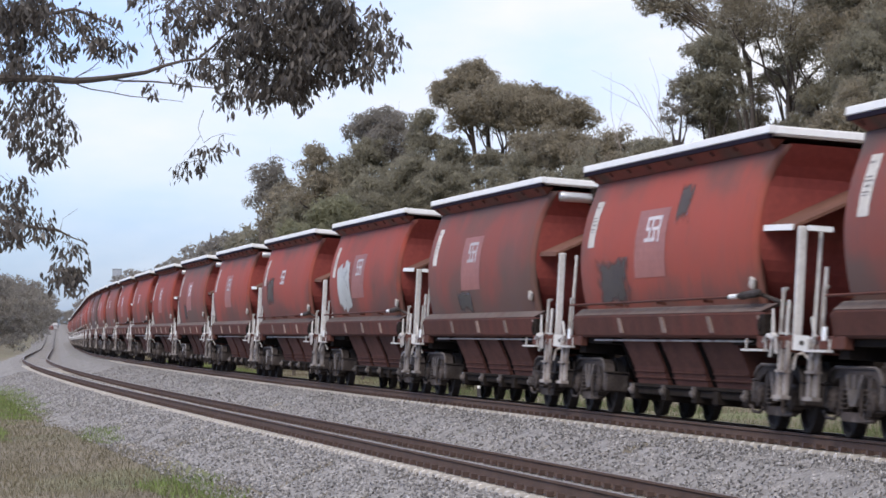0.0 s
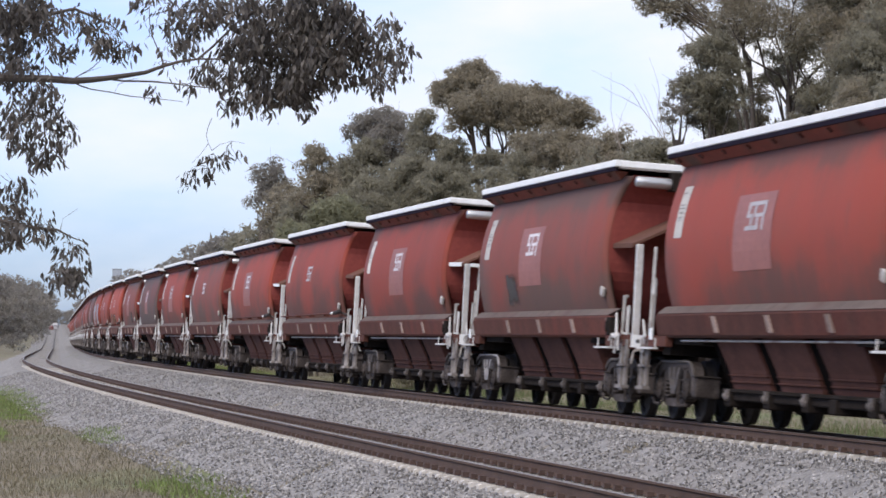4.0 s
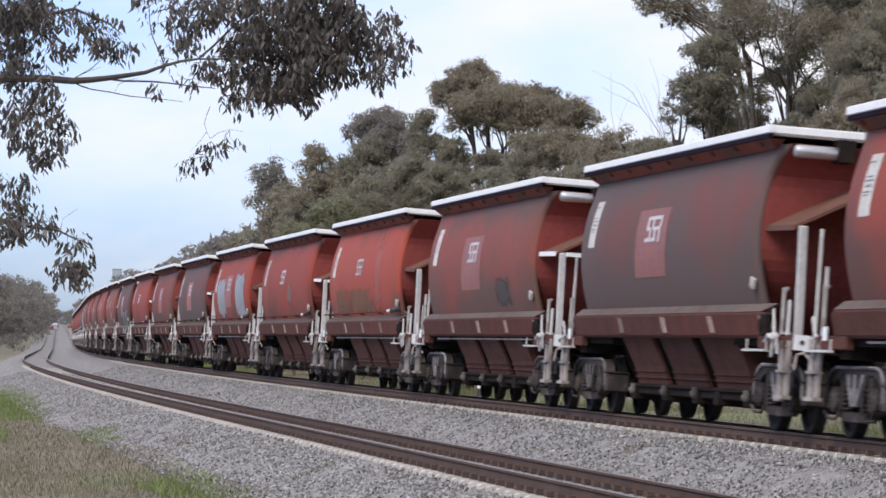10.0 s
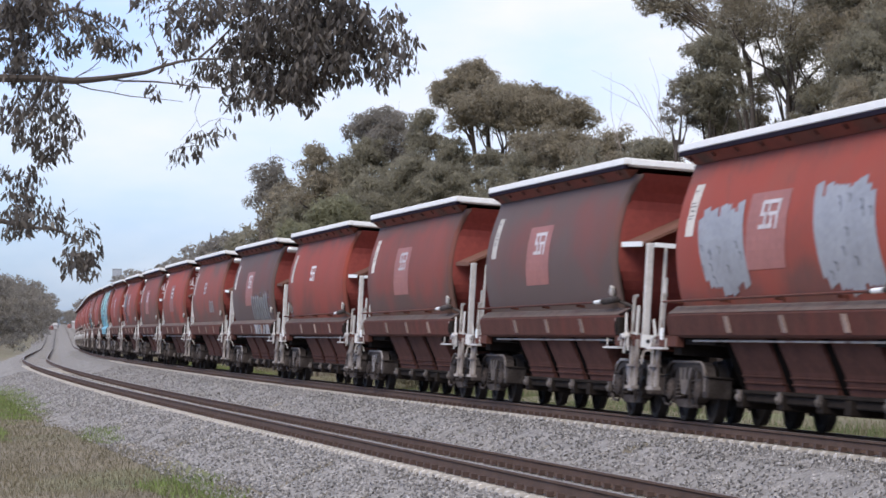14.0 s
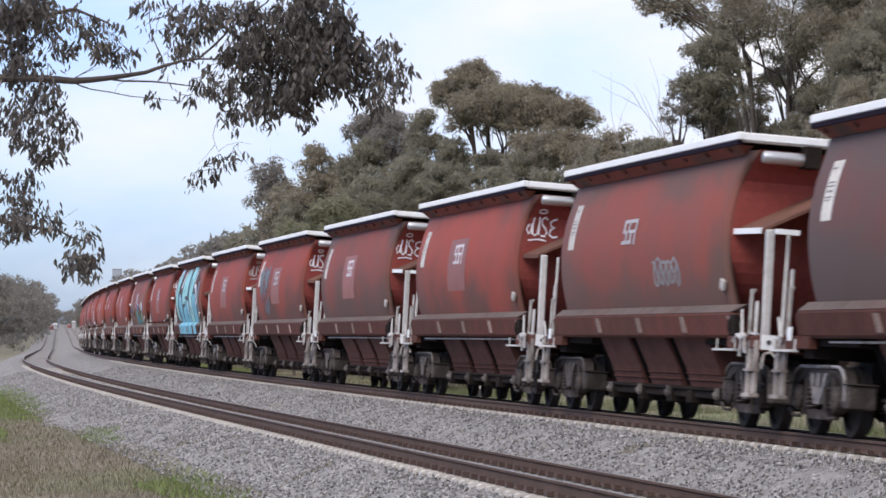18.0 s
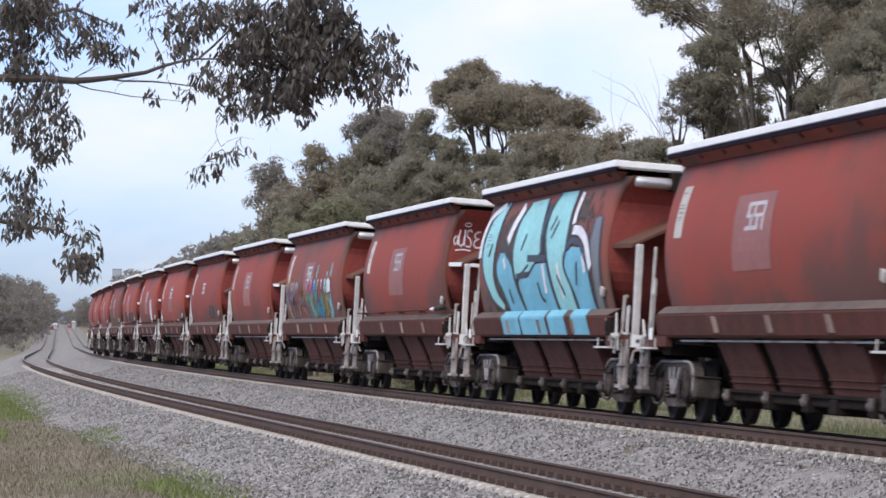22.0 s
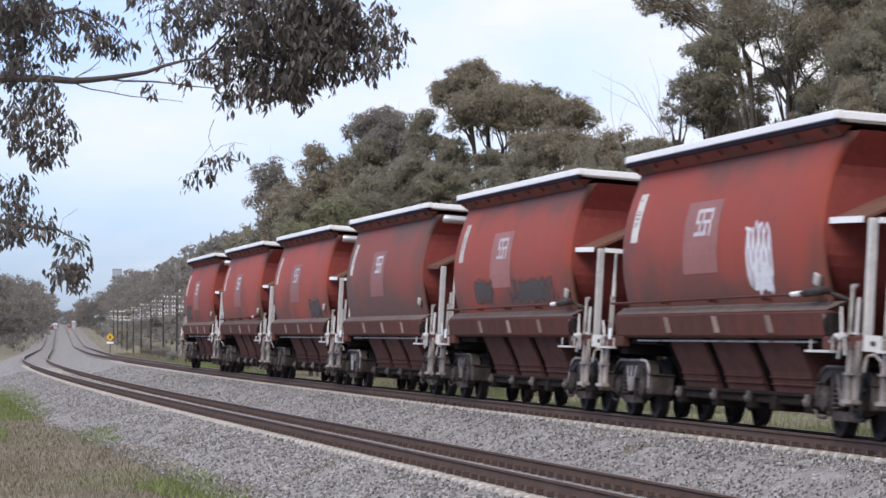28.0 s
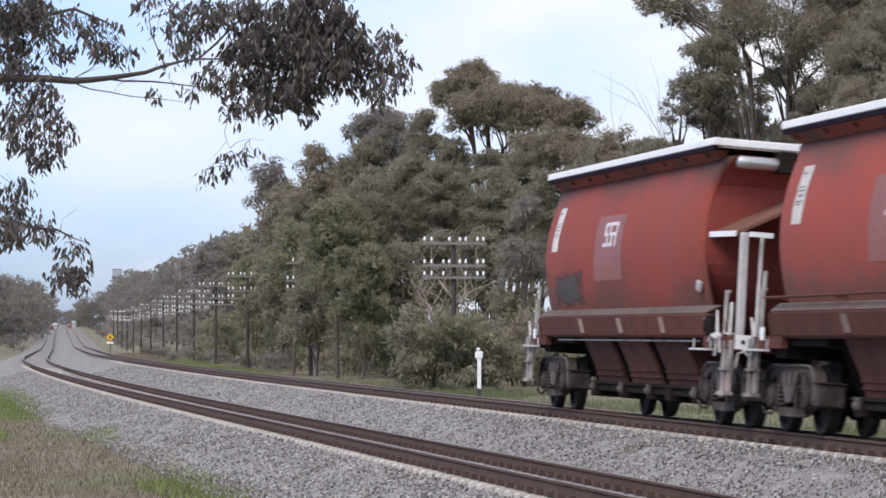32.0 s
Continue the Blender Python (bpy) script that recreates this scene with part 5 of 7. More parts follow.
def hood():
    """Gabled shelter plate on the end wall, open below."""
    bm = bmesh.new()
    for sy in (-1, 1):
        a = [[Vector((0.0, 0, 3.44)), Vector((1.48, 0, 3.4))], [Vector((0.0, sy * 1.3, 2.76)), Vector((1.48, sy * 1.3, 2.73))]]
        b = [[q - Vector((0, 0, 0.05)) for q in r] for r in a]
        add_plate(bm, a, b)
        c = [[Vector((0.0, sy * 1.305, 2.765)), Vector((1.49, sy * 1.305, 2.735))], [Vector((0.0, sy * 1.305, 2.69)), Vector((1.49, sy * 1.305, 2.66))]]
        add_plate(bm, c, [[q - Vector((0, sy * 0.02, 0)) for q in r] for r in c])
    bmesh.ops.recalc_face_normals(bm, faces=bm.faces)
    return finish(bm, "hood", M_HOOD)


def hood_lip(sy):
    bm = bmesh.new()
    a = [[Vector((0.0, sy * 1.33, 2.77)), Vector((1.5, sy * 1.33, 2.74))], [Vector((0.0, sy * 1.33, 2.69)), Vector((1.5, sy * 1.33, 2.66))]]
    add_plate(bm, a, [[q - Vector((0, sy * 0.022, 0)) for q in r] for r in a])
    bmesh.ops.recalc_face_normals(bm, faces=bm.faces)
    return finish(bm, "hood_lip", M_WHITE)


def end_post(sy):
    bm = bmesh.new()
    lean = Matrix.Identity(4)
    lean[1][2] = sy * 0.02
    add_box(bm, -0.05, 0.05, -0.055, 0.055, 1.25 - 2.72, 0.0, Matrix.Translation((0, 0, 2.72)) @ lean)
    bmesh.ops.bevel(bm, geom=bm.edges[:], offset=0.012, segments=1, affect="EDGES")
    return finish(bm, "end_post", M_POST)


def thin_post(top=2.7):
    bm = bmesh.new()
    add_tube(bm, [(0, 0, 1.2), (0, 0, top)], 0.026, 6)
    return finish(bm, "thin_post", M_POST)


def post_cap(sy):
    bm = bmesh.new()
    add_box(bm, -0.05, 0.05, min(sy * 0.84, sy * 1.16), max(sy * 0.84, sy * 1.16), 2.66, 2.73)
    return finish(bm, "post_cap", M_WHITE)


def stub_post():
    bm = bmesh.new()
    add_tube(bm, [(0, 0, 1.22), (0, 0, 1.7), (0, 0, 1.74)], [0.027, 0.027, 0.016], 8)
    add_tube(bm, [(0, 0, 1.28), (0, 0, 1.31)], 0.055, 8)
    return finish(bm, "stub_post", M_POST)


def grab_iron():
    bm = bmesh.new()
    add_tube(bm, [(0, 0, 1.28), (0, 0, 1.85), (0, 0.05, 1.9)], 0.026, 6)
    add_box(bm, -0.04, 0.04, -0.02, 0.02, 1.84, 1.9)
    return finish(bm, "grab_iron", M_OFFWHITE)


def step_iron():
    """Stirrup of two broad worn straps with treads, hanging from the headstock corner."""
    bm = bmesh.new()
    for x in (-0.17, 0.17):
        add_box(bm, x - 0.075, x + 0.075, -0.02, 0.02, 0.45, 1.2)
        add_tube(bm, [(x, 0, 1.12), (x, -0.035, 1.12)], 0.03, 6)
    add_box(bm, -0.25, 0.25, -0.07, 0.05, 0.43, 0.48)
    add_box(bm, -0.25, 0.25, -0.05, 0.04, 0.78, 0.81)
    return finish(bm, "step_iron", M_STRAP)


def step_web():
    """Grimy plate behind the straps."""
    bm = bmesh.new()
    add_box(bm, -0.12, 0.12, 0.02, 0.05, 0.5, 1.2)
    return finish(bm, "step_web", M_STEEL)


def end_ladder():
    bm = bmesh.new()
    for y in (-0.2, 0.2):
        add_tube(bm, [(0, y, 1.3), (0, y, 3.8)], 0.022, 6)
    for k in range(9):
        add_tube(bm, [(0, -0.2, 1.45 + 0.3 * k), (0, 0.2, 1.45 + 0.3 * k)], 0.014, 5)
    return finish(bm, "end_ladder", M_OFFWHITE)


def brake_wheel():
    bm = bmesh.new()
    pts = [(0.0, 0.24 * math.cos(a * 0.5236), 0.24 * math.sin(a * 0.5236)) for a in range(13)]
    add_tube(bm, pts, 0.018, 6, cap=False)
    for a in range(3):
        c, s_ = 0.24 * math.cos(a * 1.0472), 0.24 * math.sin(a * 1.0472)
        add_tube(bm, [(0, -c, -s_), (0, c, s_)], 0.014, 5)
    add_tube(bm, [(-0.25, 0, 0), (0.05, 0, 0)], 0.03, 6)
    return finish(bm, "brake_wheel", M_OFFWHITE)


def brake_lever():
    """Bent pale cock handles crossing on the platform corner."""
    bm = bmesh.new()
    add_tube(bm, [(-0.12, -0.05, 1.62), (-0.02, -0.06, 1.42), (0.02, -0.06, 1.26), (-0.1, -0.05, 0.98)], [0.014, 0.022, 0.024, 0.02], 6)
    add_tube(bm, [(-0.42, -0.08, 1.18), (-0.2, -0.08, 1.27), (0.02, -0.08, 1.22), (0.3, -0.08, 1.26)], [0.018, 0.024, 0.022, 0.018], 6)
    add_tube(bm, [(0.02, -0.1, 1.25), (0.02, -0.02, 1.25)], 0.05, 8)
    add_tube(bm, [(0.24, -0.08, 1.24), (0.26, -0.07, 1.02)], 0.018, 6)
    return finish(bm, "brake_lever", M_POST)


def corner_cock():
    """Bent white cock handle on the trailing corner."""
    bm = bmesh.new()
    add_tube(bm, [(-0.15, 0, 1.5), (0.0, 0, 1.32), (0.05, 0, 1.2), (-0.05, 0, 1.0)], [0.015, 0.022, 0.024, 0.02], 6)
    add_tube(bm, [(-0.1, -0.02, 1.2), (0.2, -0.02, 1.26)], [0.02, 0.018], 6)
    return finish(bm, "corner_cock", M_POST)


def air_tank(sy):
    bm = bmesh.new()
    add_tube(bm, [(0, sy * 1.13, 3.77), (0, sy * 1.1, 3.77), (0, sy * 0.55, 3.77), (0, sy * 0.53, 3.77)], [0.07, 0.09, 0.09, 0.07], 14)
    return finish(bm, "air_tank", material("silver_tank_metal", (0.5, 0.49, 0.48), 0.35, metal=0.7, spread=0.12), smooth=True)


def tank_bracket():
    bm = bmesh.new()
    add_box(bm, -0.2, 0.2, -0.11, 0.11, 3.66, 3.96)
    return finish(bm, "tank_bracket", M_DARK)


def side_rod():
    bm = bmesh.new()
    add_tube(bm, [(-6.5, -1.45, 1.76), (4.4, -1.45, 1.79)], 0.02, 6)
    for x in (-5.8, -3, 0, 3):
        add_box(bm, x - 0.03, x + 0.03, -1.45, -1.3, 1.73, 1.77)
    return finish(bm, "side_rod", M_SILL)


def actuator():
    bm = bmesh.new()
    add_tube(bm, [(4.4, -1.45, 1.79), (5.1, -1.45, 1.8)], 0.03, 8)
    add_tube(bm, [(5.1, -1.45, 1.8), (5.2, -1.45, 1.8), (6.1, -1.45, 1.83), (6.2, -1.45, 1.83)], [0.035, 0.055, 0.055, 0.03], 10)
    add_tube(bm, [(6.0, -1.43, 1.83), (6.6, -1.2, 1.7)], 0.03, 6)
    return finish(bm, "actuator", M_STEEL)


def actuator_tip():
    """Bare bright end of the door rod."""
    bm = bmesh.new()
    add_tube(bm, [(4.55, -1.452, 1.793), (5.0, -1.452, 1.8)], 0.034, 8)
    return finish(bm, "actuator_tip", M_WHITE)


def end_plate():
    bm = bmesh.new()
    add_box(bm, 0.0, 0.03, -0.11, 0.11, 1.08, 1.28)
    return finish(bm, "end_plate", M_WHITE)


def plate_mark():
    bm = bmesh.new()
    add_tube(bm, [(0.031, 0, 1.18), (0.036, 0, 1.18)], 0.035, 8)
    return finish(bm, "plate_mark", M_NOTE)


def reflector():
    bm = bmesh.new()
    add_box(bm, -0.06, 0.06, -0.02, 0.02, -0.09, 0.09)
    bmesh.ops.bevel(bm, geom=bm.edges[:], offset=0.01, segments=1, affect="EDGES")
    return finish(bm, "reflector", M_CERAMIC)


def foot_step():
    """Narrow tread with a white edge under the platform cheek."""
    bm = bmesh.new()
    add_box(bm, -0.62, 0.5, -0.06, 0.03, 1.05, 1.08)
    for x in (-0.58, 0.45):
        add_tube(bm, [(x, 0.0, 1.07), (x, 0.0, 1.22)], 0.014, 5)
    return finish(bm, "foot_step", M_POST)


def uncoupling_lever():
    bm = bmesh.new()
    add_tube(bm, [(0.05, -1.25, 1.02), (0.1, -1.17, 1.05), (0.13, -1.1, 0.98), (0.13, -1.06, 0.88)], 0.02, 6)
    add_tube(bm, [(0.05, -1.25, 1.02), (0.06, -1.28, 0.82)], 0.02, 6)
    return finish(bm, "uncoupling_lever", M_OFFWHITE)


def brake_pipe():
    bm = bmesh.new()
    add_tube(bm, [(-5.2, -1.26, 1.19), (5.2, -1.26, 1.19)], 0.016, 6)
    return finish(bm, "brake_pipe", M_OFFWHITE)


def wheel_mesh():
    """A wheel with its flange, axis along y."""
    bm = bmesh.new()
    prof = [(0.0, -0.02), (0.1, -0.09), (0.16, -0.03), (0.36, -0.02), (0.39, -0.065), (0.455, -0.065), (0.465, 0.045), (0.49, 0.06), (0.485, 0.075), (0.39, 0.075), (0.36, 0.03), (0.12, 0.05), (0.0, 0.05)]
    k = 24
    rings = [[bm.verts.new((r * math.cos(6.28318 * i / k), y, r * math.sin(6.28318 * i / k))) for i in range(k)] if r else [bm.verts.new((0, y, 0))] for r, y in prof]
    for a, b in zip(rings, rings[1:]):
        for i in range(k):
            if len(a) == 1:
                bm.faces.new((a[0], b[i], b[(i + 1) % k]))
            elif len(b) == 1:
                bm.faces.new((a[i], b[0], a[(i + 1) % k]))
            else:
                bm.faces.new((a[i], b[i], b[(i + 1) % k], a[(i + 1) % k]))
    bmesh.ops.recalc_face_normals(bm, faces=bm.faces)
    return finish(bm, "wheel", M_WHEEL)


def axle_mesh():
    bm = bmesh.new()
    add_tube(bm, [(0, -0.75, 0.46), (0, 0.75, 0.46)], 0.085, 10)
    return finish(bm, "axle", M_WHEEL)


def side_frame(sign):
    """Cast bogie side frame: flat top with rounded shoulders, pedestal ends, bottom bar, columns round the spring openings."""
    bm = bmesh.new()
    y0, y1 = sorted((sign * 0.95, sign * 1.1))
    top = [(-1.28, 0.42), (-1.26, 0.66), (-1.2, 0.76), (-1.1, 0.84), (-0.9, 0.89), (0.9, 0.89), (1.1, 0.84), (1.2, 0.76), (1.26, 0.66), (1.28, 0.42)]
    up = [(-1.06, 0.42), (-1.05, 0.58), (-1.02, 0.64), (-0.95, 0.7), (-0.8, 0.76), (0.8, 0.76), (0.95, 0.7), (1.02, 0.64), (1.05, 0.58), (1.06, 0.42)]
    mid = [(-0.98, 0.42), (-0.86, 0.42), (-0.7, 0.4), (-0.5, 0.33), (0.5, 0.33), (0.7, 0.4), (0.86, 0.42), (0.98, 0.42)]
    low = [(-0.98, 0.34), (-0.86, 0.33), (-0.66, 0.28), (-0.46, 0.21), (0.46, 0.21), (0.66, 0.28), (0.86, 0.33), (0.98, 0.34)]
    for a, b in ((top, up), (mid, low)):
        add_plate(bm, [[Vector((x, y0, z)) for x, z in a], [Vector((x, y0, z)) for x, z in b]], [[Vector((x, y1, z)) for x, z in a], [Vector((x, y1, z)) for x, z in b]])
    for x in (-0.62, 0.62):
        add_box(bm, x - 0.08, x + 0.08, y0, y1, 0.26, 0.8)
    yb = y1 - 0.05 if sign < 0 else y0
    add_box(bm, -1.06, 1.06, yb, yb + 0.05, 0.4, 0.78)
    bmesh.ops.recalc_face_normals(bm, faces=bm.faces)
    return finish(bm, "side_frame", M_STEEL)


def frame_flange(sign):
    """Raised rim along the top and shoulders of the side frame, dusted pale."""
    bm = bmesh.new()
    y = sign * 1.115
    run = [(-1.27, 0.46), (-1.25, 0.66), (-1.19, 0.76), (-1.09, 0.84), (-0.9, 0.885), (0.9, 0.885), (1.09, 0.84), (1.19, 0.76), (1.25, 0.66), (1.27, 0.46)]
    add_tube(bm, [(x, y, z) for x, z in run], 0.022, 5)
    return finish(bm, "frame_flange", M_SCUFFED)


def wedge_plate(sign):
    """Tapering bolster end in the middle of the frame."""
    bm = bmesh.new()
    y0, y1 = sign * 1.13, sign * 1.06
    a = [(-0.42, 0.8), (-0.28, 0.62), (-0.13, 0.4), (0.13, 0.4), (0.28, 0.62), (0.42, 0.8)]
    b = [(-0.3, 0.8), (-0.2, 0.62), (-0.07, 0.47), (0.07, 0.47), (0.2, 0.62), (0.3, 0.8)]
    add_plate(bm, [[Vector((x, y0, z)) for x, z in a], [Vector((x, y0, z)) for x, z in b]], [[Vector((x, y1, z)) for x, z in a], [Vector((x, y1, z)) for x, z in b]])
    add_box(bm, -0.045, 0.045, min(y0, y1), max(y0, y1), 0.47, 0.8)
    bmesh.ops.recalc_face_normals(bm, faces=bm.faces)
    return finish(bm, "wedge_plate", M_SCUFFED)


def pedestal_cap(sign):
    """Bulging cast end of the side frame over the axle, with a dusty top edge."""
    bm = bmesh.new()
    y0, y1 = sorted((sign * 0.74, sign * 1.12))
    add_box(bm, -0.13, 0.13, y0, y1, 0.36, 0.66)
    add_box(bm, -0.15, 0.15, y0 - 0.02, y1 + 0.02, 0.66, 0.69)
    bmesh.ops.bevel(bm, geom=bm.edges[:], offset=0.02, segments=1, affect="EDGES")
    return finish(bm, "pedestal_cap", M_STEEL)


def axle_box(sign):
    bm = bmesh.new()
    add_tube(bm, [(0, sign * 1.0, 0.46), (0, sign * 1.14, 0.46), (0, sign * 1.17, 0.46)], [0.15, 0.15, 0.1], 12)
    add_box(bm, -0.17, 0.17, min(sign * 0.95, sign * 1.12), max(sign * 0.95, sign * 1.12), 0.52, 0.64)
    for a in range(3):
        add_tube(bm, [(0.06 * math.cos(a * 2.1), sign * 1.165, 0.46 + 0.06 * math.sin(a * 2.1)), (0.06 * math.cos(a * 2.1), sign * 1.19, 0.46 + 0.06 * math.sin(a * 2.1))], 0.02, 5)
    return finish(bm, "axle_box", M_STEEL)


def coil_spring():
    bm = bmesh.new()
    pts = [(0.075 * math.cos(a * 1.2), 0.07 * math.sin(a * 1.2), 0.31 + 0.0115 * a) for a in range(28)]
    add_tube(bm, pts, 0.02, 4)
    return finish(bm, "coil_spring", M_STEEL)


def bolster():
    bm = bmesh.new()
    add_box(bm, -0.2, 0.2, -1.12, 1.12, 0.62, 0.8)
    add_box(bm, -0.3, 0.3, -0.5, 0.5, 0.6, 0.98)
    return finish(bm, "bolster", M_STEEL)


def brake_beam():
    bm = bmesh.new()
    for x in (-0.36, 0.36):
        add_tube(bm, [(x, -0.85, 0.4), (x, 0.85, 0.4)], 0.05, 6)
    return finish(bm, "brake_beam", M_DARK)


def brake_rod(ahead):
    """A bent rod of the brake rigging on the near face of the bogie."""
    bm = bmesh.new()
    if ahead:
        add_tube(bm, [(0.52, -1.16, 0.62), (0.58, -1.17, 0.28), (0.7, -1.17, 0.22), (1.1, -1.17, 0.24)], 0.022, 6)
    else:
        add_tube(bm, [(-1.15, -1.16, 0.32), (-0.95, -1.17, 0.24), (-0.6, -1.17, 0.23), (-0.5, -1.16, 0.3)], 0.022, 6)
    return finish(bm, "brake_rod", M_STEEL)


def add_bogie(wagon, x, pale=False):
    b = part("bogie", kept("bolster", bolster), wagon, Matrix.Translation((x, 0, 0)), "grimy cast steel bogie")
    for sign in (-1, 1):
        part("side_frame", kept(("frame", sign), lambda: side_frame(sign)), b)
        for dx in (-0.875, 0.875):
            part("axle_box", kept(("abox", sign), lambda: axle_box(sign)), b, Matrix.Translation((dx, 0, 0)))
            m = Matrix.Translation((dx, sign * 0.835, 0.46))
            part("wheel", kept("wheel", wheel_mesh), b, m if sign < 0 else m @ Matrix.Rotation(math.pi, 4, "Z"))
    rim = part("frame_flange", kept("fflange", lambda: frame_flange(-1)), b, label="chalky pale rim" if pale else "dusty rim")
    wedge = part("wedge_plate", kept("wedge", lambda: wedge_plate(-1)), b, label="scuffed bolster end")
    for ob in (rim, wedge):
        ob.material_slots[0].link = "OBJECT"
        ob.material_slots[0].material = M_PALE if pale else M_SCUFFED
    for dx in (-0.43, 0.43):
        part("coil_spring", kept("spring", coil_spring), b, Matrix.Translation((dx, -1.06, 0)))
    for dx in (-1.2, 1.3):
        part("pedestal_cap", kept("pedestal", lambda: pedestal_cap(-1)), b, Matrix.Translation((dx, 0, 0)))
    for dx in (-0.875, 0.875):
        part("axle", kept("axle", axle_mesh), b, Matrix.Translation((dx, 0, 0)))
    part("brake_beam", kept("beam", brake_beam), b)
    for ahead in (False, True):
        part("brake_rod", kept(("rigging", ahead), lambda: brake_rod(ahead)), b, label="bent brake rod")


def skin(bm, poly, lift=0.006):
    """Lay a flat patch of (x, h) corners, four of them, on the curved near side."""
    a, b, c, d = [np.array(q, float) for q in poly]
    n = max(1, int(abs(max(q[1] for q in poly) - min(q[1] for q in poly)) / 0.12))
    rows = []
    for i in range(n + 1):
        t = i / n
        row = []
        for q in (a + (d - a) * t, b + (c - b) * t):
            row.append(bm.verts.new((q[0], -side_lat(q[1]) - lift, q[1])))
        rows.append(row)
    for p, q in zip(rows, rows[1:]):
        bm.faces.new((p[0], p[1], q[1], q[0]))


def skin_stroke(bm, pts, width, lift=0.009):
    """A painted stroke on the near side, through (x, h) places; wider along x, as it is sprayed."""
    pts = [Vector(q) for q in pts]
    across = 5 if width > 0.15 else 2
    rows = []
    for i, q in enumerate(pts):
        d = pts[min(i + 1, len(pts) - 1)] - pts[max(i - 1, 0)]
        d = d.normalized() if d.length > 1e-6 else Vector((1, 0))
        nrm = Vector((-d.y, d.x)) * width / 2
        nrm.x *= 2.2
        row = []
        for k in range(across):
            w = q + nrm * (1 - 2 * k / (across - 1))
            row.append(bm.verts.new((w.x, -side_lat(w.y) - lift, w.y)))
        rows.append(row)
    for a, b in zip(rows, rows[1:]):
        for k in range(across - 1):
            bm.faces.new((a[k], a[k + 1], b[k + 1], b[k]))


def label_plate():
    bm = bmesh.new()
    skin(bm, [(-5.3, 2.7), (-4.82, 2.7), (-4.75, 3.47), (-5.23, 3.47)])
    return finish(bm, "number_panel", material("yellowed_panel_paint", (0.55, 0.51, 0.45), 0.7, spread=0.2, scale=2.5, fine=14, bump=0, vary=0.15))


M_STENCIL = material("faded_stencil_paint", (0.2, 0.18, 0.165), 0.7, spread=0.3)
BAR_ROWS = ((2.95, 0.2, 0.02, 0.03), (2.99, 0.3, 0.02, 0.01), (3.06, 0.24, 0.03, 0.05), (3.13, 0.34, 0.022, 0.0), (3.18, 0.26, 0.02, 0.04), (3.36, 0.2, 0.025, 0.02))


def label_bar(h, w, t, off):
    bm = bmesh.new()
    x = -5.24 + 0.08 * (h - 2.72) + off
    skin(bm, [(x, h), (x + w, h), (x + w, h + t), (x, h + t)], 0.011)
    return finish(bm, "number_bar", M_STENCIL)


def pink_panel():
    bm = bmesh.new()
    skin(bm, [(-1.75, 2.15), (0.35, 2.15), (0.45, 3.2), (-1.65, 3.2)])
    return finish(bm, "faded_panel", M_PANEL)


def logo():
    """White emblem of stacked bars and stems."""
    bm = bmesh.new()
    x, h = -1.04, 2.69
    bars = [(0.12, 1.42, 0.48, 0.56), (0.06, 0.5, 0.25, 0.32), (0.6, 1.34, 0.25, 0.32), (0.0, 0.94, 0.0, 0.085), (0.1, 0.28, 0.32, 0.48), (0.56, 0.72, 0.32, 0.48), (1.24, 1.4, 0.32, 0.48), (0.34, 0.5, 0.085, 0.25), (0.76, 0.92, 0.085, 0.25), (1.16, 1.3, -0.02, 0.25)]
    for x0, x1, h0, h1 in [(0.74 * q[0], 0.74 * q[1], 0.7 * q[2], 0.7 * q[3]) for q in bars]:
        skin(bm, [(x + x0, h + h0), (x + x1, h + h0), (x + x1 + 0.03, h + h1), (x + x0 + 0.03, h + h1)], 0.012)
    return finish(bm, "emblem", M_LOGO)


def smudge(seed, x, h, w, t, mat, lift=0.0065):
    """A painted-out patch on the side, one leaning sheet."""
    bm = bmesh.new()
    r = random.Random(seed)
    lean = r.uniform(-0.3, -0.1)
    skin(bm, [(x, h), (x + w, h + r.uniform(-0.05, 0.05)), (x + w + lean, h + t), (x + lean, h + t * r.uniform(0.9, 1.1))], lift + 0.0002 * (seed % 9))
    return finish(bm, "painted_patch", mat)


def scribble(seed, x, h, w, t, mat, loops=5, width=0.05):
    bm = bmesh.new()
    r = random.Random(seed)
    pts = []
    for k in range(loops * 8):
        a = k / 8
        pts.append((x + w * a / loops + 0.35 * math.sin(a * 6.28) * w / loops * 1.6, h + t * (0.5 + 0.5 * math.cos(a * 6.28) * r.uniform(0.6, 1.0))))
    skin_stroke(bm, pts, width)
    return finish(bm, "sprayed_tag", mat)


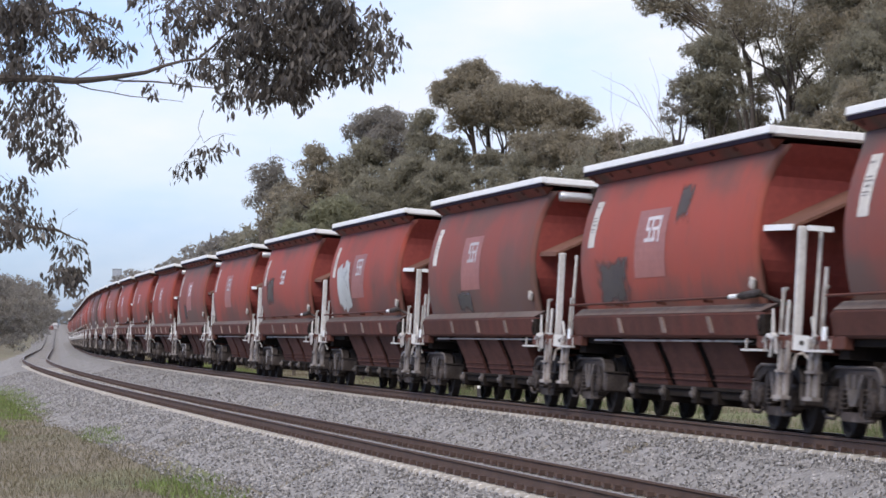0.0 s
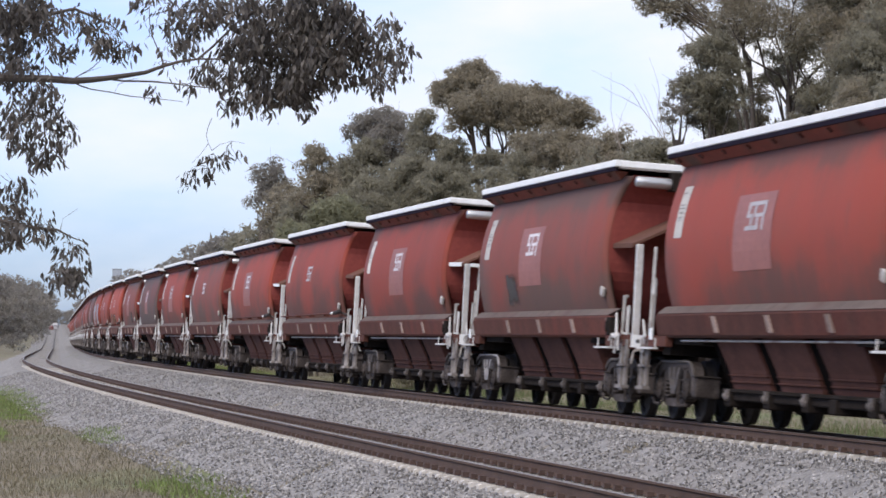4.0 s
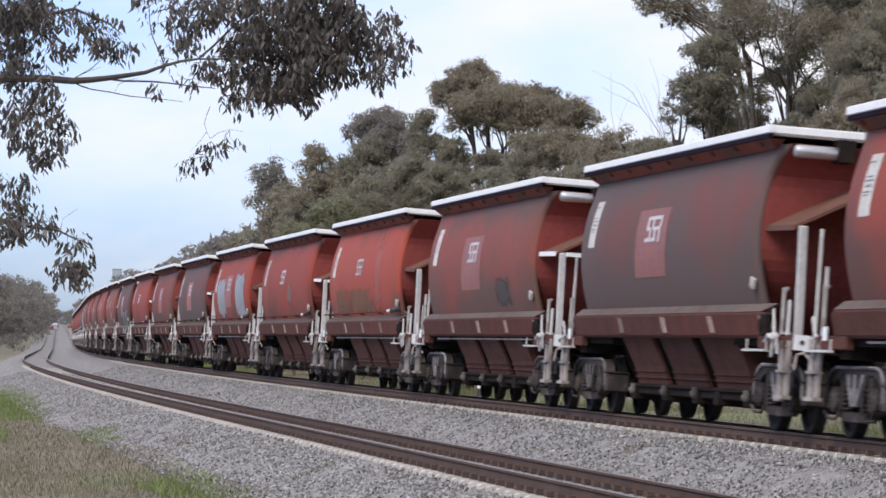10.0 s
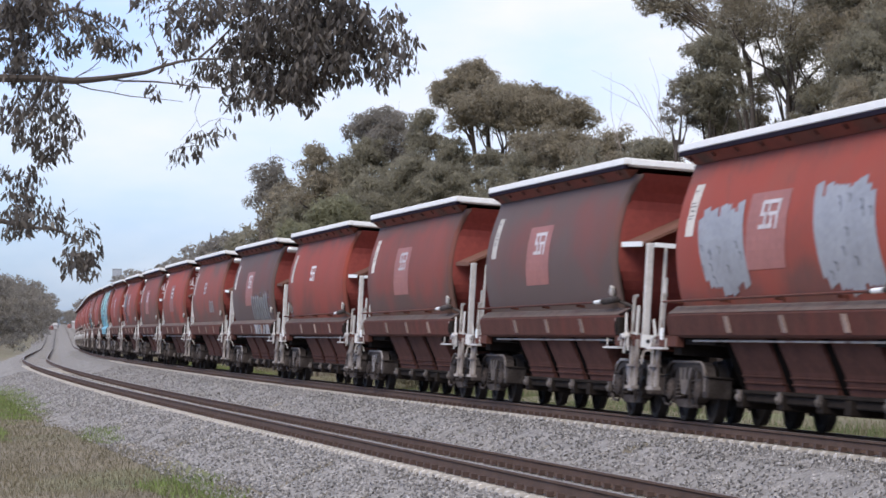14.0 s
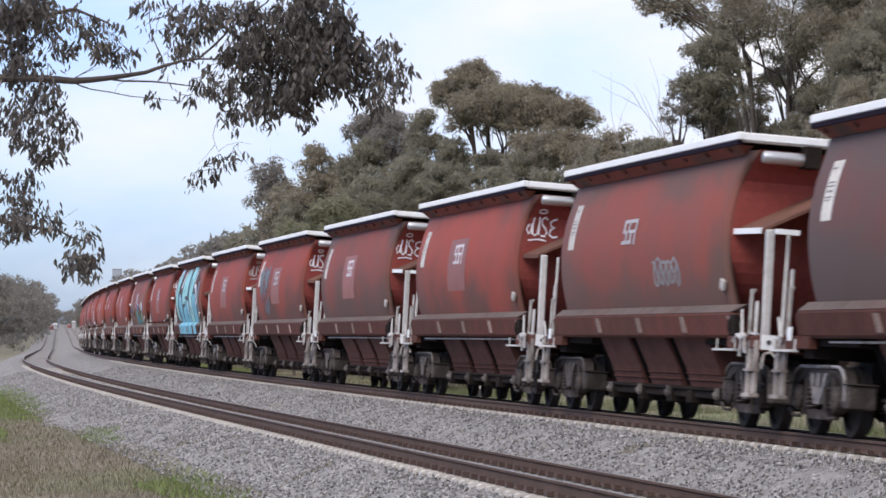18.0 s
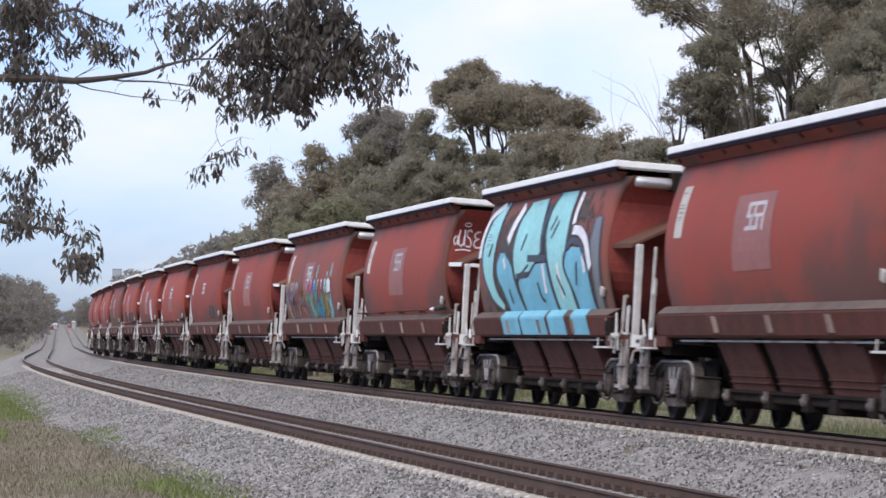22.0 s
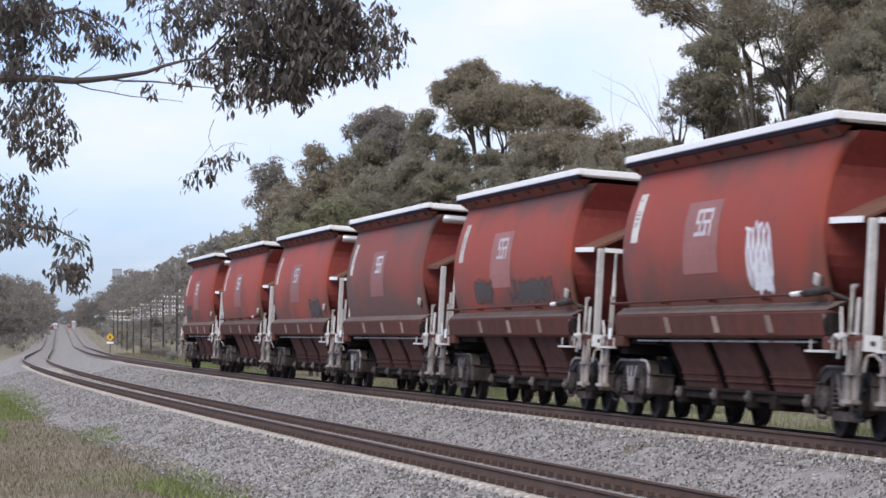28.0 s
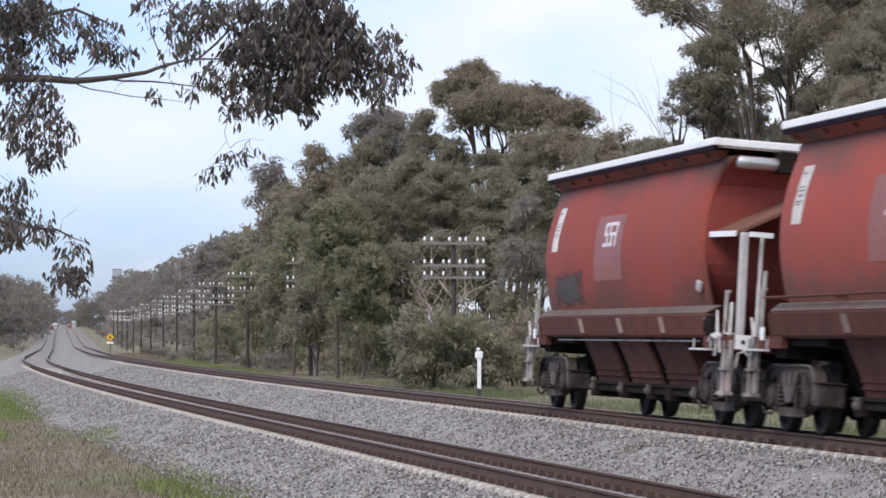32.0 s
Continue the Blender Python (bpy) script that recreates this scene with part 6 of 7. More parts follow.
def end_tag(seed, mat):
    """A sprayed tag on the leading end wall."""
    bm = bmesh.new()
    r = random.Random(seed)

    def stroke(pts, width):
        pts = [Vector(q) for q in pts]
        l, g = [], []
        for i, q in enumerate(pts):
            d = (pts[min(i + 1, len(pts) - 1)] - pts[max(i - 1, 0)]).normalized()
            nrm = Vector((-d.y, d.x)) * width / 2
            for arr, w in ((l, q + nrm), (g, q - nrm)):
                arr.append(bm.verts.new((nose(w.y + 0.02) + 0.016, -1.27 + (w.x + 1.06) * 0.74, w.y)))
        for i in range(len(pts) - 1):
            bm.faces.new((l[i], g[i], g[i + 1], l[i + 1]))
    stroke([(-1.0, 3.33), (-1.06, 3.24), (-1.02, 3.14), (-0.96, 3.2), (-0.945, 3.34), (-0.935, 3.14)], 0.032)
    stroke([(-0.89, 3.46), (-0.915, 3.3), (-0.9, 3.16), (-0.84, 3.12), (-0.78, 3.18), (-0.76, 3.32), (-0.755, 3.47), (-0.75, 3.14)], 0.036)
    stroke([(-0.55, 3.43), (-0.62, 3.47), (-0.69, 3.43), (-0.68, 3.34), (-0.6, 3.28), (-0.55, 3.2), (-0.59, 3.12), (-0.7, 3.13)], 0.036)
    stroke([(-0.3, 3.45), (-0.4, 3.43), (-0.47, 3.38), (-0.44, 3.31), (-0.34, 3.3), (-0.46, 3.25), (-0.48, 3.16), (-0.4, 3.11), (-0.27, 3.13)], 0.036)
    stroke([(-1.0, 3.03), (-0.75, 3.06), (-0.55, 3.04)], 0.028)
    stroke([(-0.7 + 0.1 * math.cos(a * 0.6283), 3.57 + 0.035 * math.sin(a * 0.6283)) for a in range(11)], 0.024)
    return finish(bm, "sprayed_tag", mat)


M_SPRAY = {n: material("spray_" + n, c, 0.5, spread=0.2, scale=1.2, fine=10, bump=0) for n, c in
           (("white", (0.7, 0.68, 0.68)), ("grey", (0.25, 0.24, 0.235)), ("slate", (0.15, 0.15, 0.15)), ("silver", (0.27, 0.27, 0.28)), ("chalk", (0.4, 0.4, 0.37)), ("teal", (0.15, 0.42, 0.52)), ("aqua", (0.27, 0.56, 0.54)),
            ("black", (0.03, 0.03, 0.035)), ("blue", (0.07, 0.25, 0.5)), ("purple", (0.2, 0.06, 0.2)), ("orange", (0.5, 0.2, 0.05)), ("pink", (0.5, 0.12, 0.2)), ("ochre", (0.35, 0.22, 0.06)), ("green", (0.1, 0.32, 0.2)))}


def worn_spray(name, colour, strength=0.85, fringe=False):
    """Old paint worn through in blotches; with a fringe it thins out towards its rim."""
    m = material(name, colour, 0.7, spread=0.25, scale=1.2, fine=10, bump=0)
    nt = m.node_tree
    tc, n, r = nt.nodes.new("ShaderNodeTexCoord"), nt.nodes.new("ShaderNodeTexNoise"), nt.nodes.new("ShaderNodeMapRange")
    n.inputs["Scale"].default_value, n.inputs["Detail"].default_value = 1.6, 6.0
    r.inputs["From Min"].default_value, r.inputs["From Max"].default_value = 0.38, 0.56
    r.inputs["To Max"].default_value = strength
    nt.links.new(tc.outputs["Object"], n.inputs["Vector"])
    if fringe:
        n.inputs["Scale"].default_value = 2.6
        sep = nt.nodes.new("ShaderNodeSeparateXYZ")
        nt.links.new(tc.outputs["Generated"], sep.inputs[0])
        rim = []
        for axis in ("X", "Z"):
            off = nt.nodes.new("ShaderNodeMath")
            off.operation = "PINGPONG"
            off.inputs[1].default_value = 0.5
            nt.links.new(sep.outputs[axis], off.inputs[0])
            rim.append(off.outputs[0])
        low, add = nt.nodes.new("ShaderNodeMath"), nt.nodes.new("ShaderNodeMath")
        low.operation, add.operation = "MINIMUM", "MULTIPLY_ADD"
        nt.links.new(rim[0], low.inputs[0])
        nt.links.new(rim[1], low.inputs[1])
        nt.links.new(low.outputs[0], add.inputs[0])
        add.inputs[1].default_value = 1.1
        nt.links.new(n.outputs["Fac"], add.inputs[2])
        r.interpolation_type = "SMOOTHSTEP"
        r.inputs["From Min"].default_value, r.inputs["From Max"].default_value = 0.5, 0.78
        nt.links.new(add.outputs[0], r.inputs["Value"])
    else:
        nt.links.new(n.outputs["Fac"], r.inputs["Value"])
    clear, mix = nt.nodes.new("ShaderNodeBsdfTransparent"), nt.nodes.new("ShaderNodeMixShader")
    nt.links.new(r.outputs["Result"], mix.inputs[0])
    nt.links.new(clear.outputs[0], mix.inputs[1])
    nt.links.new(nt.nodes["Principled BSDF"].outputs[0], mix.inputs[2])
    nt.links.new(mix.outputs[0], nt.nodes["Material Output"].inputs["Surface"])
    return m


M_PATCH = {"slate": worn_spray("painted_out_slate", (0.07, 0.062, 0.054), 0.8, True), "grey": worn_spray("painted_out_grey", (0.22, 0.19, 0.17), 0.55, True),
           "ochre": worn_spray("ochre_smears", (0.2, 0.12, 0.06), 0.6, True), "pink": worn_spray("faded_pink_smears", (0.4, 0.11, 0.085), 0.7, True)}
M_WORN = {"slate": worn_spray("worn_slate_paint", (0.085, 0.08, 0.072), 0.6), "grey": worn_spray("worn_grey_paint", (0.34, 0.33, 0.33)), "blue_grey": worn_spray("thin_blue_grey_paint", (0.165, 0.18, 0.195), 0.85)}
for tint in ("purple", "orange", "pink", "blue", "green", "aqua", "ochre", "white"):
    M_WORN[tint] = worn_spray("worn_" + tint, tuple(M_SPRAY[tint].node_tree.nodes["RGB"].outputs[0].default_value)[:3], 0.6)


def smooth_line(pts, n=5):
    """Rounded course through a few places."""
    q = [Vector(p) for p in pts]
    if len(q) < 3:
        return [q[0].lerp(q[-1], i / 3) for i in range(4)]
    out = []
    for i in range(len(q) - 1):
        a, b = q[max(i - 1, 0)], q[min(i + 2, len(q) - 1)]
        for k in range(n):
            t = k / n
            p, r = q[i], q[i + 1]
            m0, m1 = (r - a) * 0.5, (b - p) * 0.5
            out.append(p * (2 * t ** 3 - 3 * t ** 2 + 1) + m0 * (t ** 3 - 2 * t ** 2 + t) + r * (-2 * t ** 3 + 3 * t ** 2) + m1 * (t ** 3 - t ** 2))
    return out + [q[-1]]


def letter_band(wagon, colour, words, left, right, lift):
    """One painted field between two drawn edges, (x, h) from the top down, with black outlines along both."""
    left, right = smooth_line(left), smooth_line(right)
    b = bmesh.new()
    rows = []
    for i in range(21):
        p, q = (e[0].lerp(e[0], 0) if i == 0 else e[int(i / 20 * (len(e) - 1))].lerp(e[min(int(i / 20 * (len(e) - 1)) + 1, len(e) - 1)], i / 20 * (len(e) - 1) % 1.0) for e in (left, right))
        rows.append([b.verts.new((w.x, -side_lat(w.y) - lift, w.y)) for w in (p.lerp(q, k / 6) for k in range(7))])
    for r0, r1 in zip(rows, rows[1:]):
        for k in range(6):
            b.faces.new((r0[k], r0[k + 1], r1[k + 1], r1[k]))
    part("painted_letter", finish(b, "painted_letter", M_SPRAY[colour]), wagon, label=words)
    for edge in (left, right):
        b = bmesh.new()
        skin_stroke(b, edge, 0.062, lift + 0.004)
        part("painted_outline", finish(b, "painted_outline", M_SPRAY["black"]), wagon, label="black sprayed outline")


def big_piece(wagon):
    """Turquoise lettering over the whole side, black outlines and white shines."""
    aqua, blue = "turquoise sprayed letter", "sky-blue sprayed letter"
    part("painted_shadow", smudge(77, -5.6, 1.6, 10.9, 2.1, M_PATCH["slate"], 0.004), wagon, label="dark sprayed shadow")
    letter_band(wagon, "slate", "grey sprayed field", [(4.7, 3.2), (4.6, 2.8), (4.8, 2.3), (4.85, 1.7)], [(5.25, 3.22), (5.4, 2.76), (5.45, 2.2), (5.45, 1.7)], 0.006)
    letter_band(wagon, "teal", blue, [(-3.65, 2.8), (-3.94, 2.58), (-3.85, 2.33), (-3.34, 2.02), (-2.84, 1.6)], [(-3.1, 2.79), (-2.4, 2.55), (-2.1, 2.25), (-1.64, 1.86), (-1.22, 1.6)], 0.0080)
    letter_band(wagon, "aqua", aqua, [(-4.04, 3.78), (-5.1, 3.55), (-5.5, 3.15), (-5.5, 2.67), (-5.1, 2.25), (-4.5, 1.89), (-3.62, 1.71)], [(-3.8, 3.78), (-4.1, 3.53), (-4.15, 3.15), (-4.2, 2.74), (-4.25, 2.39), (-3.98, 2.08), (-3.42, 1.85)], 0.0092)
    letter_band(wagon, "teal", blue, [(-0.75, 2.52), (-1.74, 2.26), (-1.6, 1.95), (-1.26, 1.6)], [(0.93, 2.53), (1.22, 2.18), (1.48, 1.87), (1.66, 1.6)], 0.0084)
    letter_band(wagon, "aqua", aqua, [(-1.67, 3.7), (-2.2, 3.37), (-2.34, 2.98), (-2.27, 2.64), (-2.05, 2.29)], [(-0.07, 3.72), (0.06, 3.42), (0.24, 3.04), (0.33, 2.71), (-0.85, 2.32)], 0.0096)
    letter_band(wagon, "teal", blue, [(3.02, 2.76), (2.5, 2.65), (2.53, 2.38), (3.16, 1.98), (3.43, 1.6)], [(3.86, 2.73), (4.38, 2.46), (4.58, 2.21), (4.71, 1.87), (4.89, 1.6)], 0.0088)
    letter_band(wagon, "aqua", aqua, [(1.03, 3.78), (0.62, 3.54), (0.56, 3.17), (0.83, 2.79), (1.21, 2.36), (1.53, 1.96), (1.82, 1.6)], [(2.53, 3.76), (2.52, 3.36), (2.62, 3.04), (2.62, 2.73), (2.51, 2.42), (3.02, 2.06), (3.3, 1.6)], 0.0100)
    strokes = [("white", 0.13, [(-4.3, 3.76), (-5.45, 3.54), (-5.75, 3.16), (-5.75, 2.74)]), ("white", 0.2, [(-2.2, 3.65), (-2.67, 3.34), (-2.99, 3.0)]), ("white", 0.12, [(3.02, 3.71), (2.93, 3.43), (2.97, 3.16)]),
               ("white", 0.16, [(3.03, 3.05), (3.64, 3.01), (4.28, 2.81), (4.72, 2.37)]), ("white", 0.1, [(1.9, 2.5), (2.1, 2.2), (2.3, 1.9)]), ("white", 0.1, [(0.6, 2.5), (0.75, 2.2), (0.8, 2.0)]), ("white", 0.09, [(-3.2, 2.7), (-3.0, 2.5)]), ("white", 0.1, [(4.1, 2.6), (4.25, 2.3)]),
               ("black", 0.12, [(-0.82, 2.64), (0.89, 2.61)]), ("black", 0.1, [(-1.91, 2.33), (-0.71, 2.35)]), ("black", 0.13, [(0.4, 3.6), (0.3, 3.1), (0.5, 2.7)]), ("black", 0.11, [(2.62, 2.75), (3.1, 2.86), (3.8, 2.8), (4.3, 2.55)]),
               ("black", 0.05, [(1.3, 3.35), (1.0, 3.1)]), ("black", 0.05, [(1.6, 3.25), (1.2, 2.95)]), ("black", 0.05, [(-1.2, 3.1), (-1.5, 2.8)]), ("black", 0.05, [(-4.6, 3.0), (-4.8, 2.75)]), ("black", 0.06, [(0.1, 2.2), (0.3, 1.95), (0.6, 1.85)]), ("black", 0.05, [(3.6, 2.5), (3.5, 2.1)]), ("black", 0.05, [(-2.7, 2.1), (-2.5, 1.85)]), ("black", 0.06, [(1.9, 2.3), (2.4, 1.95)])]
    for i, (colour, width, pts) in enumerate(strokes):
        b = bmesh.new()
        skin_stroke(b, smooth_line(pts), width, 0.0155 + 0.0003 * i)
        part("painted_stroke", finish(b, "painted_stroke", M_SPRAY[colour]), wagon, label=colour + " sprayed stroke")
    for x0, x1 in ((-3.3, -1.6), (-1.45, 0.9), (1.15, 2.6), (3.2, 4.5)):
        b = bmesh.new()
        a = [[Vector((x0 - 0.2, -1.316, 1.707)), Vector((x1 - 0.2, -1.316, 1.707))], [Vector((x0, -1.434, 1.592)), Vector((x1, -1.434, 1.592))], [Vector((x0, -1.437, 1.55)), Vector((x1, -1.437, 1.55))], [Vector((x0 + 0.15, -1.374, 1.27)), Vector((x1 + 0.15, -1.374, 1.27))]]
        add_plate(b, a, [[q + Vector((0, 0.003, -0.002)) for q in r] for r in a])
        part("painted_sill", finish(b, "painted_sill", M_SPRAY["teal"]), wagon, label="sky-blue sprayed sill")


def silver_fingers(wagon, seed, x0, x1, h0, h1, slant, mat):
    """A block of overlapping upright strokes with ragged tops and a few dark nicks."""
    r = random.Random(seed)
    count = max(4, int((x1 - x0) / 0.24))
    for k in range(count):
        x = x0 + (x1 - x0) * (k + 0.5) / count
        top, low = h1 + r.uniform(-0.16, 0.06), h0 + 0.16 * abs(2 * k / count - 1) + r.uniform(-0.04, 0.08)
        b = bmesh.new()
        skin_stroke(b, smooth_line([(x - slant, top), (x - 0.4 * slant, (top + low) / 2), (x + slant * 0.5, low)]), 0.17, 0.0075 + 0.0002 * (k % 7))
        part("sprayed_finger", finish(b, "sprayed_finger", mat), wagon, label="pale grey sprayed stroke")
    for k in range(count):
        x, h = x0 + (x1 - x0) * r.random(), h0 + (h1 - h0) * r.uniform(0.2, 0.9)
        b = bmesh.new()
        skin_stroke(b, [(x - slant * 0.5, h), (x - slant * 0.5 + 0.12, h - 0.03), (x - slant * 0.5 + 0.16, h - 0.12)], 0.018, 0.0105 + 0.0001 * k)
        part("sprayed_nick", finish(b, "sprayed_nick", M_SPRAY["black"]), wagon, label="black sprayed nick")


def faded_piece(wagon):
    """Rainbow lettering: a blotchy half and a half of rounded fingers."""
    r = random.Random(31)

    def spray(colour, pts, width, lift):
        b = bmesh.new()
        skin_stroke(b, smooth_line(pts), width, lift)
        part("sprayed_stroke", finish(b, "stroke", M_WORN[{"chalk": "white"}.get(colour, colour)] if colour != "white" else M_SPRAY["white"]), wagon, label="faded " + colour + " sprayed stroke")

    for k in range(130):
        x, h = r.uniform(-5.5, -1.2), r.uniform(1.66, 2.4)
        n = r.choice(["purple", "orange", "orange", "blue", "ochre", "slate", "purple", "grey"])
        spray(n, [(x, h), (x - 0.12, h + 0.2), (x - 0.1, h + r.uniform(0.3, 0.5))], r.uniform(0.06, 0.14), 0.0075 + 0.00005 * k)
    for k in range(9):
        x = -5.3 + 0.5 * k
        spray("chalk", [(x, 2.45), (x - 0.05, 2.62), (x + 0.2, 2.66), (x + 0.25, 2.5)], 0.03, 0.0145)
    for k in range(7):
        x = -0.6 + 0.72 * k
        low, high = ("green", "aqua", "green", "blue", "green", "ochre", "aqua")[k], ("pink", "pink", "blue", "ochre", "pink", "aqua", "white")[k]
        spray("slate", [(x + 0.35, 1.7), (x + 0.05, 2.2), (x, 2.7)], 0.4, 0.0078)
        spray(low, [(x + 0.38, 1.7), (x + 0.12, 2.15), (x + 0.03, 2.35)], 0.34, 0.0145)
        spray(high, [(x + 0.03, 2.35), (x, 2.52), (x + 0.03, 2.68)], 0.3, 0.0149)
        spray("aqua", [(x + 0.3, 2.75), (x + 0.33, 2.9), (x + 0.42, r.uniform(2.95, 3.1))], 0.13, 0.009)
        spray("white", [(x - 0.12, 2.45), (x - 0.02, 2.7), (x + 0.14, 2.62)], 0.028, 0.0165)


def grey_fingers(wagon):
    """Flat grey lettering of leaning fingers with dark edges and pale tips."""
    r = random.Random(44)
    part("painted_patch", smudge(45, 0.6, 1.62, 4.7, 0.95, M_PATCH["grey"], 0.005), wagon, label="flat grey sprayed ground")
    for k in range(8):
        x, top = 0.15 + 0.6 * k, 2.42 + r.uniform(-0.08, 0.12)
        for j, (colour, dx, width, h) in enumerate((("grey", 0.0, 0.17, top), ("black", 0.2, 0.03 + 0.03 * r.random(), top - r.uniform(0.05, 0.3)), ("black", -0.1, 0.025, top - r.uniform(0.2, 0.4)))):
            b = bmesh.new()
            skin_stroke(b, smooth_line([(x + dx + 0.5, 1.66), (x + dx + 0.12, 2.0), (x + dx, h)]), width, 0.0075 + 0.0012 * j + 0.0001 * k)
            part("sprayed_stroke", finish(b, "stroke", M_SPRAY["slate"] if j == 0 else M_WORN["slate"]), wagon, label=("grey" if j == 0 else "dark") + " sprayed finger stroke")
        b = bmesh.new()
        skin_stroke(b, [(x - 0.12, top - 0.02), (x, top + 0.05), (x + 0.12, top - 0.04)], 0.045, 0.0125)
        part("sprayed_tip", finish(b, "tip", M_WORN["white"]), wagon, label="pale sprayed tip")
    b = bmesh.new()
    a = [[Vector((1.2, -1.436, 1.55)), Vector((5.4, -1.436, 1.55))], [Vector((1.3, -1.374, 1.27)), Vector((5.5, -1.374, 1.27))]]
    add_plate(b, a, [[q + Vector((0, 0.003, 0)) for q in r_] for r_ in a])
    part("painted_sill", finish(b, "painted_sill", M_WORN["grey"]), wagon, label="grey sprayed sill")


LOOK = {0: "red", 1: "red", 2: "red", 3: "dull", 4: "red", 5: "red", 6: "bright", 7: "red", 8: "red", 9: "dull", 10: "red", 11: "dull", 12: "red", 13: "red",
        14: "dull", 15: "red", 16: "dull", 17: "dark", 18: "red", 19: "dull", 20: "dark", 21: "bright", 22: "red", 23: "bright", 24: "dull", 25: "dark",
        26: "red", 27: "dull", 28: "red", 29: "red", 30: "red", 31: "dull", 32: "red", 33: "red", 34: "red", 35: "dull", 36: "red", 37: "dull", 38: "red"}
RODDED = {1, 4, 5, 6, 10, 18, 19, 20, 21, 22, 23, 28, 29, 33, 34, 36, 37}
TAGGED = {10: "white", 12: "chalk", 13: "white", 14: "white", 15: "white"}
WAGONS = []


def build_wagon(n):
    paint = LOOK[n]
    words = {"red": "weathered red oxide", "bright": "bright red", "dull": "dull brown-red", "dark": "sooty grey-brown"}[paint]
    extra = " under turquoise sprayed lettering" if n == 11 else " with faded rainbow lettering" if n == 9 else " with sprayed end tag" if n in TAGGED else " with white roof edge"
    w = tagged(new("hopper_wagon"), words + " grain hopper wagon" + extra, "hopper wagon", "wagons of the grain train")
    for sign in (-1, 1):
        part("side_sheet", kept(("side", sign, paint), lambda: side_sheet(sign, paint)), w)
        part("end_sheet", kept(("end", sign), lambda: end_sheet(sign)), w)
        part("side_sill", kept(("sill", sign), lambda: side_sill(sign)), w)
    part("sill_ledge", kept("ledge", sill_ledge), w, label="dust-covered ledge")
    part("top_flange", kept("flange", top_flange), w)
    part("roof_sheet", kept("roof", roof_sheet), w)
    part("roof_edge", kept("edge", roof_edge), w, label="white painted roof edge")
    part("seam_strip", kept("seam", seam_strip), w)
    for x in (-2.72, 0.27, 3.25, 6.15):
        part("gusset", kept("gusset", lambda: gusset(-1)), w, Matrix.Translation((x, 0, 0)))
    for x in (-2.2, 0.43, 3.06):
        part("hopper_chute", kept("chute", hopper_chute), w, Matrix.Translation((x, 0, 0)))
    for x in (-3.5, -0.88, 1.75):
        part("chute_rib", kept("gapshade", chute_rib), w, Matrix.Translation((x, 0, 0)))
    part("door_gear", kept("gear", door_gear), w)
    for x in (-3.3, -1.1, 0.9, 4.0):
        part("shaft_end", kept("shaftend", shaft_end), w, Matrix.Translation((x, 0, 0)), "scuffed shaft end")
    for k in range(-4, 5):
        part("eave_bracket", kept("flangebolt", flange_bolt), w, Matrix.Translation((k * 1.38 - 0.1, 0, 0)))
    part("corner_bracket", kept("cbracket", corner_bracket), w, Matrix.Translation((NOSE - 0.12, -1.4, 1.97)), "pale corner lug")
    part("jack_pad", kept("jackpad", sill_end), w, Matrix.Translation((6.5, 0, 0)))
    part("corner_cock", kept("ccock", corner_cock), w, Matrix.Translation((-7.15, -1.4, 0)), "white cock handle")
    part("centre_sill", kept("centre", centre_sill), w)
    for sx in (-1, 1):
        turn = Matrix.Identity(4) if sx > 0 else Matrix.Rotation(math.pi, 4, "Z")
        part("headstock", kept("headstock", headstock), w, turn @ Matrix.Translation((7.4, 0, 0)))
        part("coupler", kept("coupler", coupler), w, turn @ Matrix.Translation((7.5, 0, 0)))
        part("air_hose", kept("hose", air_hose), w, turn @ Matrix.Translation((7.4, 0, 0)))
        if sx > 0:
            part("hood", kept("hood", hood), w, Matrix.Translation((NOSE - 0.01, 0, 0)), "dusty brown gabled shelter plate")
        for sy in (-1, 1):
            if sx > 0:
                part("end_post", kept(("post", sy), lambda: end_post(sy)), w, Matrix.Translation((7.2, sy * 1.2, 0)), "white painted end post")
                part("thin_post", kept("thin", thin_post), w, Matrix.Translation((7.2, sy * 0.94, 0)))
                part("stub_post", kept("stub", stub_post), w, Matrix.Translation((7.2, sy * 1.31, 0)), "short white tube post")
                if n % 2 == 0 or n in (1, 5):
                    part("post_cap", kept(("cap", sy), lambda: post_cap(sy)), w, Matrix.Translation((7.36, 0, 0)))
            else:
                part("thin_post", kept("short", lambda: thin_post(2.15)), w, Matrix.Translation((-7.3, sy * 1.25, 0)))
            part("grab_iron", kept("grab", grab_iron), w, Matrix.Translation((sx * 7.0, sy * 1.34, 0)))
            part("step_iron", kept("step", step_iron), w, Matrix.Translation((sx * 7.25, sy * 1.34, 0)), "pale hanging step")
            part("step_web", kept("stepweb", step_web), w, Matrix.Translation((sx * 7.25, sy * 1.34, 0)))
        add_bogie(w, sx * 6.15, (n * 5 + sx) % 7 in (0, 3) or n in (11, 23))
        part("end_plate", kept("endplate", end_plate), w, turn @ Matrix.Translation((7.51, -1.2, 0)), "small white square plate")
        part("plate_mark", kept("platemark", plate_mark), w, turn @ Matrix.Translation((7.51, -1.2, 0)))
        if sx > 0:
            part("uncoupling_lever", kept("uncouple", uncoupling_lever), w, turn @ Matrix.Translation((7.45, 0, 0)))
    part("reflector", kept("reflector", reflector), w, Matrix.Translation((-6.55, -1.43, 1.28)), "bright white reflector")
    part("foot_step", kept("footstep", foot_step), w, Matrix.Translation((5.95, -1.38, 0)), "white foot step")
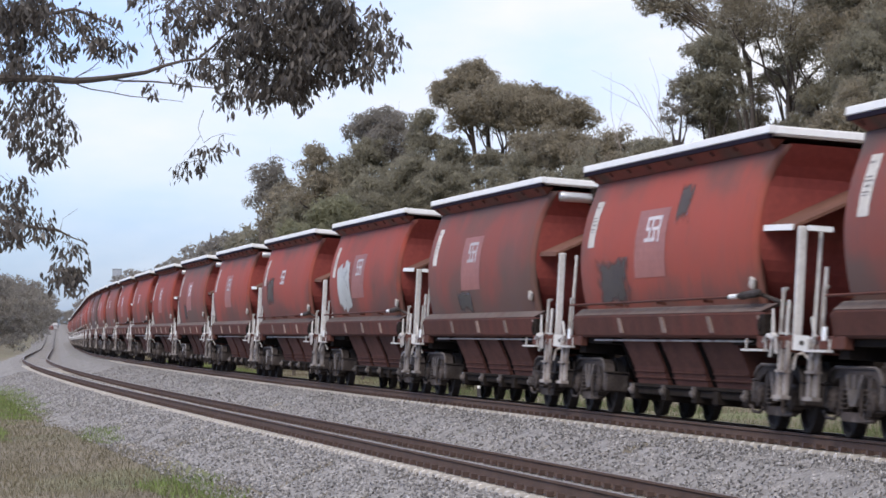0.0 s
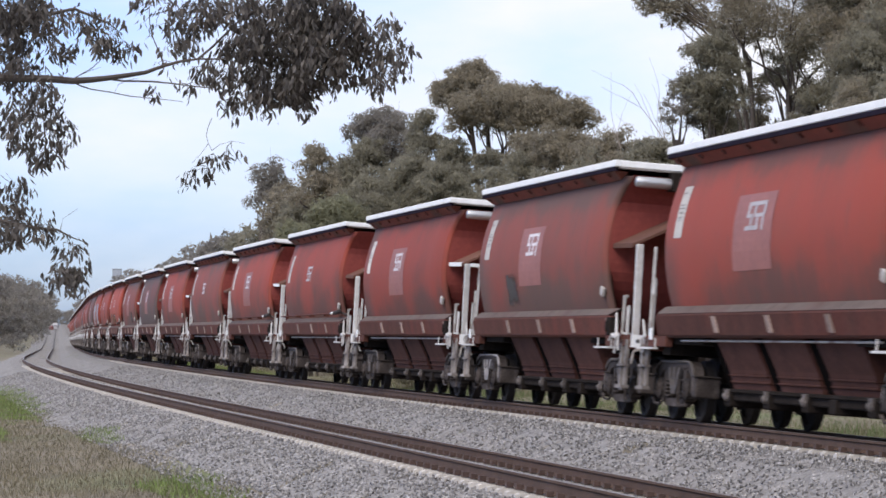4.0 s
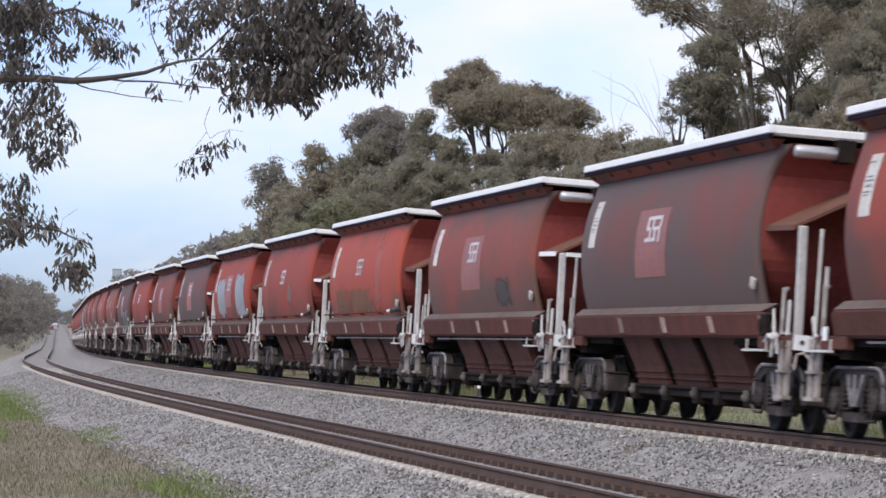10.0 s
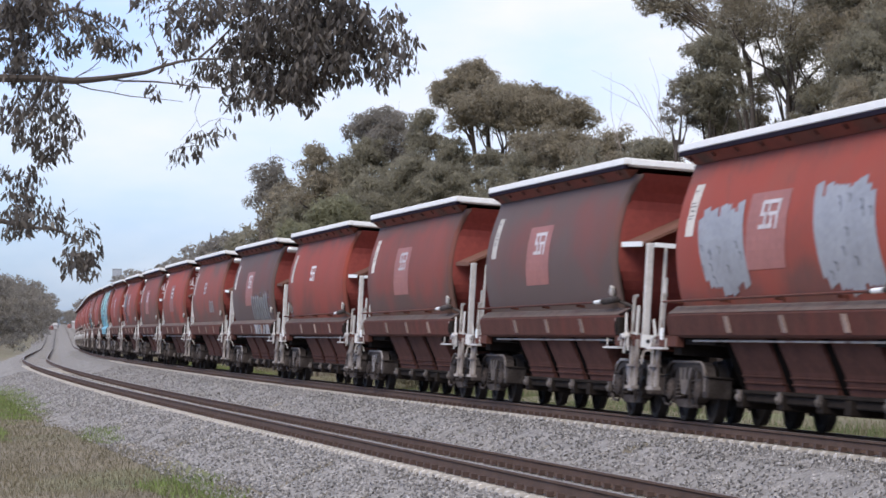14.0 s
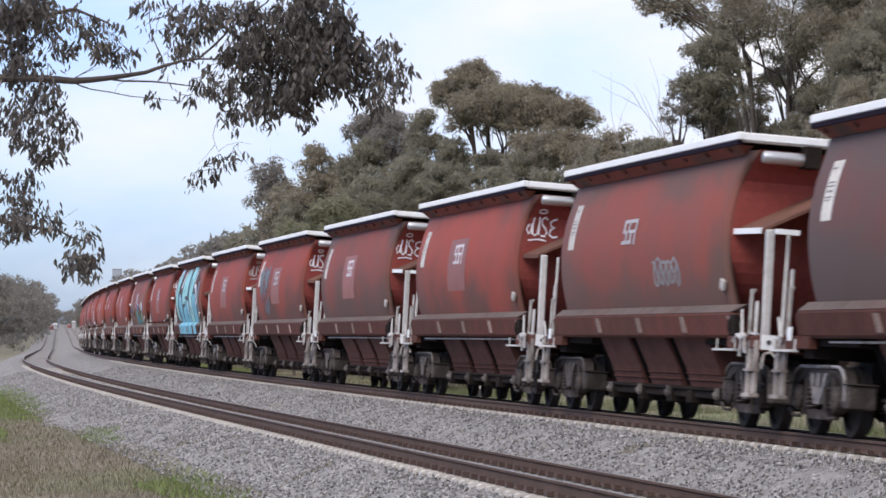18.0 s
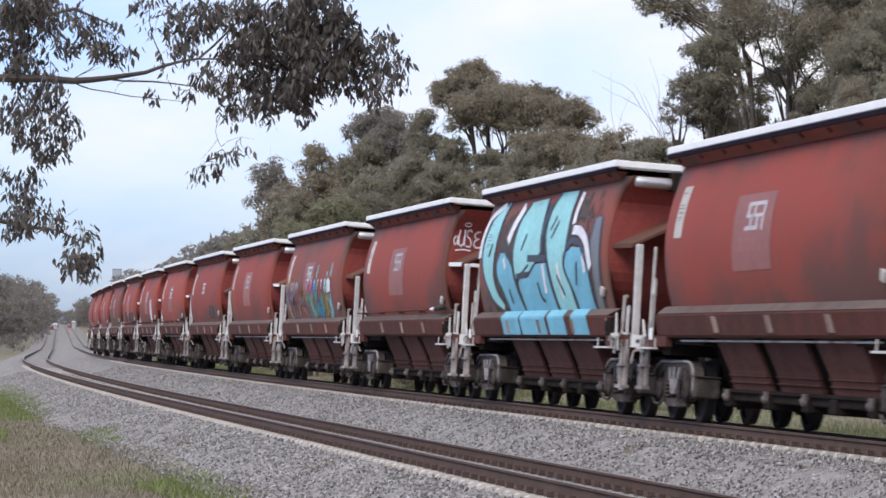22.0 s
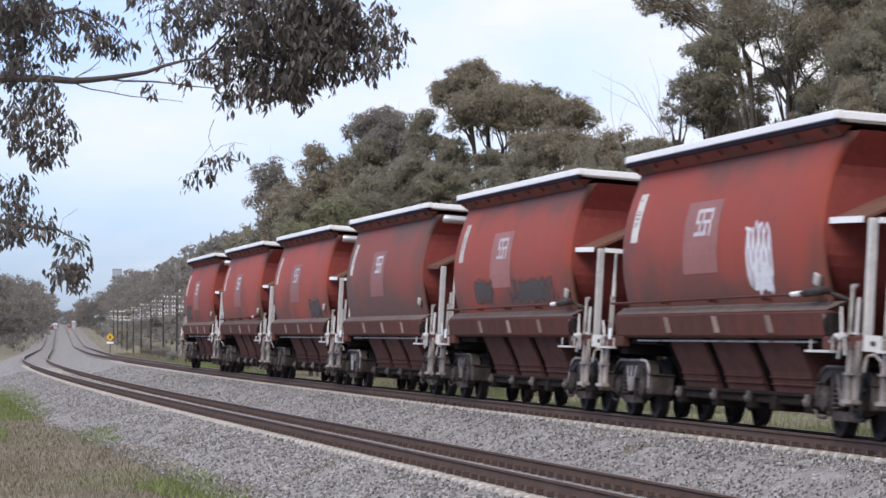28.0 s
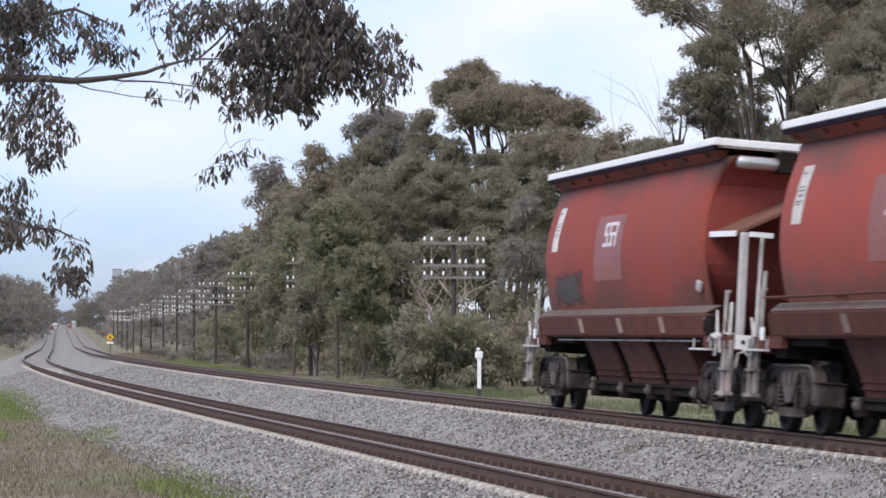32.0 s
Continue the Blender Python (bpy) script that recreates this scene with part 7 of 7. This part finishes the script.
    part("foot_step", kept("footstep", foot_step), w, Matrix.Translation((-6.9, -1.38, 0)), "white foot step")
    if n % 3 != 1:
        part("brake_pipe", kept("pipe", brake_pipe), w, label="pale brake pipe")
    part("brake_lever", kept("lever", brake_lever), w, Matrix.Translation((6.9, -1.36, 0)))
    part("brake_wheel", kept("bwheel", brake_wheel), w, Matrix.Translation((7.6, 0.55, 1.75)))
    part("end_ladder", kept("ladder", end_ladder), w, Matrix.Translation((-6.1, -1.0, 0)))
    panel = part("number_panel", kept("plate", label_plate), w, label="white panel with dark bars")
    for row in BAR_ROWS:
        part("number_bar", kept(("bar", row), lambda: label_bar(*row)), panel)
    if n != 11:
        if n not in (7, 16, 18, 22, 23, 27, 29, 33):
            part("faded_panel", kept("panel", pink_panel), w, label="faded pink square")
        part("emblem", kept("emblem", logo), w, label="white bar emblem")
    if n in RODDED:
        part("side_rod", kept("rod", side_rod), w)
        part("actuator", kept("actuator", actuator), w)
        part("actuator_tip", kept("acttip", actuator_tip), w, label="bright white rod end")
    else:
        for sy in (-1, 1):
            part("air_tank", kept(("tank", sy), lambda: air_tank(sy)), w, Matrix.Translation((NOSE + 0.55, 0, 0)), "silver cylinder tank")
            part("tank_bracket", kept("bracket", tank_bracket), w, Matrix.Translation((NOSE + 0.45, sy * 0.42, 0)))
    if n % 2 == 0 or n in (1, 5):
        for sy in (-1, 1):
            part("hood_lip", kept(("lip", sy), lambda: hood_lip(sy)), w, Matrix.Translation((NOSE - 0.01, 0, 0)), "white hood edge")
    if n in TAGGED:
        part("sprayed_tag", kept(("tag", n), lambda: end_tag(n, M_SPRAY[TAGGED[n]])), w, label=TAGGED[n] + " sprayed tag")
    if n == 11:
        big_piece(w)
    if n == 9:
        faded_piece(w)
    if n == 17:
        grey_fingers(w)
    for seed, x0, x1, h0, h1, slant in {21: ((1, -4.2, -1.75, 1.84, 3.08, 0.3), (2, 2.0, 4.7, 1.78, 3.16, 0.35)), 34: ((3, -4.1, -2.0, 1.84, 3.04, 0.35),), 13: ((4, -4.4, -2.1, 1.84, 3.26, 0.5),)}.get(n, ()):
        silver_fingers(w, seed, x0, x1, h0, h1, slant, M_WORN["blue_grey"] if n == 13 else M_SPRAY["chalk"] if n == 34 else M_SPRAY["silver"])
    SPOTS = {23: [("p", -2.9, 1.75, 5.0, 0.65, "ochre"), ("p", 2.2, 1.8, 1.1, 1.9, "pink"), ("p", -4.6, 1.8, 1.2, 0.6, "ochre")], 36: [("p", -4.6, 1.75, 2.6, 0.75, "slate"), ("p", 0.9, 2.9, 0.9, 0.6, "slate")], 
             33: [("p", -4.5, 2.1, 2.0, 0.8, "slate")], 
             16: [("s", 1.2, 1.95, 1.8, 0.5, "grey")], 
             7: [("p", 1.8, 1.8, 2.2, 0.5, "slate")], 5: [("s", 2.0, 1.9, 1.4, 0.95, "white"), ("s", 2.3, 1.8, 1.0, 0.5, "white")],
             4: [("p", -3.5, 1.85, 2.2, 0.5, "slate"), ("p", 0.2, 1.85, 4.6, 0.45, "slate")], 2: [("p", 2.5, 1.7, 2.4, 0.5, "slate")], 22: [("p", 0.9, 2.0, 0.9, 0.7, "grey")],
             31: [("p", -3.0, 1.8, 1.2, 0.6, "slate")], 35: [("p", -2.2, 1.7, 1.6, 0.45, "slate")], 18: [("p", -5.8, 1.8, 0.8, 0.4, "grey")], 24: [("p", 2.0, 1.8, 1.6, 0.6, "slate")], 0: [("p", -5.2, 1.75, 2.6, 0.6, "slate")]}
    for k, (kind, x, h, wd, t, c) in enumerate(SPOTS.get(n, [])):
        if kind == "p":
            part("painted_patch", smudge(n * 7 + k, x, h, wd, t, M_PATCH[c]), w, label="ragged " + c + " paint patch")
        else:
            part("sprayed_tag", scribble(n * 5 + k, x, h, wd, t, M_SPRAY[c]), w, label=c + " sprayed scribble")
    WAGONS.append(w)


for number in range(39):
    build_wagon(number)


# ---------------------------------------------------------------- motion
TAIL_START = 595.32
LAG_T = [0, 6, 9, 13, 17, 19, 23, 25, 28, 32]
LAG = [0.26, 0.27, 0.275, 0.285, 0.265, 0.25, 0.205, 0.175, 0.125, 0.0]
lag_fit = np.polyfit(LAG_T, LAG, 4)


def travelled(t):
    return 17.7757 * t + 0.00644 * (t - 16) ** 2 - PITCH * float(np.polyval(lag_fit, t))


def motions():
    times = [i * 1.0 for i in range(33)]
    for n, w in enumerate(WAGONS):
        walk(w, [(t, on_track(587.67 - 7.65 - PITCH * n - travelled(t), False, 6.2)) for t in times])
    # wind: sideways and up-down shifts of each leaf spray, in centimetres
    gust_t = [0, 6, 9, 13, 17, 19, 23, 25, 28, 32]
    tip_x, tip_z = [-5, 5, 0, 10, -1, 3, 0, 6, -3, 3], [7, -7, 0, 12, -14, -26, -7, -3, 10, -12]
    tas_x, tas_z = [-7, 3, 0, -12, 0, 10, 7, 8, 3, 14], [0, -10, -3, 19, -3, -12, 0, -5, -7, -5]
    low_x, low_z = [-2, 0, 0, 10, 5, 14, 7, 6, 0, 0], [0, 0, 0, 19, -4, 26, 7, 0, 3, 0]
    gust = {"crown": (tip_x, tip_z, 0.35), "tip": (tip_x, tip_z, 1.0), "fringe": (tip_x, tip_z, 0.55), "middle": (tip_x, tip_z, 0.25), "left": (low_x, low_z, 0.3),
            "hanging": (tip_x, tip_z, 0.2), "tassel": (tas_x, tas_z, 1.0), "lower": (low_x, low_z, 1.0), "edge": (low_x, low_z, 0.7)}
    for k, (nm, ob) in enumerate(SPRAYS):
        gx, gz, amount = gust[nm]
        k = len(nm) * 1.7
        rows = []
        for i in range(65):
            t = i * 0.5
            quiver = 0.9 * math.sin(t * 2.3 + k) + 0.6 * math.sin(t * 3.7 + 2 * k)
            rows.append((t, pose(0.01 * (amount * float(np.interp(t, gust_t, gx)) + quiver), 0, 0.01 * (amount * float(np.interp(t, gust_t, gz)) + 0.6 * quiver))))
        walk(ob, rows)


motions()
